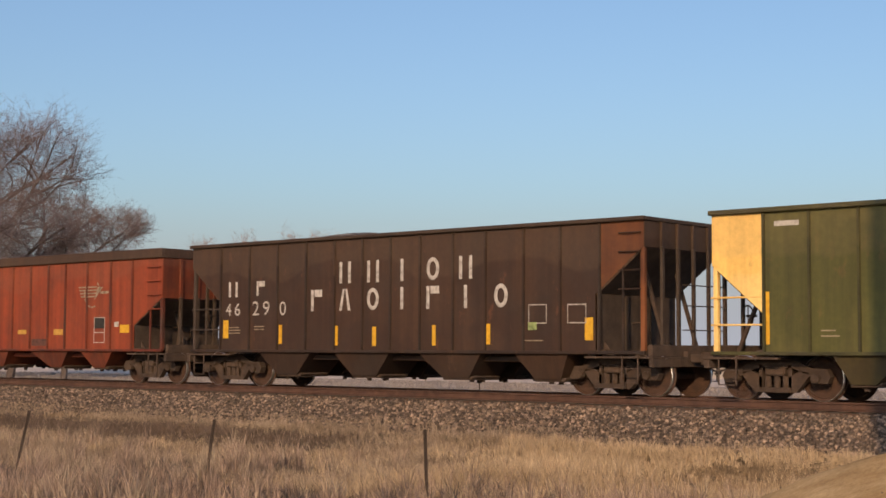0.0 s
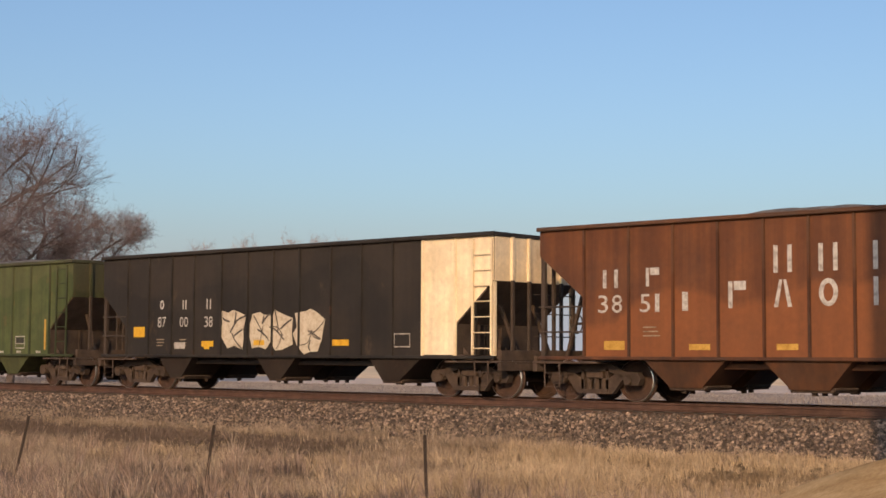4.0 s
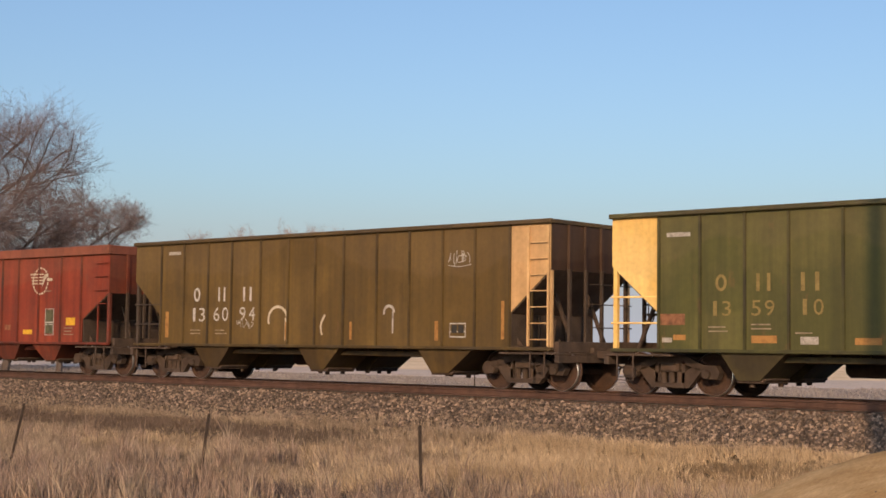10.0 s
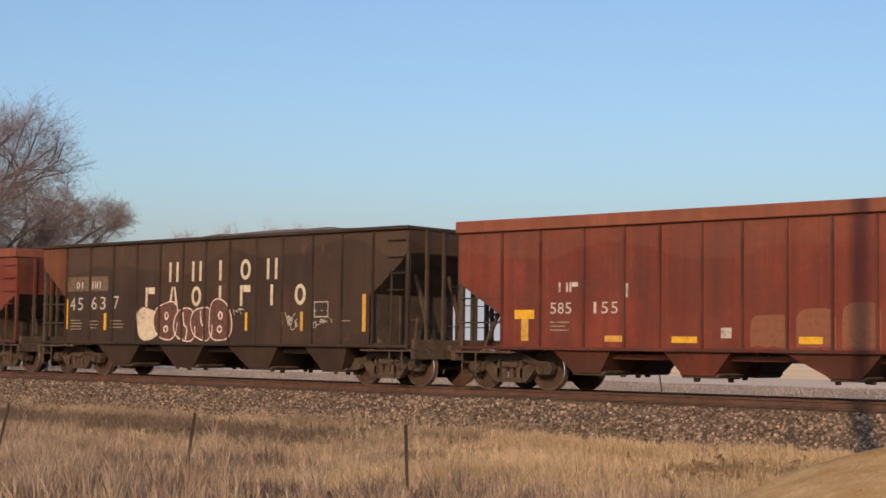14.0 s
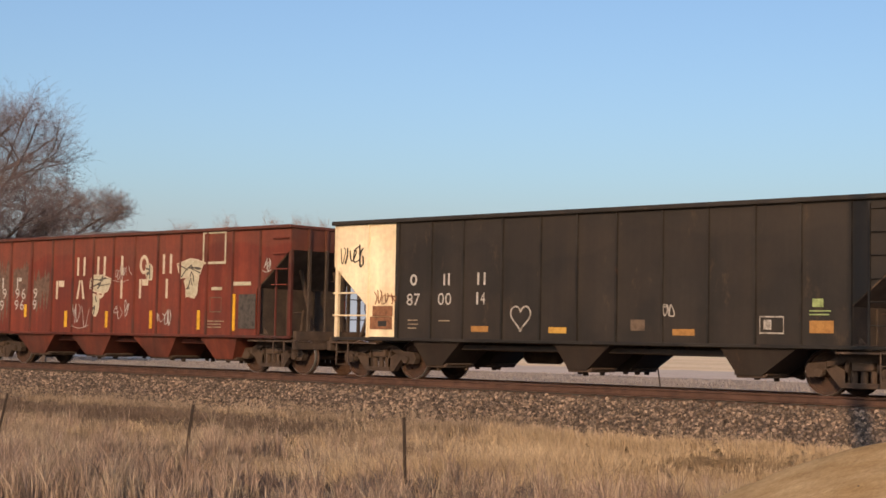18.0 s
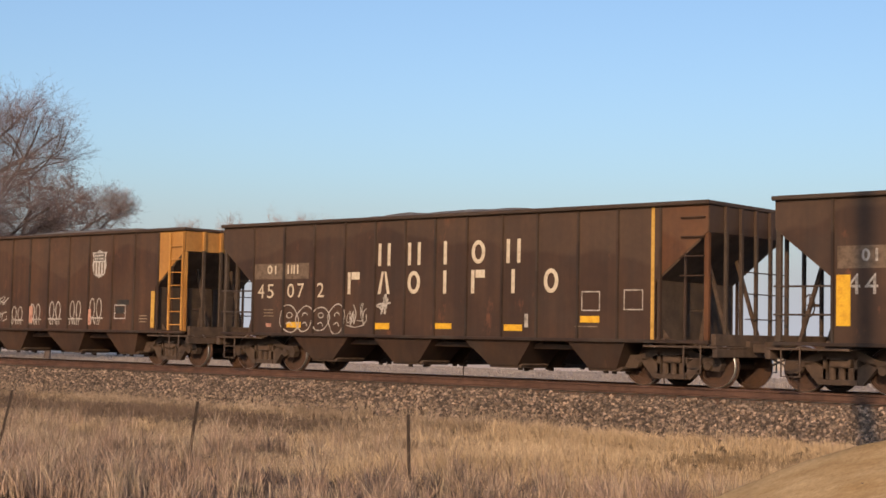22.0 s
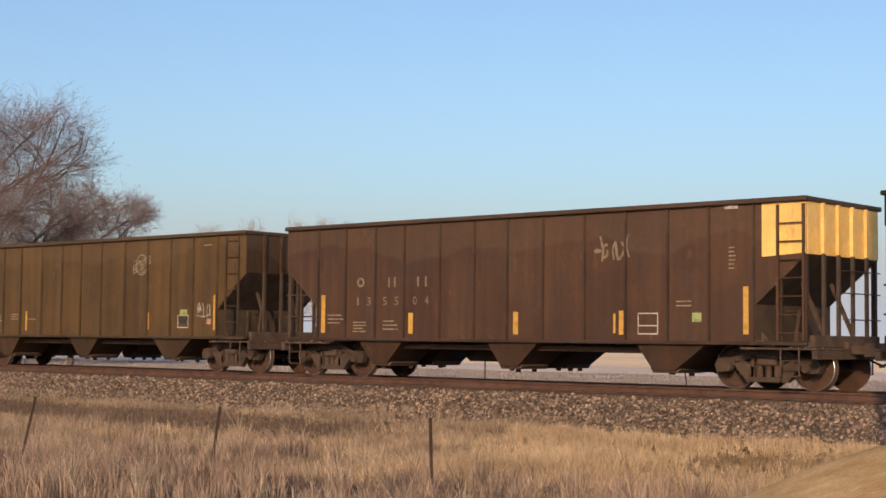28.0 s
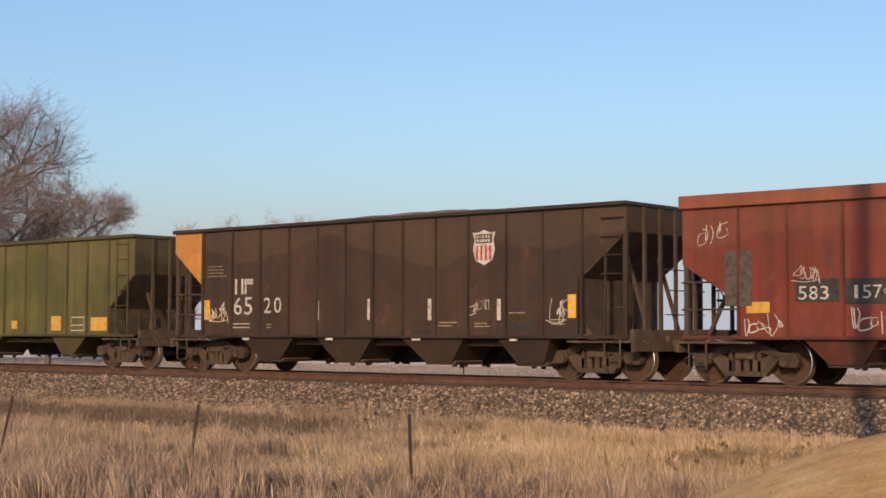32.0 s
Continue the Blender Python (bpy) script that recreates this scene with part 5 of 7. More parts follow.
        for i in range(n):
            a = 2 * math.pi * (i + rnd.uniform(-0.25, 0.25)) / n
            k = (abs(math.cos(a)) ** 4 + abs(math.sin(a)) ** 4) ** -0.25 * (rnd.uniform(0.94, 1.16) if i % 2 else rnd.uniform(0.80, 1.0))
            pts.append(((x0 + x1) / 2 + w * 0.60 * k * math.cos(a), (z0 + z1) / 2 + h / 2 * k * math.sin(a)))
        s.poly(pts)
        part(name, s.mesh(name), material, c, "", Matrix.Translation((0, y, 0)))
        s = Flat()
        for i in range(5):
            q = pts[rnd.randrange(len(pts))]
            mid = ((x0 + x1) / 2 + w * rnd.uniform(-0.2, 0.2), (z0 + z1) / 2 + h * rnd.uniform(-0.25, 0.25))
            bend = ((q[0] + mid[0]) / 2 + w * rnd.uniform(-0.12, 0.12), (q[1] + mid[1]) / 2 + h * rnd.uniform(-0.12, 0.12))
            s.ribbon(smooth_line([q, bend, mid], 5), rnd.uniform(0.025, 0.055))
        part(name, s.mesh(name), INK["patchgrey"], c, "", Matrix.Translation((0, y - 0.0025, 0)))
        s = Flat()
        s.ribbon(pts, 0.035, True)
        material, y = INK["cream" if ink in ("cream", "chalk") else "white"], y - 0.0055
    elif kind == "bubble":
        # five swollen letters-like lumps of uneven size that lap over one another
        ends = (0.0, 0.2, 0.42, 0.62, 0.80, 1.0)
        tops = (0.84, 1.0, 0.80, 0.86, 1.0)
        tones = ("cream", "tagfill", "tagfill", "tagfill", "tagfill")
        for i in range(5):
            a0, a1 = x0 + w * (ends[i] - 0.03), x0 + w * (ends[i + 1] + 0.03)
            ph = rnd.uniform(0, 6.28), rnd.uniform(0, 6.28)
            pts = []
            for k in range(34):
                a = 2 * math.pi * k / 34
                q = (abs(math.cos(a)) ** 2.6 + abs(math.sin(a)) ** 2.6) ** (-1 / 2.6)
                q *= 0.93 + 0.05 * math.sin(2 * a + ph[0]) + 0.06 * math.sin(3 * a + ph[1])
                pts.append(((a0 + a1) / 2 + (a1 - a0) / 2 * q * math.cos(a), z0 + h * tops[i] / 2 * (1 + q * math.sin(a))))
            fill = Flat()
            fill.poly(pts)
            part("painted_tag", fill.mesh("painted_tag"), INK[tones[i]], c, "bubble-shaped painted tag", Matrix.Translation((0, y - 0.003 * i, 0)))
            line = Flat()
            line.ribbon(pts, 0.036, True)
            hx, hz = (a0 + a1) / 2, z0 + h * tops[i] * 0.5
            if i in (1, 4):
                line.ring(hx + 0.02, hz + 0.12 * h, 0.07, 0.08 * h, 0.05)
                line.ring(hx, hz - 0.2 * h, 0.08, 0.07 * h, 0.05)
            elif i:
                line.ribbon(smooth_line([(hx - 0.08, hz + 0.3 * h), (hx - 0.02, hz), (hx + 0.1, hz - 0.08 * h), (hx + 0.05, z0 + 0.05 * h)], 4), 0.05)
            part("painted_tag", line.mesh("painted_tag"), INK["pinkline" if i else "cream"], c, "", Matrix.Translation((0, y - 0.003 * i - 0.0015, 0)))
        return
    elif kind == "jagged":
        # a word of tall spiky letter shapes: cream fill over a flat foot, ragged top, dark inner strokes
        n = max(5, round(w / 0.42))
        top = [(x0 - 0.12, z0 + 0.92 * h)]
        for i in range(n):
            a, g = x0 + w * i / n, w / n
            top += [(a + 0.12 * g, z0 + h * rnd.uniform(0.62, 0.78)), (a + 0.3 * g, z0 + h * rnd.uniform(0.85, 1.05)), (a + 0.7 * g, z0 + h * rnd.uniform(0.85, 1.0))]
        top += [(x1 + 0.22, z0 + 0.95 * h), (x1 - 0.05, z0 + 0.3 * h)]
        s.poly(top[::-1] + [(x0 + 0.12, z0 + 0.05 * h), (x0 + 0.3, z0), (x1 - 0.12, z0)])
        part(name, s.mesh(name), material, c, "spiky cream painted tag", Matrix.Translation((0, y, 0)))
        s = Flat()
        for i in range(n):
            a, g = x0 + w * i / n, w / n
            s.ribbon(smooth_line([(a + 0.05 * g, z0 + 0.02 * h), (a + rnd.uniform(-0.1, 0.25) * g, z0 + 0.45 * h), (a + 0.12 * g, z0 + 0.8 * h)], 5), 0.04)
            s.ring(a + 0.55 * g, z0 + h * rnd.uniform(0.35, 0.6), 0.16 * g, h * rnd.uniform(0.08, 0.16), 0.035, 0, rnd.choice((200, 300, 360)))
            s.ribbon(smooth_line([(a + 0.35 * g, z0 + 0.0 * h), (a + 0.5 * g, z0 + 0.22 * h), (a + 0.8 * g, z0 + h * rnd.uniform(0.02, 0.25))], 5), 0.032)
        material, y = INK["patchgrey"], y - 0.004
    elif kind == "smear":
        # paint rolled over older marks, with drips
        n = 14
        up = [(x0 + w * i / n, z1 - h * rnd.uniform(0.0, 0.3)) for i in range(n + 1)]
        low = [(x1 - w * i / n + rnd.uniform(-0.01, 0.01), z0 + h * (rnd.uniform(0.0, 0.25) if i % 3 else rnd.uniform(0.3, 0.5))) for i in range(n + 1)]
        s.poly(up + low)
        name = "paint_patch"
    elif kind == "outline":
        # thin sprayed outlines of fat rounded letters-like lumps
        n = max(2, round(w / 0.55))
        for i in range(n):
            cx, rx = x0 + w * (i + 0.5) / n, w / n * rnd.uniform(0.48, 0.6)
            rz, lean = h * rnd.uniform(0.42, 0.5), rnd.uniform(-0.1, 0.1)
            ph = rnd.uniform(0, 6.28)
            s.ribbon([(cx + rx * (1 + 0.1 * math.sin(3 * a + ph)) * math.cos(a) + lean * math.sin(a), z0 + h / 2 + rz * (1 + 0.06 * math.sin(2 * a + ph)) * math.sin(a)) for a in (2 * math.pi * k / 24 for k in range(24))], 0.032, True)
            s.ring(cx + 0.02, z0 + h * 0.62, rx * 0.3, rz * 0.2, 0.028, 0, rnd.choice((200, 360)))
            s.ribbon(smooth_line([(cx - 0.3 * rx, z0 + 0.32 * h), (cx + 0.1 * rx, z0 + 0.38 * h), (cx + 0.35 * rx, z0 + 0.25 * h)], 4), 0.028)
    elif kind == "arch":
        s.ring((x0 + x1) / 2, z1 - w * 0.45, w * 0.45, w * 0.42, 0.07, 0, 200)
        s.rect(x1 - 0.09 * w - 0.05, z0, x1 - 0.03, z1 - w * 0.4)
    elif kind == "stroke":
        s.ribbon(smooth_line([(x1, z1), (x0, (z0 + z1) / 2), (x0 + 0.3 * w, z0)], 5), 0.06)
    elif kind == "ears":
        for k in (0.27, 0.73):
            s.ring(x0 + w * k, z0 + 0.62 * h, 0.16 * w, 0.37 * h, 0.04)
        for i in range(6):
            p = x0 + w * (0.1 + 0.14 * i)
            s.ribbon([(p, z0 + 0.22 * h), (p + rnd.uniform(-0.05, 0.08), z0)], 0.035)
        s.rect(x0, z0 + 0.22 * h, x1, z0 + 0.28 * h)
    elif kind == "heart":
        s.ribbon(heart_points(x0, z0, x1, z1), 0.04, True)
    elif kind == "fullheart":
        s.poly(heart_points(x0, z0, x1, z1))
    elif kind == "wave":
        s.ribbon(smooth_line([(x0 + w * i / 12, z0 + h * (0.9 if i % 2 else 0.2)) for i in range(13)], 4), 0.035)
    part(name, s.mesh(name), material, c, label, Matrix.Translation((0, y, 0)))


def big_words(c, ink="white", shift=0.0):
    """Two rows of large block shapes, one to a panel."""
    c["ink"] = ink
    for row, xs, z in (("HHIOH", (6.08, 7.05, 8.02, 9.02, 10.04), 2.64), ("PAOIPIO", (5.06, 6.08, 7.05, 8.02, 9.02, 10.04, 11.1), 1.96)):
        for ch, x in zip(row, xs):
            y = -(SIDE + 0.0125 + 0.0009 * c.get("marks", 0))
            for s in block_letter(ch, -0.2, 0, 0.2, 0.54, 0.095):
                part("letter_bar", s.mesh("letter_bar"), INK[ink], c, "", Matrix.Translation((x - HALF + shift, y, z)))


def end_panel(c, kind, side, width, paint, low=None, high=None):
    """A painted panel at one end of the near side, cut along the slanted edge."""
    t = TYPES[kind]
    d, top = t["cut"], TOP - t["chord"] - 0.004

    def cut_z(k):
        return t["high"] + (t["low"] - t["high"]) * min(1, k / d) if k < d else SILL + 0.02
    pts = [(0.0, top), (width, top)]
    if low is not None:
        pts += [(width, max(low, cut_z(width))), (0.0, max(low, t["high"]))]
    elif width > d:
        pts += [(width, SILL + 0.02), (d, SILL + 0.02), (d, t["low"]), (0.0, t["high"])]
    else:
        pts += [(width, cut_z(width) + 0.01), (0.0, t["high"])]
    s = Flat()
    s.poly([(side * (HALF - x), z) for x, z in pts])
    part("end_panel", s.mesh("end_panel"), PAINT[paint], c, "painted end panel", Matrix.Translation((0, -(SIDE + 0.0135), 0)))
    if low is None:
        for ob in c.children:
            at = ob.matrix_basis.translation
            if (ob.name.startswith("side_rib") and width > 1.5 or ob.name.startswith("corner_post") and side > 0) and at.y < 0 and HALF - side * at.x < width + 0.06:
                ob.material_slots[0].material = PAINT[paint]


c = car("flat", -9.38, "olive", "olive green hopper car with a yellow end panel", end_l="yellow")
end_panel(c, "flat", -1, 1.16, "yellow")
c["ink"] = "white"
mark(c, "bar", "yellow", -6.21, 1.12, -6.13, 2.16)
mark(c, "bar", "white", -6.01, 3.45, -5.47, 3.55)
mark(c, "lines", "pale", -5.03, 1.23, -4.59, 1.44)

c = car("ribbed", -25.88, "brown", "dark brown ribbed hopper car with white lettering", coal=(-3.6, -1.6))
end_panel(c, "ribbed", 1, 1.12, "oxide")
big_words(c, "white", -0.13)
c["ink"] = "white"
mark(c, "glyph", "H", -5.90, 2.38, -5.54, 2.78)
mark(c, "glyph", "P", -4.78, 2.39, -4.46, 2.78)
mark(c, "num", "46", -6.05, 1.88, -5.38, 2.21)
mark(c, "num", "29", -4.97, 1.88, -4.22, 2.25)
mark(c, "num", "0", -3.89, 1.87, -3.61, 2.23)
mark(c, "bar", "yellow", -6.10, 1.28, -5.89, 1.76)
mark(c, "bar", "yellow", -3.89, 1.13, -3.77, 1.62)
mark(c, "bar", "yellow", -1.83, 1.09, -1.71, 1.58)
mark(c, "bar", "yellow", -0.51, 1.08, -0.38, 1.55)
mark(c, "bar", "yellow", 1.46, 1.09, 1.57, 1.57)
mark(c, "bar", "yellow", 3.11, 1.12, 3.24, 1.59)
mark(c, "bar", "yellow", 5.90, 1.21, 6.12, 1.70)
mark(c, "frame", "pale", 4.36, 1.59, 4.85, 2.00)
mark(c, "frame", "pale", 5.44, 1.59, 5.93, 1.99)
mark(c, "bar", "lime", 4.34, 1.44, 4.58, 1.61)
mark(c, "lines", "pale", 4.25, 1.15, 4.93, 1.26)
mark(c, "lines", "pale", -5.87, 1.38, -5.30, 1.60)
mark(c, "lines", "pale", -4.84, 1.47, -4.36, 1.62)

c = car("chorded", -42.07, "red_orange", "faded orange-red hopper car with a deep dark top chord", "brown")
c["ink"] = "white"
mark(c, "glyph", "H", -4.75, 2.15, -4.44, 2.37)
mark(c, "glyph", "P", -4.39, 2.14, -4.19, 2.36)
mark(c, "num", "582", -4.82, 1.67, -4.05, 1.94)
mark(c, "num", "924", -3.70, 1.67, -2.96, 1.94)
mark(c, "bar", "ochre", -5.93, 1.46, -5.43, 1.67)
mark(c, "bar", "ochre", -2.65, 1.44, -2.14, 1.56)
mark(c, "bar", "ochre", 0.24, 1.43, 0.72, 1.56)
mark(c, "bar", "ochre", 2.18, 1.40, 2.66, 1.57)
mark(c, "bar", "yellow", 5.50, 1.45, 5.94, 1.68)
mark(c, "frame", "white", 4.25, 1.17, 4.76, 1.90)
mark(c, "bar", "black", 4.27, 1.58, 4.75, 1.89)
mark(c, "bar", "white", 5.23, 1.62, 5.44, 1.77)
mark(c, "saw", "faded", 3.45, 2.21, 4.95, 2.99)
mark(c, "bar", "tagfill", 1.01, 1.07, 1.86, 1.28)
mark(c, "lines", "pale", -4.83, 1.16, -4.29, 1.37)
mark(c, "lines", "pale", -3.71, 1.18, -3.23, 1.41)
mark(c, "lines", "pale", -2.56, 1.17, -2.07, 1.29)

c = car("ribbed", -58.24, "oxide", "oxide brown ribbed hopper car with clean white lettering", coal=(-3.5, 0.5))
big_words(c, "white", -0.08)
c["ink"] = "white"
mark(c, "glyph", "H", -5.72, 2.44, -5.33, 2.83)
mark(c, "glyph", "P", -4.62, 2.45, -4.29, 2.84)
mark(c, "num", "38", -5.87, 1.91, -5.20, 2.29)
mark(c, "num", "51", -4.77, 1.91, -4.21, 2.29)
mark(c, "num", "1", -3.73, 1.92, -3.59, 2.31)
mark(c, "bar", "ochre", -5.69, 1.12, -5.16, 1.31)
mark(c, "bar", "ochre", -3.57, 1.12, -3.07, 1.24)
mark(c, "bar", "ochre", -1.57, 1.12, -1.10, 1.24)
mark(c, "bar", "ochre", 1.35, 1.12, 1.84, 1.25)
mark(c, "bar", "ochre", 3.36, 1.13, 3.87, 1.26)
mark(c, "bar", "yellow", 5.65, 1.15, 6.14, 1.35)
mark(c, "bar", "black", 4.35, 1.57, 5.05, 2.07)
mark(c, "frame", "pale", 4.44, 1.62, 4.87, 1.98)
mark(c, "bar", "lime", 5.93, 1.38, 6.10, 1.53)
mark(c, "lines", "pale", 3.34, 1.35, 3.89, 1.61)
mark(c, "lines", "pale", 5.70, 2.32, 5.80, 2.72)
mark(c, "lines", "pale", -4.69, 1.37, -4.26, 1.64)
mark(c, "lines", "white", 4.35, 1.17, 4.87, 1.26)

c = car("flat", -74.42, "black", "sooty black hopper car with a white end and blocky painted tag", end_r="cream", trim="cream", big_ladder=True)
end_panel(c, "flat", 1, 2.2, "cream")
c["ink"] = "white"
mark(c, "glyph", "O", -4.76, 2.24, -4.58, 2.50)
mark(c, "glyph", "H", -3.76, 2.23, -3.59, 2.49)
mark(c, "glyph", "H", -2.73, 2.22, -2.54, 2.49)
mark(c, "num", "87", -4.85, 1.74, -4.48, 2.03)
mark(c, "num", "00", -3.87, 1.74, -3.51, 2.02)
mark(c, "num", "38", -2.81, 1.73, -2.46, 2.02)
mark(c, "block", "cream", -2.02, 1.17, -1.22, 2.18)
mark(c, "block", "cream", -0.85, 1.12, -0.17, 2.11)
mark(c, "bar", "yellow", -5.94, 1.47, -5.43, 1.76)
mark(c, "bar", "yellow", -2.91, 1.20, -2.41, 1.35)
mark(c, "bar", "yellow", -2.80, 1.13, -2.58, 1.20)
mark(c, "lines", "pale", -4.87, 1.19, -4.52, 1.44)
mark(c, "lines", "pale", -3.86, 1.19, -3.55, 1.43)
mark(c, "bar", "yellow", -0.77, 1.23, -0.35, 1.37)
mark(c, "block", "cream", -0.12, 1.11, 0.69, 2.11)
mark(c, "block", "cream", 0.93, 1.08, 1.80, 2.16)
mark(c, "bar", "yellow", 2.19, 1.22, 2.78, 1.37)
mark(c, "frame", "pale", 4.33, 1.19, 4.84, 1.50)
mark(c, "bar", "pale", -4.08, 1.14, -3.61, 1.32)

c = car("flat", -90.84, "green", "leaf green hopper car heaped with coal", coal=(-3.0, 6.5))
c["ink"] = "lemon"
mark(c, "glyph", "O", -4.86, 2.11, -4.57, 2.49)
mark(c, "glyph", "H", -3.88, 2.12, -3.62, 2.50)
mark(c, "glyph", "H", -2.88, 2.11, -2.45, 2.50)
mark(c, "num", "13", -4.95, 1.56, -4.43, 1.91)
mark(c, "num", "54", -4.01, 1.57, -3.43, 1.91)
mark(c, "num", "96", -2.93, 1.57, -2.35, 1.93)
mark(c, "bar", "ochre", -6.18, 1.07, -6.02, 2.05)
mark(c, "bar", "ochre", -4.10, 1.12, -3.95, 1.57)
mark(c, "bar", "ochre", -1.25, 1.10, -1.10, 1.56)
mark(c, "bar", "ochre", 1.50, 1.12, 1.61, 1.59)
mark(c, "bar", "ochre", 3.35, 1.11, 3.49, 1.60)
mark(c, "bar", "ochre", 6.01, 1.11, 6.10, 2.04)
mark(c, "frame", "white", 4.46, 1.16, 4.95, 1.52)
mark(c, "bar", "black", 4.50, 1.31, 4.70, 1.48)
mark(c, "bar", "black", 4.73, 1.31, 4.92, 1.48)
mark(c, "lines", "pale", -4.94, 1.17, -4.50, 1.39)
mark(c, "lines", "pale", -3.92, 1.20, -3.38, 1.39)
mark(c, "lines", "pale", -3.04, 1.17, -2.49, 1.31)
mark(c, "bar", "pale", -5.91, 0.98, -5.52, 1.06)
mark(c, "bar", "pale", -4.92, 0.99, -4.59, 1.06)
mark(c, "bar", "pale", -2.89, 0.99, -2.54, 1.06)
mark(c, "bar", "pale", -1.73, 0.99, -1.45, 1.06)
mark(c, "bar", "pale", 0.26, 1.01, 0.52, 1.08)
mark(c, "bar", "pale", 1.39, 1.00, 1.69, 1.08)
mark(c, "bar", "pale", 2.52, 1.01, 2.79, 1.07)
mark(c, "bar", "pale", 3.59, 1.01, 3.82, 1.07)
mark(c, "bar", "pale", 4.54, 1.01, 4.80, 1.08)
mark(c, "bar", "pale", 5.61, 1.01, 5.86, 1.08)
mark(c, "lines", "pale", 0.18, 1.17, 0.79, 1.30)

c = car("chorded", -106.94, "red_bright", "red hopper car with a round pale emblem", "chord_red")
c["ink"] = "white"
mark(c, "saw", "cream", 3.13, 2.19, 4.89, 3.29)
mark(c, "lines", "pale", 4.32, 2.25, 4.88, 2.37)
mark(c, "glyph", "H", -4.81, 2.16, -4.51, 2.40)
mark(c, "glyph", "P", -4.45, 2.15, -4.20, 2.39)
mark(c, "num", "582", -4.89, 1.68, -4.13, 1.95)
mark(c, "num", "860", -3.72, 1.69, -2.99, 1.95)
mark(c, "bar", "ochre", -5.95, 1.32, -5.77, 1.82)
mark(c, "bar", "ochre", -4.17, 1.29, -4.06, 1.71)
mark(c, "bar", "ochre", -2.17, 1.24, -2.07, 1.72)
mark(c, "bar", "ochre", -0.31, 1.25, -0.20, 1.73)
mark(c, "bar", "yellow", 1.63, 1.25, 1.76, 1.74)
mark(c, "bar", "yellow", 3.60, 1.25, 3.71, 1.75)
mark(c, "bar", "yellow", 5.65, 1.26, 5.84, 1.75)
mark(c, "frame", "white", 4.16, 1.51, 4.63, 1.84)
mark(c, "bar", "black", 4.21, 1.64, 4.38, 1.79)
mark(c, "bar", "black", 4.42, 1.63, 4.58, 1.79)
mark(c, "lines", "pale", 5.09, 1.58, 5.49, 2.01)
mark(c, "lines", "white", -5.00, 1.10, -4.18, 1.36)
mark(c, "lines", "pale", 2.02, 1.21, 2.47, 1.28)
mark(c, "lines", "pale", 3.18, 1.21, 3.64, 1.28)

c = car("flat", -123.05, "olive", "weathered olive hopper car with a pale yellow end panel", end_l="yellow")
end_panel(c, "flat", -1, 1.16, "yellow")
c["ink"] = "brassy"
mark(c, "bar", "rustmark", -6.22, 1.47, -5.62, 1.70)
mark(c, "bar", "pale", -6.17, 1.11, -5.93, 1.21)
mark(c, "bar", "orange", -5.90, 1.16, -5.60, 1.27)
mark(c, "bar", "orange", -4.08, 1.11, -3.52, 1.26)
mark(c, "bar", "pale", -3.01, 1.09, -2.63, 1.24)
mark(c, "bar", "orange", -1.88, 1.09, -1.34, 1.22)
mark(c, "bar", "pale", -0.69, 1.09, -0.44, 1.21)
mark(c, "bar", "orange", 0.11, 1.09, 0.64, 1.24)
mark(c, "bar", "pale", 1.31, 1.11, 1.59, 1.22)
mark(c, "bar", "orange", 2.32, 1.11, 2.83, 1.25)
mark(c, "bar", "pale", 3.55, 1.10, 3.79, 1.21)
mark(c, "bar", "orange", 5.39, 1.18, 5.90, 1.44)
mark(c, "bar", "pale", 5.73, 1.13, 6.01, 1.22)
mark(c, "frame", "white", 4.38, 1.17, 4.83, 1.51)
mark(c, "bar", "black", 4.43, 1.26, 4.78, 1.47)
mark(c, "bar", "lime", 4.48, 1.50, 4.70, 1.66)
mark(c, "inktag", "black", 3.31, 1.36, 3.80, 1.69)
mark(c, "tag", "olive", 4.32, 2.88, 5.06, 3.23)
mark(c, "bar", "pale", -6.05, 3.29, -5.48, 3.38)
mark(c, "glyph", "O", -4.89, 2.15, -4.63, 2.49)
mark(c, "glyph", "H", -3.96, 2.14, -3.65, 2.49)
mark(c, "glyph", "H", -2.99, 2.13, -2.60, 2.49)
mark(c, "num", "13", -5.01, 1.65, -4.52, 1.95)
mark(c, "num", "59", -4.09, 1.65, -3.54, 1.96)
mark(c, "num", "10", -3.03, 1.66, -2.49, 1.97)
mark(c, "lines", "pale", -5.05, 1.30, -4.53, 1.47)
mark(c, "lines", "pale", -4.08, 1.35, -3.58, 1.52)
mark(c, "lines", "pale", -3.11, 1.26, -2.68, 1.36)

c = car("flat", -139.54, "olive_brown", "mustard olive hopper car with a faded tan ladder end", end_r="brown", trim="tan", big_ladder=True)
end_panel(c, "flat", 1, 1.16, "tan")
c["ink"] = "white"
mark(c, "glyph", "O", -4.83, 2.12, -4.56, 2.50)
mark(c, "glyph", "H", -3.81, 2.12, -3.52, 2.50)
mark(c, "glyph", "H", -2.80, 2.11, -2.46, 2.49)
mark(c, "num", "13", -4.94, 1.58, -4.33, 1.95)
mark(c, "num", "60", -4.01, 1.59, -3.36, 1.96)
mark(c, "num", "94", -2.96, 1.60, -2.28, 1.96)
mark(c, "arch", "cream", -1.82, 1.09, -1.03, 1.98)
mark(c, "arch", "pale", 2.35, 1.28, 2.72, 1.95)
mark(c, "stroke", "cream", 0.18, 1.23, 0.33, 1.74)
mark(c, "bar", "orange", -6.04, 1.14, -5.90, 1.86)
mark(c, "bar", "orange", -1.14, 1.10, -1.04, 1.56)
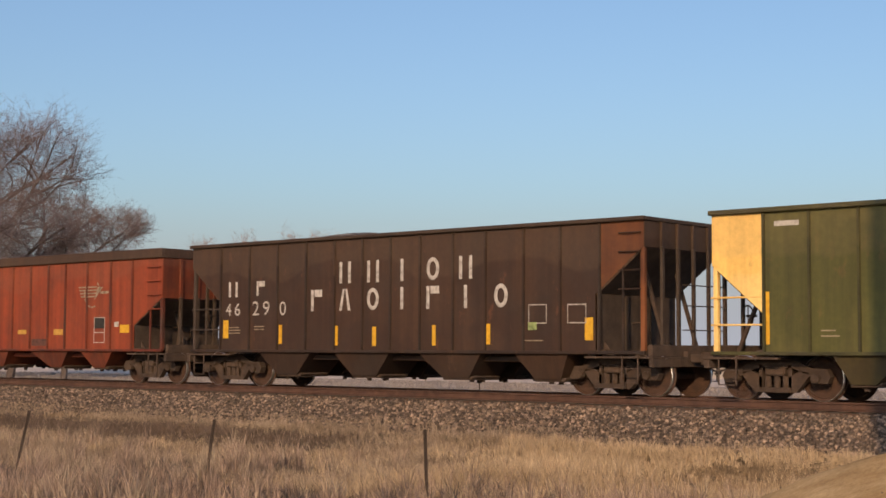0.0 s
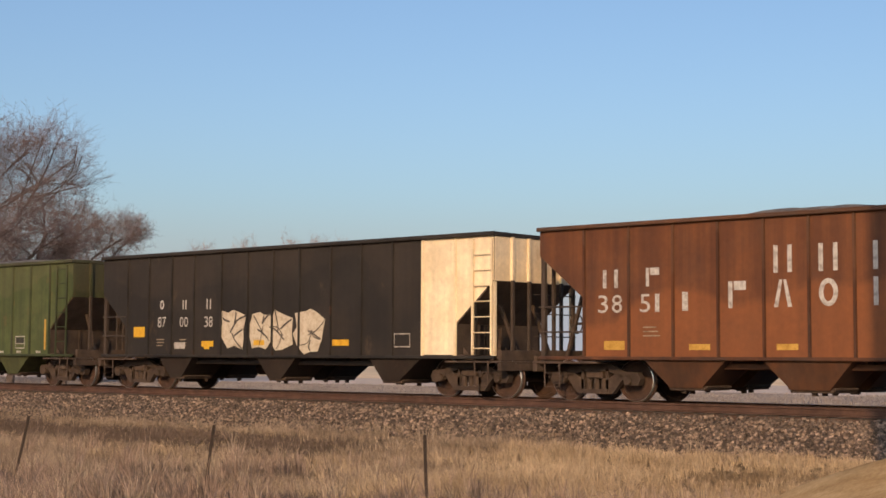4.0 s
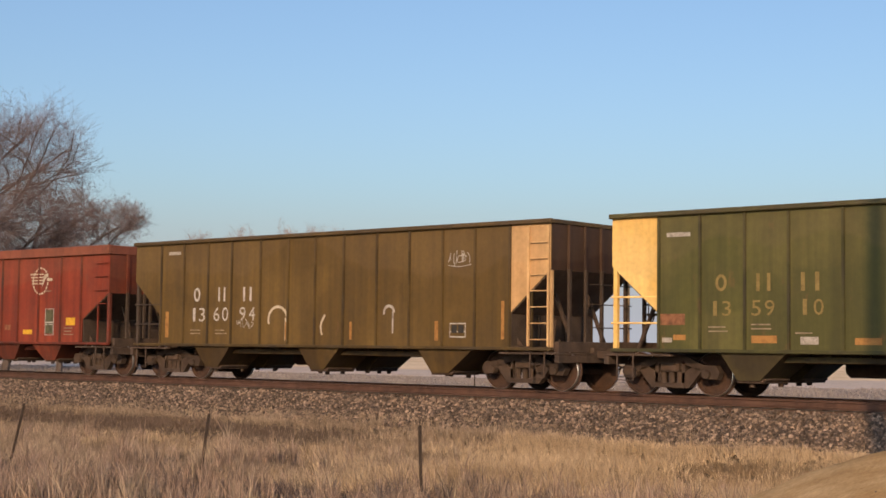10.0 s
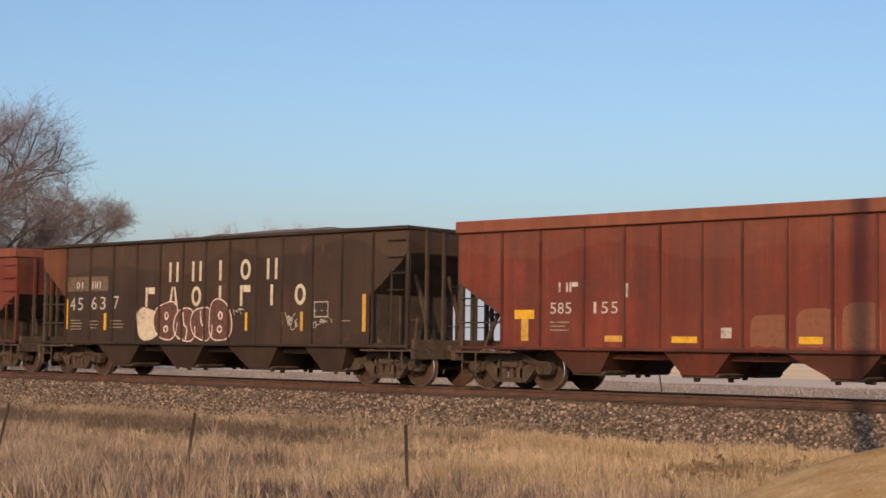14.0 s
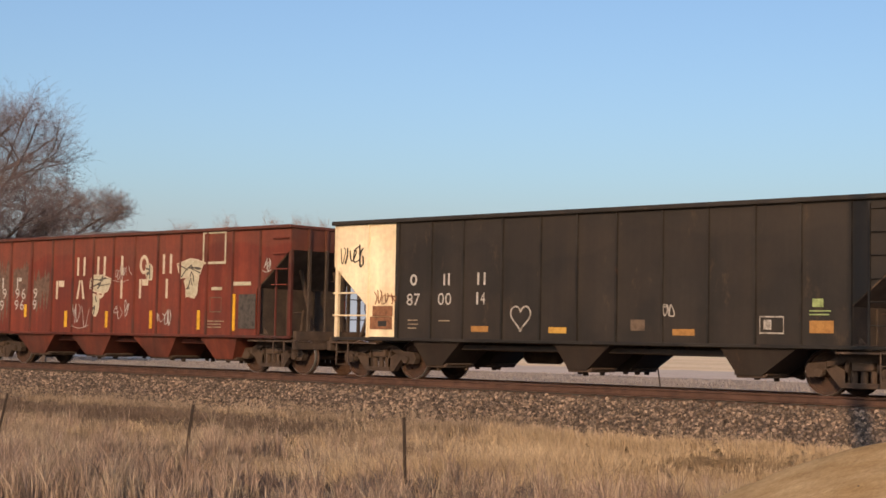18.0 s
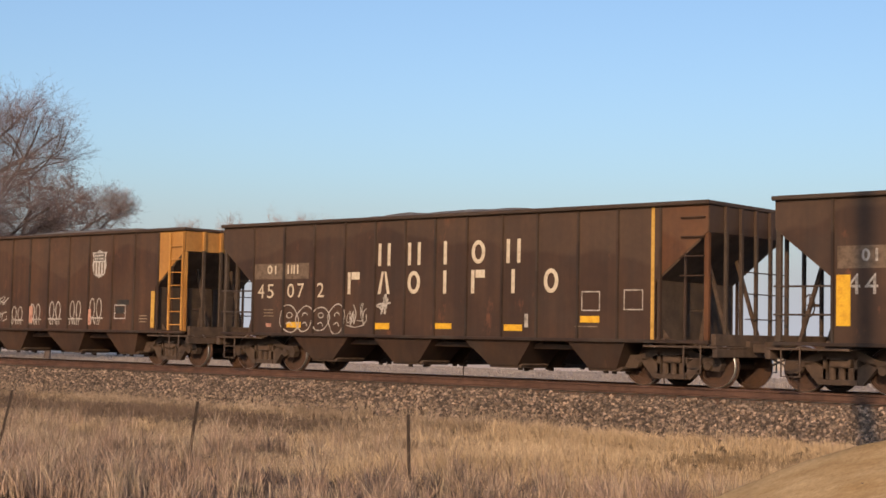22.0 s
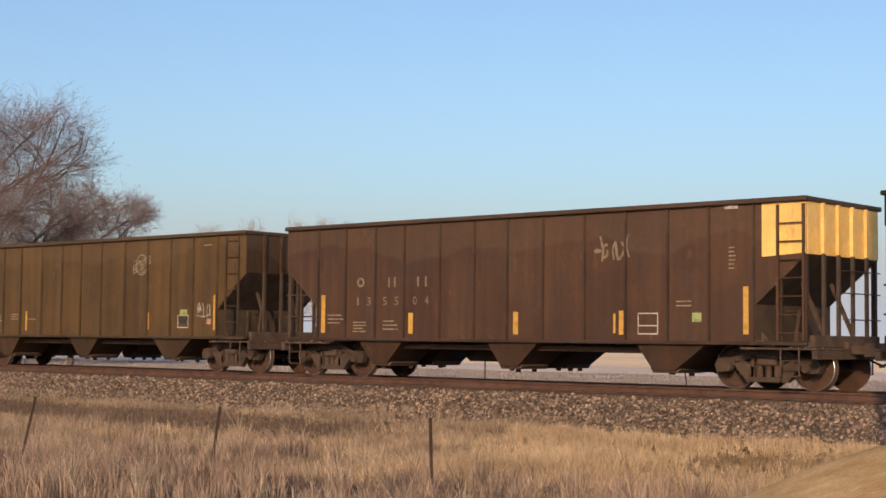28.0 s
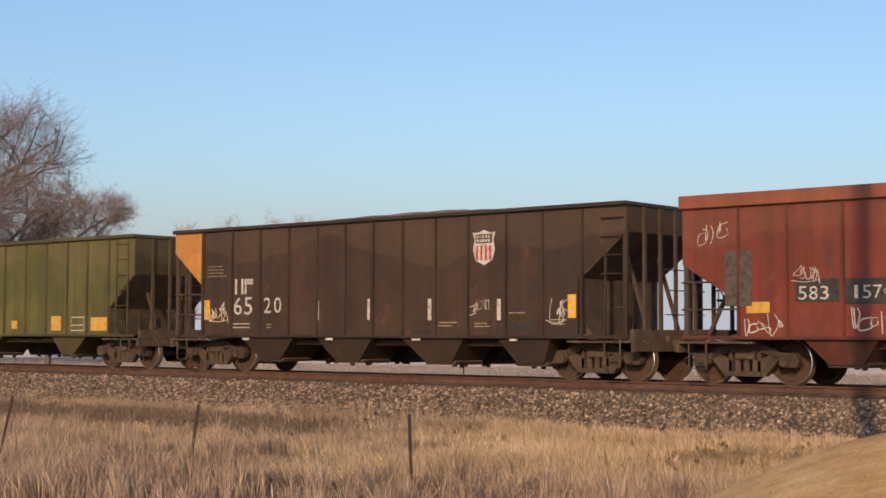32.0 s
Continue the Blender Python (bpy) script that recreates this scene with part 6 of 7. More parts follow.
mark(c, "bar", "orange", 1.20, 1.12, 1.28, 1.56)
mark(c, "bar", "orange", 4.02, 1.11, 4.13, 1.57)
mark(c, "bar", "orange", 6.03, 1.15, 6.12, 2.02)
mark(c, "frame", "white", 4.50, 1.20, 4.97, 1.51)
mark(c, "bar", "black", 4.55, 1.29, 4.71, 1.47)
mark(c, "bar", "black", 4.76, 1.29, 4.92, 1.47)
mark(c, "tag", "pale", 4.44, 2.83, 5.15, 3.21)
mark(c, "bar", "pale", -5.93, 3.43, -5.41, 3.52)
mark(c, "lines", "pale", -4.94, 1.21, -4.43, 1.39)
mark(c, "lines", "pale", -3.90, 1.21, -3.38, 1.39)
mark(c, "tag", "pale", -3.04, 1.43, -2.49, 1.68)

c = car("chorded", -155.66, "red_bright", "bright red hopper car with chalk scribbles", "chord_red")
c["ink"] = "white"
mark(c, "glyph", "H", -4.73, 2.22, -4.44, 2.43)
mark(c, "glyph", "P", -4.38, 2.21, -4.13, 2.42)
mark(c, "num", "58", -4.76, 1.70, -4.30, 1.92)
mark(c, "num", "09", -3.46, 1.68, -2.94, 1.95)
mark(c, "bar", "yellow", -5.63, 1.32, -5.13, 1.57)
mark(c, "bar", "yellow", -2.62, 1.15, -2.11, 1.27)
mark(c, "bar", "yellow", -0.67, 1.14, -0.13, 1.27)
mark(c, "bar", "yellow", 1.11, 1.14, 1.62, 1.26)
mark(c, "bar", "yellow", 3.07, 1.21, 3.56, 1.35)
mark(c, "bar", "yellow", 5.33, 1.48, 5.79, 1.71)
mark(c, "tag", "pale", -5.85, 1.57, -5.19, 2.13)
mark(c, "block", "chalk", -4.77, 1.16, -3.98, 1.61)
mark(c, "bar", "olive", -4.44, 1.59, -3.98, 2.08)
mark(c, "tag", "white", -3.71, 1.21, -2.88, 2.18)
mark(c, "tag", "pale", -2.51, 1.37, -2.05, 2.16)
mark(c, "tag", "white", -1.99, 1.04, -1.44, 2.27)
mark(c, "tag", "pale", -1.42, 1.15, -0.93, 1.88)
mark(c, "tag", "pale", -0.75, 1.27, -0.10, 1.94)
mark(c, "tag", "pale", 0.08, 1.22, 0.79, 1.94)
mark(c, "tag", "white", 0.99, 1.22, 1.62, 1.75)
mark(c, "saw", "cream", 3.43, 2.44, 4.61, 3.23)
mark(c, "lines", "pale", 4.26, 2.47, 4.63, 2.58)
mark(c, "bar", "olive", 4.29, 1.23, 4.67, 1.95)
mark(c, "frame", "white", 4.27, 1.19, 4.70, 1.98)
mark(c, "bar", "white", 4.26, 1.55, 4.70, 1.59)
mark(c, "bar", "rustmark", 2.07, 1.34, 2.40, 1.50)
mark(c, "lines", "pale", 5.25, 1.16, 5.80, 1.45)

c = car("chorded", -171.65, "red_dark", "oxide red hopper car with repaired lower panels", "chord_red")
c["ink"] = "white"
mark(c, "glyph", "H", -4.57, 2.17, -4.32, 2.38)
mark(c, "glyph", "P", -4.28, 2.17, -4.05, 2.38)
mark(c, "num", "585", -4.80, 1.70, -4.22, 1.94)
mark(c, "num", "155", -3.71, 1.70, -3.00, 1.95)
mark(c, "bar", "yellow", -5.78, 1.59, -5.23, 1.79)
mark(c, "bar", "ochre", -5.59, 1.11, -5.39, 1.59)
mark(c, "bar", "ochre", -3.35, 1.10, -2.83, 1.23)
mark(c, "bar", "yellow", -1.69, 1.09, -1.09, 1.22)
mark(c, "bar", "yellow", 1.17, 1.09, 1.67, 1.23)
mark(c, "bar", "yellow", 3.10, 1.10, 3.65, 1.22)
mark(c, "bar", "yellow", 5.20, 1.30, 5.70, 1.55)
mark(c, "bar", "ochre", 5.79, 1.13, 5.90, 1.60)
mark(c, "bar", "lime", 5.34, 1.57, 5.58, 1.75)
mark(c, "oval", "white", 4.16, 2.28, 4.93, 3.11)
mark(c, "patch", "rustpanel", 0.12, 1.01, 0.96, 1.66)
mark(c, "patch", "rustpanel", 1.11, 1.01, 1.94, 1.78)
mark(c, "patch", "rustpanel", 2.07, 1.02, 2.85, 1.88)
mark(c, "patch", "rustpanel", 2.97, 1.04, 3.89, 2.10)
mark(c, "frame", "pale", 4.23, 1.26, 4.77, 1.94)
mark(c, "bar", "black", 4.13, 1.10, 4.87, 1.26)
mark(c, "lines", "pale", -4.79, 1.30, -4.24, 1.56)
mark(c, "bar", "pale", -2.81, 2.04, -2.75, 2.33)
mark(c, "bar", "pale", -0.53, 1.19, -0.29, 1.40)

c = car("ribbed", -188.08, "brown_dark", "black-brown hopper car with a bubble-shaped painted tag", coal=(-3.0, 6.0))
end_panel(c, "ribbed", -1, 1.18, "oxide")
big_words(c, "cream", 0.08)
c["ink"] = "white"
mark(c, "glyph", "O", -5.73, 2.51, -5.56, 2.72)
mark(c, "glyph", "T", -5.52, 2.51, -5.35, 2.71)
mark(c, "glyph", "H", -4.96, 2.51, -4.79, 2.72)
mark(c, "glyph", "H", -4.75, 2.51, -4.56, 2.71)
mark(c, "bar", "ghost", -6.17, 2.44, -4.21, 2.86)
mark(c, "num", "45", -6.04, 1.88, -5.35, 2.25)
mark(c, "num", "63", -5.02, 1.90, -4.25, 2.27)
mark(c, "num", "7", -3.92, 1.91, -3.68, 2.28)
mark(c, "bar", "yellow", -6.24, 1.32, -6.11, 2.22)
mark(c, "bar", "yellow", -4.37, 1.31, -4.25, 1.80)
mark(c, "bar", "yellow", -2.72, 1.34, -2.59, 1.76)
mark(c, "bar", "yellow", 1.70, 1.31, 1.79, 1.78)
mark(c, "bar", "ochre", 3.78, 1.31, 3.88, 1.79)
mark(c, "bar", "ochre", 5.95, 1.29, 6.07, 2.21)
mark(c, "bubble", "cream", -2.72, 1.00, 1.11, 2.14)
mark(c, "frame", "white", 4.29, 1.66, 4.77, 2.03)
mark(c, "bar", "black", 4.35, 1.78, 4.53, 1.98)
mark(c, "bar", "black", 4.58, 1.78, 4.72, 1.98)
mark(c, "tag", "white", 3.02, 1.38, 3.72, 1.87)
mark(c, "tag", "white", 4.17, 1.37, 4.93, 1.60)
mark(c, "tag", "white", 1.02, 1.65, 1.56, 1.88)
mark(c, "tag", "pale", -2.91, 1.62, -2.52, 1.90)
mark(c, "lines", "pale", -5.95, 1.29, -5.35, 1.63)
mark(c, "lines", "pale", -5.01, 1.32, -4.56, 1.61)
mark(c, "lines", "pale", -4.04, 1.34, -3.34, 1.62)
mark(c, "lines", "pale", 5.20, 1.51, 5.70, 1.60)

c = car("chorded", -204.35, "red", "red hopper car with pale blocky painted tags", "chord_red")
c["ink"] = "white"
mark(c, "glyph", "H", -4.75, 2.16, -4.43, 2.39)
mark(c, "glyph", "P", -4.41, 2.16, -4.14, 2.39)
mark(c, "num", "589", -4.93, 1.64, -4.14, 1.94)
mark(c, "num", "584", -3.80, 1.66, -2.98, 1.95)
mark(c, "bar", "yellow", -5.85, 1.39, -5.33, 1.63)
mark(c, "bar", "yellow", -3.69, 1.51, -3.11, 1.64)
mark(c, "bar", "yellow", 5.26, 1.41, 5.79, 1.62)
mark(c, "bar", "yellow", 4.23, 1.65, 4.72, 2.00)
mark(c, "frame", "white", 4.22, 1.12, 4.73, 1.54)
mark(c, "bar", "black", 4.28, 1.16, 4.67, 1.49)
mark(c, "tag", "pale", -6.03, 1.76, -5.20, 2.35)
mark(c, "block", "chalk", -1.92, 0.95, -1.00, 2.03)
mark(c, "block", "chalk", -0.86, 0.94, -0.14, 2.02)
mark(c, "block", "chalk", -0.03, 0.95, 0.77, 2.01)
mark(c, "block", "chalk", 0.86, 0.95, 1.76, 1.97)
mark(c, "block", "chalk", 1.87, 0.96, 2.71, 1.99)
mark(c, "tag", "white", 2.86, 1.06, 3.76, 1.93)
mark(c, "tag", "pale", 5.01, 1.78, 5.98, 2.15)
mark(c, "oval", "white", 4.08, 2.26, 4.88, 3.09)
mark(c, "bar", "lime", 4.71, 1.26, 4.95, 1.41)
mark(c, "lines", "pale", -4.87, 1.11, -4.47, 1.52)
mark(c, "lines", "pale", -3.77, 1.12, -3.18, 1.39)
mark(c, "lines", "pale", 5.27, 1.10, 5.78, 1.32)
mark(c, "bar", "pale", 5.93, 1.03, 6.01, 2.05)

c = car("flat", -220.45, "black", "sooty black hopper car with a white end panel", end_l="cream")
end_panel(c, "flat", -1, 2.05, "cream")
c["ink"] = "white"
mark(c, "glyph", "O", -4.89, 2.22, -4.67, 2.49)
mark(c, "glyph", "H", -3.85, 2.22, -3.66, 2.49)
mark(c, "glyph", "H", -2.83, 2.22, -2.59, 2.50)
mark(c, "num", "87", -4.99, 1.75, -4.57, 2.03)
mark(c, "num", "00", -4.01, 1.76, -3.60, 2.04)
mark(c, "num", "14", -2.89, 1.77, -2.59, 2.05)
mark(c, "heart", "pale", -1.85, 1.17, -1.29, 1.74)
mark(c, "bar", "orange", -2.99, 1.15, -2.49, 1.28)
mark(c, "bar", "ochre", -0.79, 1.14, -0.31, 1.27)
mark(c, "bar", "orange", 2.37, 1.13, 2.89, 1.26)
mark(c, "bar", "orange", 5.43, 1.21, 5.93, 1.45)
mark(c, "frame", "pale", 4.37, 1.20, 4.88, 1.52)
mark(c, "bar", "pale", 4.45, 1.27, 4.62, 1.46)
mark(c, "bar", "lime", 5.49, 1.71, 5.72, 1.87)
mark(c, "lines", "lime", 5.43, 1.53, 5.94, 1.67)
mark(c, "tag", "pale", 2.06, 1.42, 2.30, 1.94)
mark(c, "bar", "ghost", 1.34, 1.22, 1.69, 1.45)
mark(c, "lines", "pale", -4.93, 1.17, -4.57, 1.45)
mark(c, "lines", "pale", -3.97, 1.34, -3.62, 1.45)
mark(c, "inktag", "black", -7.23, 2.74, -6.47, 3.32)
mark(c, "inktag", "rustmark", -6.13, 1.77, -5.44, 2.16)
mark(c, "bar", "rustmark", -6.08, 1.49, -5.42, 1.74)
mark(c, "bar", "rustmark", -6.16, 1.18, -5.43, 1.48)
mark(c, "bar", "black", -5.89, 1.25, -5.61, 1.38)

c = car("ribbed", -236.88, "red", "patched red hopper car covered with white tags", coal=(-4.5, 1.0))
big_words(c, "cream", -0.12)
c["ink"] = "white"
mark(c, "smear", "smudge", -5.94, 1.14, -5.17, 3.23)
mark(c, "smear", "smudge", -4.95, 1.80, -4.14, 3.20)
mark(c, "smear", "smudge", -3.84, 1.51, -3.03, 2.95)
mark(c, "glyph", "H", -5.74, 2.28, -5.45, 2.63)
mark(c, "glyph", "P", -4.73, 2.28, -4.48, 2.62)
mark(c, "num", "39", -5.90, 1.97, -5.23, 2.29)
mark(c, "num", "39", -5.92, 1.61, -5.39, 1.93)
mark(c, "num", "96", -4.82, 1.97, -4.22, 2.29)
mark(c, "num", "96", -4.84, 1.63, -4.29, 1.94)
mark(c, "num", "9", -3.84, 1.98, -3.62, 2.29)
mark(c, "num", "9", -3.87, 1.64, -3.64, 1.94)
mark(c, "bar", "chalk", -6.12, 2.18, -5.99, 2.74)
mark(c, "bar", "yellow", -6.12, 1.33, -5.99, 2.18)
mark(c, "bar", "yellow", -4.29, 1.41, -4.16, 1.80)
mark(c, "bar", "yellow", -2.21, 1.13, -2.07, 1.61)
mark(c, "bar", "yellow", -0.23, 1.13, -0.11, 1.60)
mark(c, "bar", "yellow", 1.79, 1.12, 1.91, 1.62)
mark(c, "bar", "yellow", 3.83, 1.11, 3.95, 1.63)
mark(c, "bar", "yellow", 5.25, 1.09, 5.37, 2.06)
mark(c, "block", "chalk", -0.90, 2.11, -0.06, 2.64)
mark(c, "block", "chalk", -0.83, 1.48, -0.54, 2.08)
mark(c, "tag", "white", -1.83, 1.10, -1.00, 1.84)
mark(c, "tag", "white", 0.12, 1.24, 0.83, 1.94)
mark(c, "tag", "white", 0.14, 2.43, 0.85, 2.92)
mark(c, "tag", "white", 2.11, 1.22, 2.70, 1.70)
mark(c, "block", "chalk", 1.62, 2.48, 1.87, 2.92)
mark(c, "frame2", "chalk", 4.04, 2.90, 4.93, 3.72)
mark(c, "block", "chalk", 3.10, 2.53, 3.98, 3.01)
mark(c, "block", "chalk", 3.37, 1.98, 3.83, 2.64)
mark(c, "bar", "chalk", 4.41, 2.17, 4.84, 2.25)
mark(c, "bar", "chalk", 5.29, 2.28, 5.97, 2.38)
mark(c, "frame", "ghost", 4.37, 1.59, 4.82, 1.97)
mark(c, "bar", "patchgrey", 5.51, 1.15, 6.17, 2.05)
mark(c, "tag", "white", 6.41, 2.62, 6.75, 3.03)
mark(c, "lines", "pale", 4.28, 1.14, 4.99, 1.38)

c = car("ribbed", -253.32, "brown", "dark brown hopper car with a rusty ladder end", big_ladder=True, end_r="rusty", trim="rusty")
end_panel(c, "ribbed", 1, 1.0, "rusty")
big_words(c, "pale", -0.1)
c["ink"] = "pale"
mark(c, "glyph", "O", -5.62, 2.52, -5.45, 2.76)
mark(c, "glyph", "T", -5.41, 2.52, -5.23, 2.76)
mark(c, "glyph", "H", -4.87, 2.53, -4.68, 2.76)
mark(c, "glyph", "H", -4.63, 2.52, -4.46, 2.76)
mark(c, "bar", "ghost", -6.11, 2.39, -4.13, 2.82)
mark(c, "num", "44", -5.93, 1.90, -5.27, 2.29)
mark(c, "num", "84", -4.89, 1.93, -4.17, 2.31)
mark(c, "num", "6", -3.80, 1.94, -3.53, 2.31)
mark(c, "bar", "yellow", -6.13, 1.30, -5.84, 2.27)
mark(c, "bar", "yellow", -4.29, 1.11, -4.15, 1.61)
mark(c, "bar", "yellow", 1.79, 1.14, 1.90, 1.61)
mark(c, "bar", "yellow", 3.82, 1.12, 3.97, 1.61)
mark(c, "bar", "yellow", 5.84, 1.34, 6.09, 1.83)
mark(c, "jagged", "chalk", -2.45, 0.99, 1.05, 1.92)
mark(c, "bar", "ochre", -2.28, 1.12, -2.15, 1.58)
mark(c, "bar", "ochre", -0.22, 1.12, -0.10, 1.58)
mark(c, "tag", "white", 1.13, 1.08, 1.70, 1.60)
mark(c, "tag", "white", 2.12, 0.98, 2.85, 1.50)
mark(c, "tag", "white", 5.28, 1.03, 5.81, 1.75)
mark(c, "frame", "white", 4.43, 1.63, 4.90, 1.99)
mark(c, "bar", "black", 4.49, 1.72, 4.66, 1.95)
mark(c, "bar", "black", 4.71, 1.72, 4.86, 1.94)
mark(c, "bar", "lime", 4.70, 1.48, 4.88, 1.60)
mark(c, "lines", "faint", -3.82, 1.32, -3.15, 1.48)
mark(c, "lines", "faint", 4.23, 1.17, 4.98, 1.26)
mark(c, "patch", "rustmark", 6.46, 3.51, 6.76, 3.70)
mark(c, "patch", "rustmark", 7.04, 3.36, 7.38, 3.75)

c = car("ribbed", -269.67, "brown", "dark brown hopper car with a yellow corner strip", coal=(-4.0, 3.0))
end_panel(c, "ribbed", 1, 1.1, "rusty")
big_words(c, "cream", -0.2)
c["ink"] = "cream"
mark(c, "glyph", "O", -5.69, 2.49, -5.50, 2.72)
mark(c, "glyph", "T", -5.46, 2.48, -5.29, 2.71)
mark(c, "glyph", "H", -4.93, 2.49, -4.75, 2.72)
mark(c, "glyph", "H", -4.71, 2.49, -4.53, 2.72)
mark(c, "bar", "ghost", -6.23, 2.36, -4.15, 2.76)
mark(c, "num", "45", -6.06, 1.87, -5.40, 2.23)
mark(c, "num", "07", -4.95, 1.88, -4.27, 2.24)
mark(c, "num", "2", -3.84, 1.89, -3.58, 2.25)
mark(c, "bar", "yellow", -4.91, 1.12, -4.39, 1.26)
mark(c, "bar", "yellow", -1.83, 1.11, -1.33, 1.26)
mark(c, "bar", "yellow", 0.13, 1.14, 0.63, 1.27)
mark(c, "bar", "yellow", 2.18, 1.12, 2.70, 1.26)
mark(c, "bar", "yellow", 4.28, 1.32, 4.78, 1.46)
mark(c, "bar", "ochre", 6.07, 0.97, 6.15, 3.74)
mark(c, "frame", "pale", 4.32, 1.58, 4.78, 1.98)
mark(c, "frame", "pale", 5.41, 1.60, 5.87, 2.01)
mark(c, "outline", "pale", -5.11, 0.98, -2.81, 1.71)
mark(c, "tag", "pale", -2.77, 1.15, -2.14, 1.71)
mark(c, "ghosttag", "pale", -1.79, 1.42, -1.26, 1.95)
mark(c, "lines", "faint", -5.77, 1.37, -5.35, 1.61)
mark(c, "lines", "faint", 4.15, 1.18, 4.92, 1.29)
mark(c, "bar", "pinkish", -5.68, 1.13, -5.48, 1.22)
mark(c, "bar", "pale", 2.77, 1.20, 2.87, 1.50)

c = car("ribbed", -286.13, "brown_warm", "warm brown hopper car with an orange ladder end", end_r="orange", trim="orange", big_ladder=True, coal=(-3.0, 5.5))
end_panel(c, "ribbed", 1, 1.15, "orange")
c["worn"] = 1
c["ink"] = "white"
mark(c, "glyph", "H", -5.60, 2.28, -5.22, 2.65)
mark(c, "glyph", "P", -4.92, 2.27, -4.59, 2.65)
mark(c, "num", "44", -6.07, 1.74, -5.26, 2.10)
mark(c, "num", "46", -4.94, 1.77, -4.22, 2.12)
mark(c, "num", "4", -3.86, 1.79, -3.57, 2.13)
mark(c, "fullheart", "pinkish", -3.77, 1.31, -3.28, 1.77)
mark(c, "heart", "pale", -2.87, 1.16, -2.14, 1.80)
mark(c, "bar", "pinkish", -2.84, 1.11, -2.62, 1.63)
mark(c, "tag", "pale", -1.81, 1.05, -1.10, 2.13)
mark(c, "ears", "pale", -0.88, 1.09, -0.18, 1.64)
mark(c, "ears", "pale", 0.10, 1.10, 0.75, 1.72)
mark(c, "ears", "pale", 1.10, 1.10, 1.80, 1.79)
mark(c, "ears", "pale", 2.14, 1.11, 2.81, 1.81)
mark(c, "ears", "pale", 3.10, 1.12, 3.82, 1.89)
mark(c, "shield", "white", 3.23, 2.47, 3.94, 3.29)
mark(c, "frame", "white", 4.37, 1.31, 4.87, 1.69)
mark(c, "bar", "black", 4.43, 1.45, 4.81, 1.64)
mark(c, "bar", "black", 4.48, 1.70, 5.03, 1.84)
mark(c, "bar", "ochre", -6.17, 1.51, -5.99, 2.45)
mark(c, "bar", "ochre", 6.02, 1.06, 6.18, 2.08)
mark(c, "lines", "pale", -5.68, 1.09, -5.27, 1.39)
mark(c, "lines", "pale", -4.90, 1.09, -4.53, 1.39)
mark(c, "lines", "pale", -3.85, 1.11, -3.30, 1.22)
mark(c, "lines", "pale", 5.51, 1.18, 5.93, 1.43)
mark(c, "bar", "pinkish", 0.10, 1.15, 0.31, 1.65)
mark(c, "bar", "pinkish", 3.12, 1.11, 3.25, 1.57)

c = car("ribbed", -302.6, "brown", "rusty brown hopper car with faded lettering")
big_words(c, "faint", -0.1)
c["ink"] = "pale"
mark(c, "glyph", "O", -5.76, 2.48, -5.54, 2.68)
mark(c, "glyph", "T", -5.49, 2.48, -5.30, 2.67)
mark(c, "glyph", "H", -5.01, 2.49, -4.79, 2.68)
mark(c, "glyph", "H", -4.75, 2.49, -4.58, 2.68)
mark(c, "bar", "ghost", -6.03, 2.40, -4.24, 2.75)
mark(c, "num", "44", -5.99, 1.86, -5.47, 2.15)
mark(c, "num", "715", -5.02, 1.87, -4.36, 2.16)
mark(c, "bar", "yellow", -6.15, 1.23, -5.93, 2.19)
mark(c, "bar", "yellow", -3.35, 1.08, -3.19, 1.54)
mark(c, "bar", "yellow", -0.32, 1.07, -0.17, 1.55)
mark(c, "bar", "yellow", -0.02, 1.08, 0.14, 1.55)
mark(c, "bar", "yellow", 3.01, 1.07, 3.15, 1.55)
mark(c, "bar", "yellow", 5.98, 1.07, 6.11, 2.02)
mark(c, "glyph", "P", -1.77, 1.15, -1.26, 1.84)
mark(c, "glyph", "H", -0.80, 1.22, -0.42, 1.85)
mark(c, "arch", "pale", 0.20, 1.11, 0.61, 1.85)
mark(c, "frame2", "pale", 1.13, 1.21, 1.69, 1.82)
mark(c, "wave", "pale", 2.09, 1.31, 6.00, 1.59)
mark(c, "tag", "white", -5.01, 1.34, -4.27, 1.73)
mark(c, "tag", "white", -3.94, 1.32, -3.30, 1.66)
mark(c, "frame", "white", 5.45, 1.56, 5.89, 1.96)
mark(c, "bar", "black", 5.52, 1.71, 5.82, 1.90)
mark(c, "heart", "pinkish", -2.73, 2.17, -2.38, 2.45)

c = car("ribbed", -319.01, "brown", "dark brown hopper car with white lettering and yellow strips", coal=(-2.5, 4.5))
end_panel(c, "ribbed", 1, 1.15, "rusty")
big_words(c, "cream", -0.15)
c["ink"] = "cream"
mark(c, "glyph", "O", -5.66, 2.49, -5.47, 2.74)
mark(c, "glyph", "T", -5.43, 2.49, -5.28, 2.74)
mark(c, "glyph", "H", -4.88, 2.50, -4.70, 2.74)
mark(c, "glyph", "H", -4.66, 2.50, -4.50, 2.74)
mark(c, "bar", "ghost", -6.16, 2.38, -4.05, 2.81)
mark(c, "num", "45", -6.03, 1.88, -5.32, 2.28)
mark(c, "num", "31", -4.92, 1.89, -4.26, 2.29)
mark(c, "num", "8", -3.87, 1.91, -3.56, 2.30)
mark(c, "bar", "yellow", -6.19, 1.29, -5.93, 1.76)
mark(c, "bar", "yellow", -3.75, 1.06, -3.26, 1.17)
mark(c, "bar", "yellow", -1.73, 1.06, -1.22, 1.19)
mark(c, "bar", "yellow", 0.24, 1.08, 0.73, 1.20)
mark(c, "bar", "yellow", 2.20, 1.08, 2.70, 1.21)
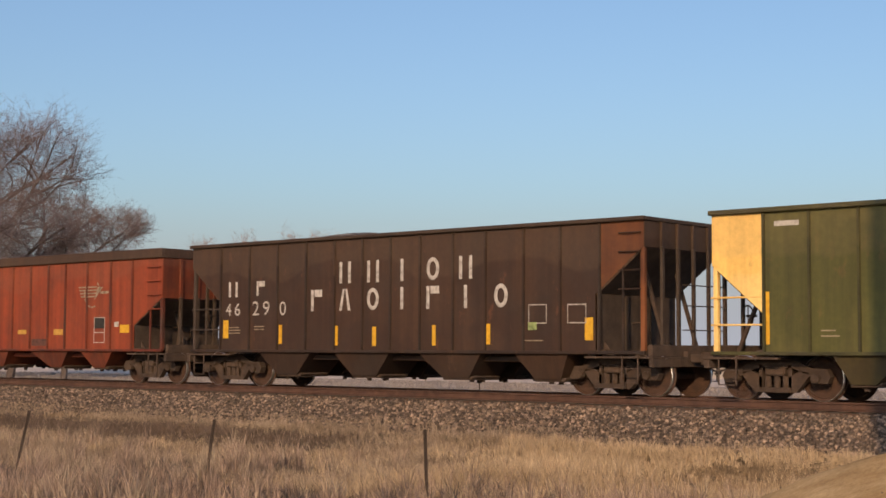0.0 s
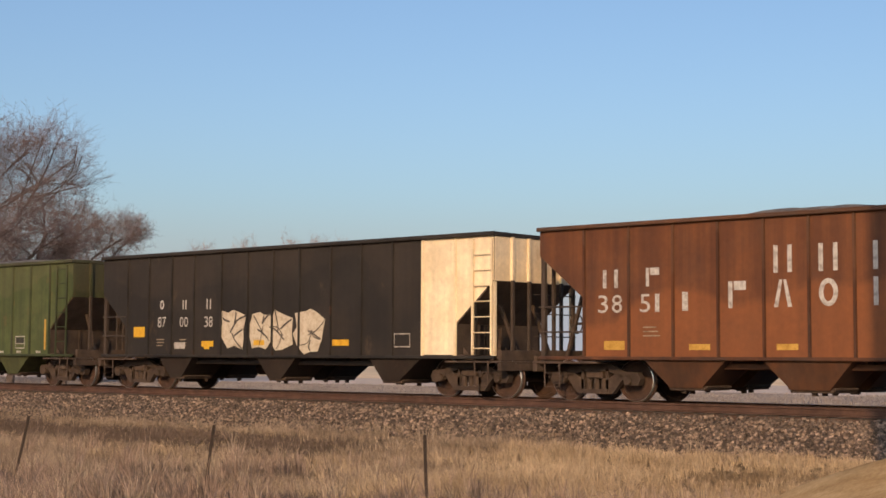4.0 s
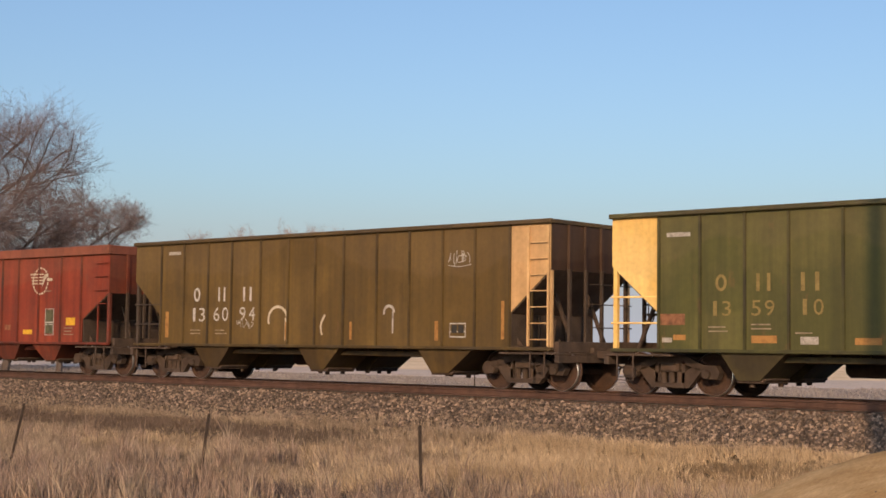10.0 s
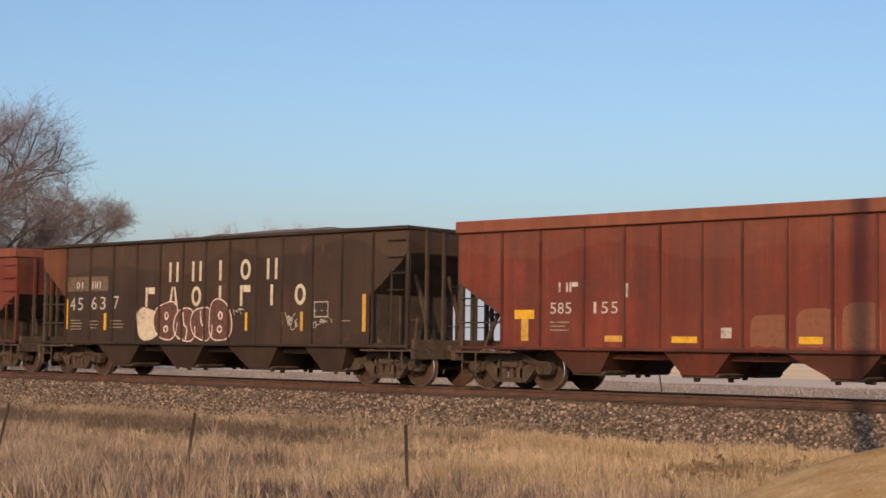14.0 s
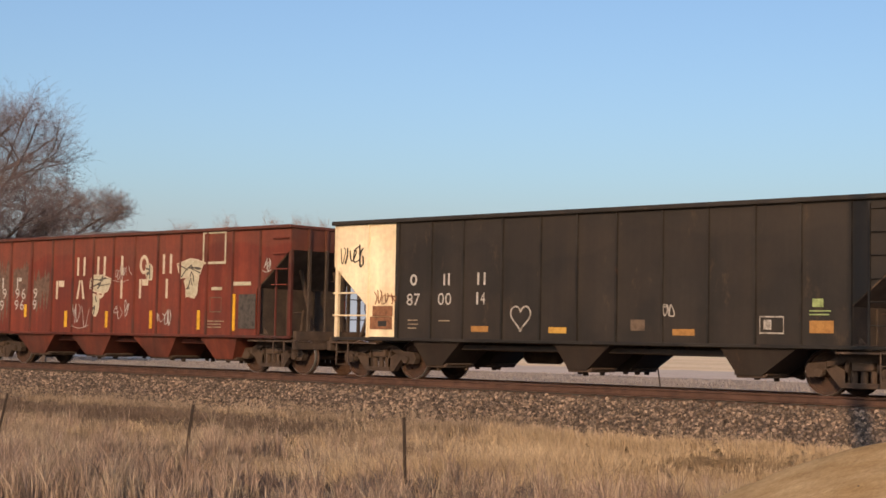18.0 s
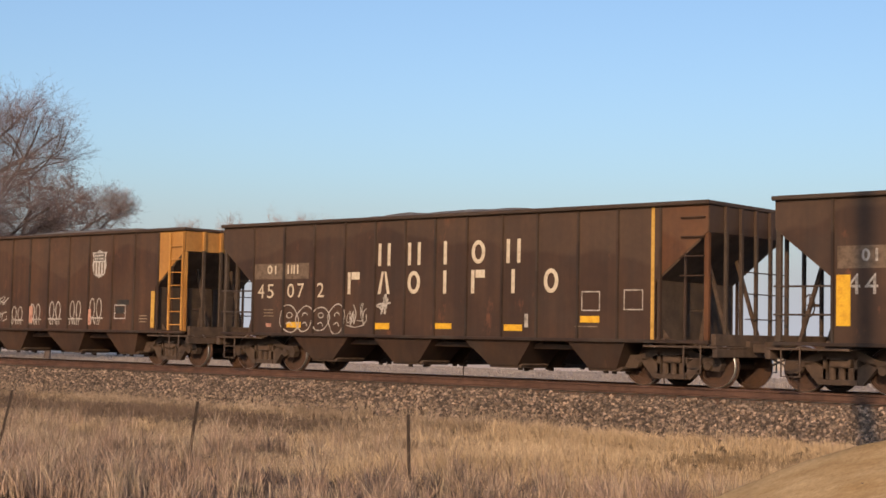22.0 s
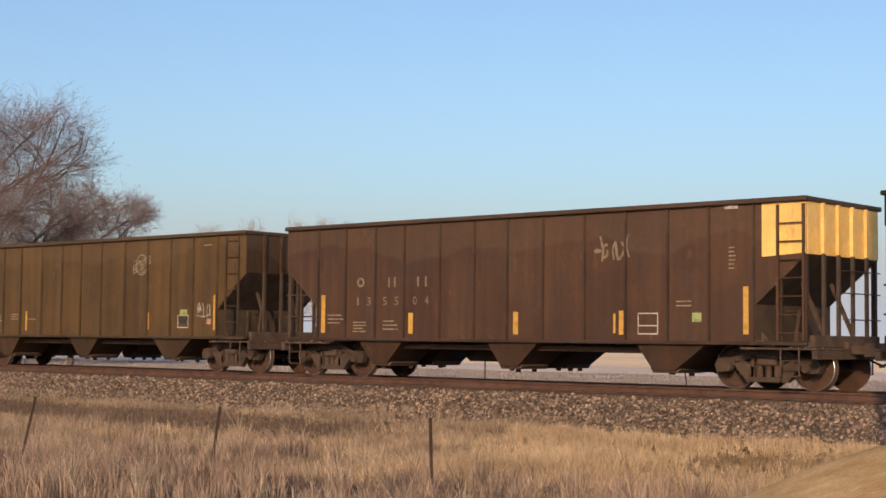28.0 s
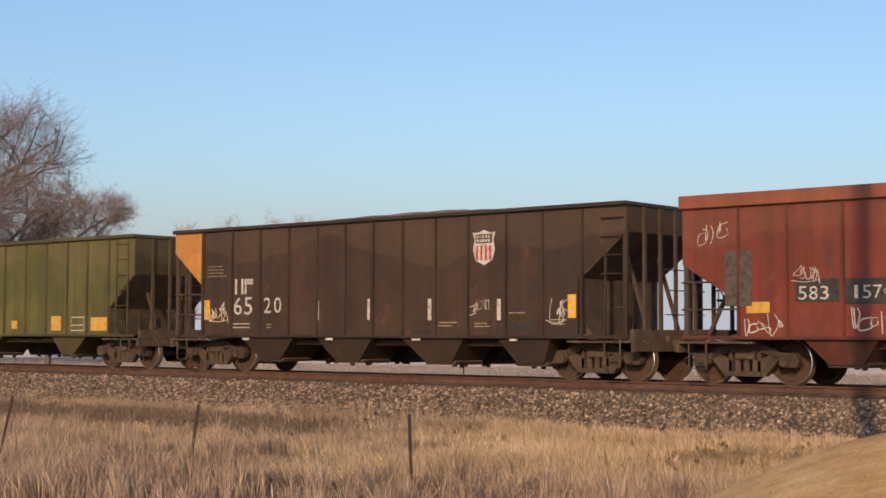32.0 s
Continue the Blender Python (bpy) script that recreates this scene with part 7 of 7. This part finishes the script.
mark(c, "bar", "yellow", 5.88, 1.24, 6.13, 1.70)
mark(c, "frame", "white", 5.46, 1.64, 5.93, 1.98)
mark(c, "bar", "black", 5.51, 1.73, 5.67, 1.93)
mark(c, "bar", "black", 5.73, 1.73, 5.88, 1.93)
mark(c, "bar", "lime", 5.61, 1.44, 5.85, 1.61)
mark(c, "tag", "cream", -2.92, 1.35, -2.11, 1.85)
mark(c, "ghosttag", "pale", -0.79, 1.10, -0.22, 2.01)
mark(c, "tag", "pale", -5.02, 1.57, -4.36, 1.81)
mark(c, "lines", "pale", 4.23, 1.20, 4.92, 1.31)
mark(c, "lines", "pale", 5.28, 1.25, 5.55, 1.33)
mark(c, "lines", "pale", -4.77, 1.38, -4.36, 1.50)
mark(c, "frame", "faint", 4.35, 1.62, 4.84, 1.99)

c = car("flat", -335.48, "brown_warm", "weathered brown hopper car with a pale yellow corner panel", big_ladder=True, end_r="yellow")
end_panel(c, "flat", 1, 0.97, "yellow", 2.66)
c["ink"] = "faint"
mark(c, "glyph", "O", -4.87, 2.23, -4.61, 2.47)
mark(c, "glyph", "H", -3.80, 2.22, -3.55, 2.46)
mark(c, "glyph", "H", -2.84, 2.22, -2.53, 2.46)
mark(c, "num", "13", -4.99, 1.78, -4.29, 1.98)
mark(c, "num", "55", -4.07, 1.78, -3.35, 1.98)
mark(c, "num", "04", -3.07, 1.79, -2.36, 1.98)
mark(c, "bar", "ochre", -6.13, 1.10, -5.99, 2.05)
mark(c, "bar", "ochre", -3.11, 1.09, -2.96, 1.59)
mark(c, "bar", "ochre", 0.13, 1.09, 0.27, 1.60)
mark(c, "bar", "ochre", 2.88, 1.13, 2.94, 1.55)
mark(c, "bar", "ochre", 3.03, 1.10, 3.16, 1.61)
mark(c, "bar", "ochre", 6.04, 1.12, 6.16, 2.08)
mark(c, "frame", "white", 3.52, 1.12, 4.01, 1.55)
mark(c, "bar", "lime", 4.85, 1.37, 5.07, 1.56)
mark(c, "ghosttag", "faint", 2.31, 2.72, 3.16, 3.29)
mark(c, "lines", "pale", 5.71, 2.41, 5.88, 2.91)
mark(c, "lines", "pale", 4.46, 1.66, 4.92, 1.84)
mark(c, "lines", "pale", -3.95, 1.15, -3.42, 1.44)
mark(c, "lines", "pale", -4.98, 1.10, -4.49, 1.40)
mark(c, "lines", "pale", -5.89, 1.30, -5.28, 1.59)
mark(c, "bar", "pale", 5.61, 3.65, 5.93, 3.73)

c = car("flat", -351.99, "mustard_brown", "mustard brown hopper car with a yellow end panel", end_l="yellow")
end_panel(c, "flat", -1, 1.16, "yellow")
c["ink"] = "white"
mark(c, "bar", "ochre", -5.98, 1.23, -5.86, 2.16)
mark(c, "bar", "ochre", -2.99, 1.11, -2.90, 1.71)
mark(c, "bar", "ochre", -0.11, 1.10, -0.02, 1.60)
mark(c, "bar", "orange", 3.19, 1.16, 3.29, 1.64)
mark(c, "bar", "ochre", 6.12, 1.15, 6.21, 2.11)
mark(c, "frame", "white", 4.59, 1.22, 5.05, 1.56)
mark(c, "bar", "black", 4.64, 1.33, 5.00, 1.51)
mark(c, "bar", "lime", 4.69, 1.55, 5.00, 1.72)
mark(c, "banded", "faded", 2.51, 2.71, 3.29, 3.32)
mark(c, "tag", "pale", 5.41, 1.52, 5.99, 1.97)
mark(c, "bar", "pinkish", 5.85, 1.31, 6.03, 1.46)
mark(c, "lines", "pale", -4.73, 1.39, -4.27, 1.62)
mark(c, "lines", "pale", -3.81, 1.43, -3.28, 1.65)
mark(c, "lines", "pale", -2.84, 1.40, -2.33, 1.52)
mark(c, "lines", "pale", 5.68, 3.43, 6.06, 3.54)
mark(c, "bar", "pinkish", -5.40, 1.14, -5.21, 1.23)
mark(c, "frame", "faint", 2.53, 2.87, 3.25, 3.13)

c = car("chorded", -368.03, "red_dark", "worn red hopper car with white chalk marks", "chord_red")
c["ink"] = "white"
mark(c, "bar", "black", -4.90, 1.63, -3.98, 2.08)
mark(c, "bar", "black", -3.89, 1.58, -2.86, 2.07)
mark(c, "num", "583", -4.84, 1.68, -4.19, 1.94)
mark(c, "num", "157", -3.73, 1.69, -3.12, 1.94)
mark(c, "bar", "ochre", -5.97, 1.43, -5.45, 1.65)
mark(c, "bar", "yellow", -2.58, 1.07, -2.07, 1.23)
mark(c, "bar", "yellow", -0.70, 1.08, -0.20, 1.21)
mark(c, "bar", "ochre", 1.00, 1.08, 1.44, 1.23)
mark(c, "bar", "ochre", 3.15, 1.06, 3.65, 1.21)
mark(c, "bar", "yellow", 5.09, 1.14, 5.63, 1.38)
mark(c, "tag", "white", -7.13, 2.76, -6.51, 3.29)
mark(c, "tag", "pale", -4.97, 2.02, -4.35, 2.39)
mark(c, "tag", "white", -3.79, 1.07, -2.97, 1.56)
mark(c, "tag", "pale", -3.07, 1.12, -2.28, 2.07)
mark(c, "tag", "pale", -1.82, 1.12, -1.01, 1.65)
mark(c, "tag", "white", -0.70, 1.09, -0.28, 1.78)
mark(c, "tag", "white", 0.12, 1.50, 0.72, 1.97)
mark(c, "tag", "pale", 0.11, 1.08, 0.48, 1.47)
mark(c, "tag", "pale", 1.99, 1.09, 2.61, 1.76)
mark(c, "tag", "white", 2.79, 0.96, 3.62, 1.21)
mark(c, "tag", "white", 5.03, 0.98, 5.86, 1.70)
mark(c, "tag", "pale", 2.86, 1.36, 3.26, 2.08)
mark(c, "saw", "faint", 3.24, 2.10, 4.90, 3.16)
mark(c, "frame", "white", 4.14, 1.13, 4.62, 1.50)
mark(c, "bar", "black", 4.20, 1.26, 4.57, 1.46)
mark(c, "bar", "patchgrey", -6.43, 1.57, -5.83, 2.67)
mark(c, "bar", "patchgrey", 4.20, 1.51, 4.64, 1.88)
mark(c, "tag", "white", -6.04, 0.95, -5.20, 1.40)
mark(c, "lines", "pale", 4.44, 3.02, 4.95, 3.17)

c = car("ribbed", -384.26, "brown_dark", "black-brown hopper car with a striped shield emblem", coal=(-3.5, 4.0))
end_panel(c, "ribbed", -1, 1.1, "orange")
c["ink"] = "white"
mark(c, "glyph", "H", -4.95, 2.04, -4.62, 2.45)
mark(c, "glyph", "P", -4.57, 2.04, -4.25, 2.44)
mark(c, "num", "4", -5.59, 1.53, -5.30, 1.85)
mark(c, "num", "65", -5.00, 1.50, -4.25, 1.96)
mark(c, "num", "20", -3.85, 1.54, -3.13, 1.94)
mark(c, "bar", "white", -1.89, 1.35, -1.78, 1.83)
mark(c, "bar", "white", -0.10, 1.35, -0.02, 1.86)
mark(c, "bar", "white", 1.86, 1.33, 1.97, 1.83)
mark(c, "bar", "white", 3.94, 1.32, 4.05, 1.80)
mark(c, "bar", "yellow", 5.91, 1.36, 6.13, 1.87)
mark(c, "bar", "ochre", -6.20, 1.38, -5.95, 1.90)
mark(c, "shield", "redwhite", 3.22, 2.57, 3.90, 3.38)
mark(c, "tag", "pale", 3.03, 1.43, 3.79, 1.75)
mark(c, "tag", "white", 5.31, 1.25, 5.88, 1.91)
mark(c, "lines", "pale", 2.18, 1.16, 2.78, 1.31)
mark(c, "lines", "pale", 3.29, 1.15, 3.75, 1.28)
mark(c, "lines", "pale", 4.28, 1.43, 4.79, 1.53)
mark(c, "bar", "black", 4.27, 1.09, 4.98, 1.28)
mark(c, "lines", "white", -5.01, 1.12, -4.30, 1.31)
mark(c, "lines", "pale", 5.46, 1.18, 5.91, 1.37)
mark(c, "lines", "faint", -6.07, 2.49, -5.27, 2.84)
mark(c, "tag", "cream", -5.96, 1.32, -5.24, 1.70)
mark(c, "lines", "pale", -3.69, 1.13, -3.48, 1.28)
mark(c, "bar", "white", -4.61, 0.84, -4.35, 0.91)
mark(c, "bar", "white", -1.53, 0.84, -1.27, 0.92)
mark(c, "bar", "white", 1.37, 0.85, 1.64, 0.93)
mark(c, "bar", "white", 4.31, 0.85, 4.53, 0.94)

c = car("flat", -400.94, "olive", "faded olive green hopper car")
c["ink"] = "white"
mark(c, "bar", "ochre", 3.45, 1.09, 3.94, 1.52)
mark(c, "frame", "white", 4.45, 1.09, 5.09, 1.48)
mark(c, "bar", "ochre", 5.42, 1.08, 6.23, 1.47)
mark(c, "bar", "ochre", 1.36, 1.14, 1.67, 1.39)


# ---- fences, shoulder, pole ----
def build_post(x, y, top, lean_x, lean_y, label, group):
    """A steel T-post with studs and a spade foot hidden in the grass."""
    s = Shape()
    g = ground_z(x, y)
    h = top - g
    s.prism([(-0.022, -0.004), (0.022, -0.004), (0.022, 0.004), (0.004, 0.004), (0.004, 0.032), (-0.004, 0.032), (-0.004, 0.004), (-0.022, 0.004)], "z", -0.25, h)
    for i in range(int(h / 0.055)):
        s.box(-0.008, -0.012, 0.1 + 0.055 * i, 0.008, -0.003, 0.12 + 0.055 * i)
    ob = thing("fence_post", label, "fence post", group, data=s.mesh("fence_post", (MAT["post"],)))
    off = pose(0, 0, 0, lean_y, lean_x, 35) @ Vector((0, 0, h))
    ob.matrix_basis = pose(x - off.x, y - off.y, g, lean_y, lean_x, 35)
    return ob


# the places of the posts' tops, and how far each leans
for x, y, lx, ly in ((-21.92, 14.35, 12, 0), (-17.11, 14.33, 7.2, 0), (-12.93, 14.31, -1.8, 1)):
    build_post(x, y, -0.05, lx, ly, "thin rusty steel fence post leaning in dry grass", "posts of the near fence")
for x, y, lx in ((-33.6, 40, 0), (-25.5, 40, -8)):
    build_post(x, y, 0.25, lx, 0, "thin dark fence post beyond the tracks", "posts of the far fence")


def build_mound():
    nu, nv = 110, 90
    grid = []
    for i in range(nu):
        for j in range(nv):
            x = -9.8 + 13.0 * i / (nu - 1)
            y = 7.0 + 8.8 * j / (nv - 1)
            # a low rounded bank; its flank falls towards the grass
            z = 0.463 - 0.0575 * (x + 3.2) ** 2
            z -= 0.42 * max(0.0, 12.3 - y) + 0.5 * max(0.0, y - 12.7) + 0.4 * max(0.0, 0.2 - abs(y - 12.5)) ** 2
            z = max(z, -1.5)
            z += 0.03 * noise.noise((x * 0.9, y * 0.9, 3)) + 0.022 * noise.noise((x * 3, y * 3, 7)) + 0.012 * noise.noise((x * 8, y * 8, 2))
            grid.append((x, y, z))
    f = [(i * nv + j, (i + 1) * nv + j, (i + 1) * nv + j + 1, i * nv + j + 1) for i in range(nu - 1) for j in range(nv - 1)]
    me = mesh_of("road_shoulder", grid, f, (MAT["mound"],), True)
    thing("road_shoulder", "smooth tan dirt shoulder rising beside the grass", "dirt bank", kind="structure", data=me)
    rng = random.Random(4)
    st = Shape()
    for i in range(160):
        x, y, z = grid[rng.randrange(len(grid))]
        r = rng.uniform(0.008, 0.02)
        st.lathe([(0.0, -r * 0.6), (r, -r * 0.2), (r * 0.8, r * 0.4), (0.0, r * 0.6)], "z", 6, (x + rng.uniform(-0.2, 0.2), y + rng.uniform(-0.2, 0.2), z + 0.3 * r))
    thing("shoulder_pebbles", "small pebbles on the tan dirt shoulder", "pebbles", kind="stuff", data=st.mesh("shoulder_pebbles", (MAT["stone"],)))


build_mound()


def build_pole():
    p = thing("utility_pole", "weathered wooden utility pole beside the road", "utility pole")
    x, y = -1.27, 6.0
    p.location = (x, y, ground_z(x, y))
    s = Shape()
    s.lathe([(0.0, -0.5), (0.20, -0.5), (0.19, 3.0), (0.175, 8.0), (0.15, 15.2), (0.13, 15.3), (0.0, 15.3)], "z", 18)
    part("shaft", s.mesh("shaft", (), True), MAT["wood_pole"], p)
    cap = Shape()
    cap.lathe([(0.0, 15.35), (0.11, 15.33), (0.145, 15.26), (0.145, 15.22), (0.0, 15.22)], "z", 14)
    part("cap", cap.mesh("cap"), MAT["post"], p)


build_pole()


# ---- bare trees ----
def bare_tree(name, label, x, y, height, radius, seed, levels=5, rise=0.55, limbs=14, bark="bark", thick=0.020):
    """Trunk and limbs in one part, the fine twigs in another, grown by forking inside an uneven rounded crown."""
    rng = random.Random(seed)
    wood, twig = Shape(), Shape()
    wander = (0.06, 0.13, 0.22, 0.28, 0.32, 0.36)
    reach = (0.0, 1.15 * radius, 0.50 * radius, 0.27 * radius, 0.15 * radius, 0.085 * radius)
    kids = (limbs, 8, 7, 6, 6)
    middle, half = height * 0.56, height * 0.46

    def outside(p):
        k = 1 + 0.32 * noise.noise((p.x * 0.24 + seed, p.y * 0.24, p.z * 0.24))
        k += 0.14 * noise.noise((p.x * 0.9, p.y * 0.9 + seed, p.z * 0.9))
        return (p.x ** 2 + p.y ** 2) / (radius * k) ** 2 + ((p.z - middle) / (half * k)) ** 2 > 1

    def grow(p, d, length, r, level):
        steps = (6, 6, 4, 3, 2, 2)[level]
        pts = [p]
        for i in range(steps):
            k = wander[level]
            d = (d + Vector((rng.gauss(0, k), rng.gauss(0, k), rng.gauss(0.02, 0.8 * k)))).normalized()
            p = p + d * (length / steps)
            if 0 < level < 4 and outside(p):
                break
            pts.append(p)
        n = len(pts) - 1
        if not n:
            return
        out = wood if level < 4 else twig
        for i in range(n):
            a, b = r * (1 - 0.6 * i / steps), r * (1 - 0.6 * (i + 1) / steps)
            out.tube(pts[i], pts[i + 1], max(a, 0.005), max(b, 0.0035), 7 if level < 2 else 4 if level < 3 else 3)
        if level >= levels:
            return
        for k in range(kids[level]):
            f = rng.uniform((0.22, 0.25, 0.20, 0.15, 0.10)[level], 1.0)
            i = min(n - 1, int(f * n))
            q = pts[i].lerp(pts[i + 1], f * n - i)
            side = Vector((rng.gauss(0, 1), rng.gauss(0, 1), rng.gauss(0, 0.5))).normalized()
            if level:
                nd = d * rng.uniform(0.35, 0.9) + side * rng.uniform(0.5, 1.0) + Vector((0, 0, 0.10))
            else:
                nd = Vector((side.x, side.y, 0)).normalized() * rng.uniform(0.5, 1.0) + Vector((0, 0, rise * rng.uniform(0.4, 1.7)))
            grow(q, nd.normalized(), reach[level + 1] * rng.uniform(0.7, 1.15), r * rng.uniform(0.40, 0.56) * (1.0 - 0.35 * f), level + 1)

    t = thing(name, label, "tree", "bare trees beyond the tracks")
    t.location = (x, y, ground_z(x, y))
    grow(Vector((0, 0, -0.3)), Vector((0.03, 0, 1)), height * 0.72, height * thick, 0)
    part("trunk", wood.mesh("trunk"), MAT[bark], t)
    part("crown", twig.mesh("crown"), MAT["twig"], t, "crown of fine bare reddish twigs")


bare_tree("bare_tree", "tall spreading bare tree with fine reddish twigs", -81.7, 46.6, 16.4, 11.4, 12, limbs=18)
bare_tree("bare_tree", "middling bare tree with fine twigs behind the tracks", -78.6, 50.0, 13.4, 5.6, 8, limbs=7)
bare_tree("bare_tree", "low bushy bare tree behind the tracks", -75.8, 51.9, 10.6, 5.4, 25, limbs=7)
for i, (tx, ty, th) in enumerate(((-127.5, 102.0, 15.2), (-125.0, 103.5, 15.4), (-122.0, 105.5, 15.6), (-118.5, 109.5, 15.2), (-116.3, 110.7, 15.6), (-114.8, 112.0, 15.4))):
    bare_tree("slender_tree", "slender upright bare tree far across the field", tx, ty, th + 1.6, 2.8, 40 + i, 3, 4.5, 34, "pale_bark", 0.008)


# ---- what moves ----
def motions():
    seconds = [float(i) for i in range(33)]
    for ob, centre in CARS:
        walk(ob, [(t, pose(centre + run(t), TRACK_Y, 0)) for t in seconds])
    # each wheel pair is turned while it is near enough to be seen
    for w, dx, u in WHEELS:
        first = max(0.0, (-52 - u) / 11.2)
        last = min(32.0, (-6 - u) / 11.2)
        f0, f1 = int(first * FPS), int(last * FPS)
        rows = [(i / FPS, pose(dx, 0, 0.457) @ Matrix.Rotation((run(i / FPS) + u) / 0.457, 4, "Y")) for i in range(f0, f1 + 1)]
        if not rows:
            continue
        if f0 > 0:
            rows.insert(0, (0.0, rows[0][1]))
        if f1 < 32 * FPS:
            rows.append((32.0, rows[-1][1]))
        walk(w, rows)


motions()
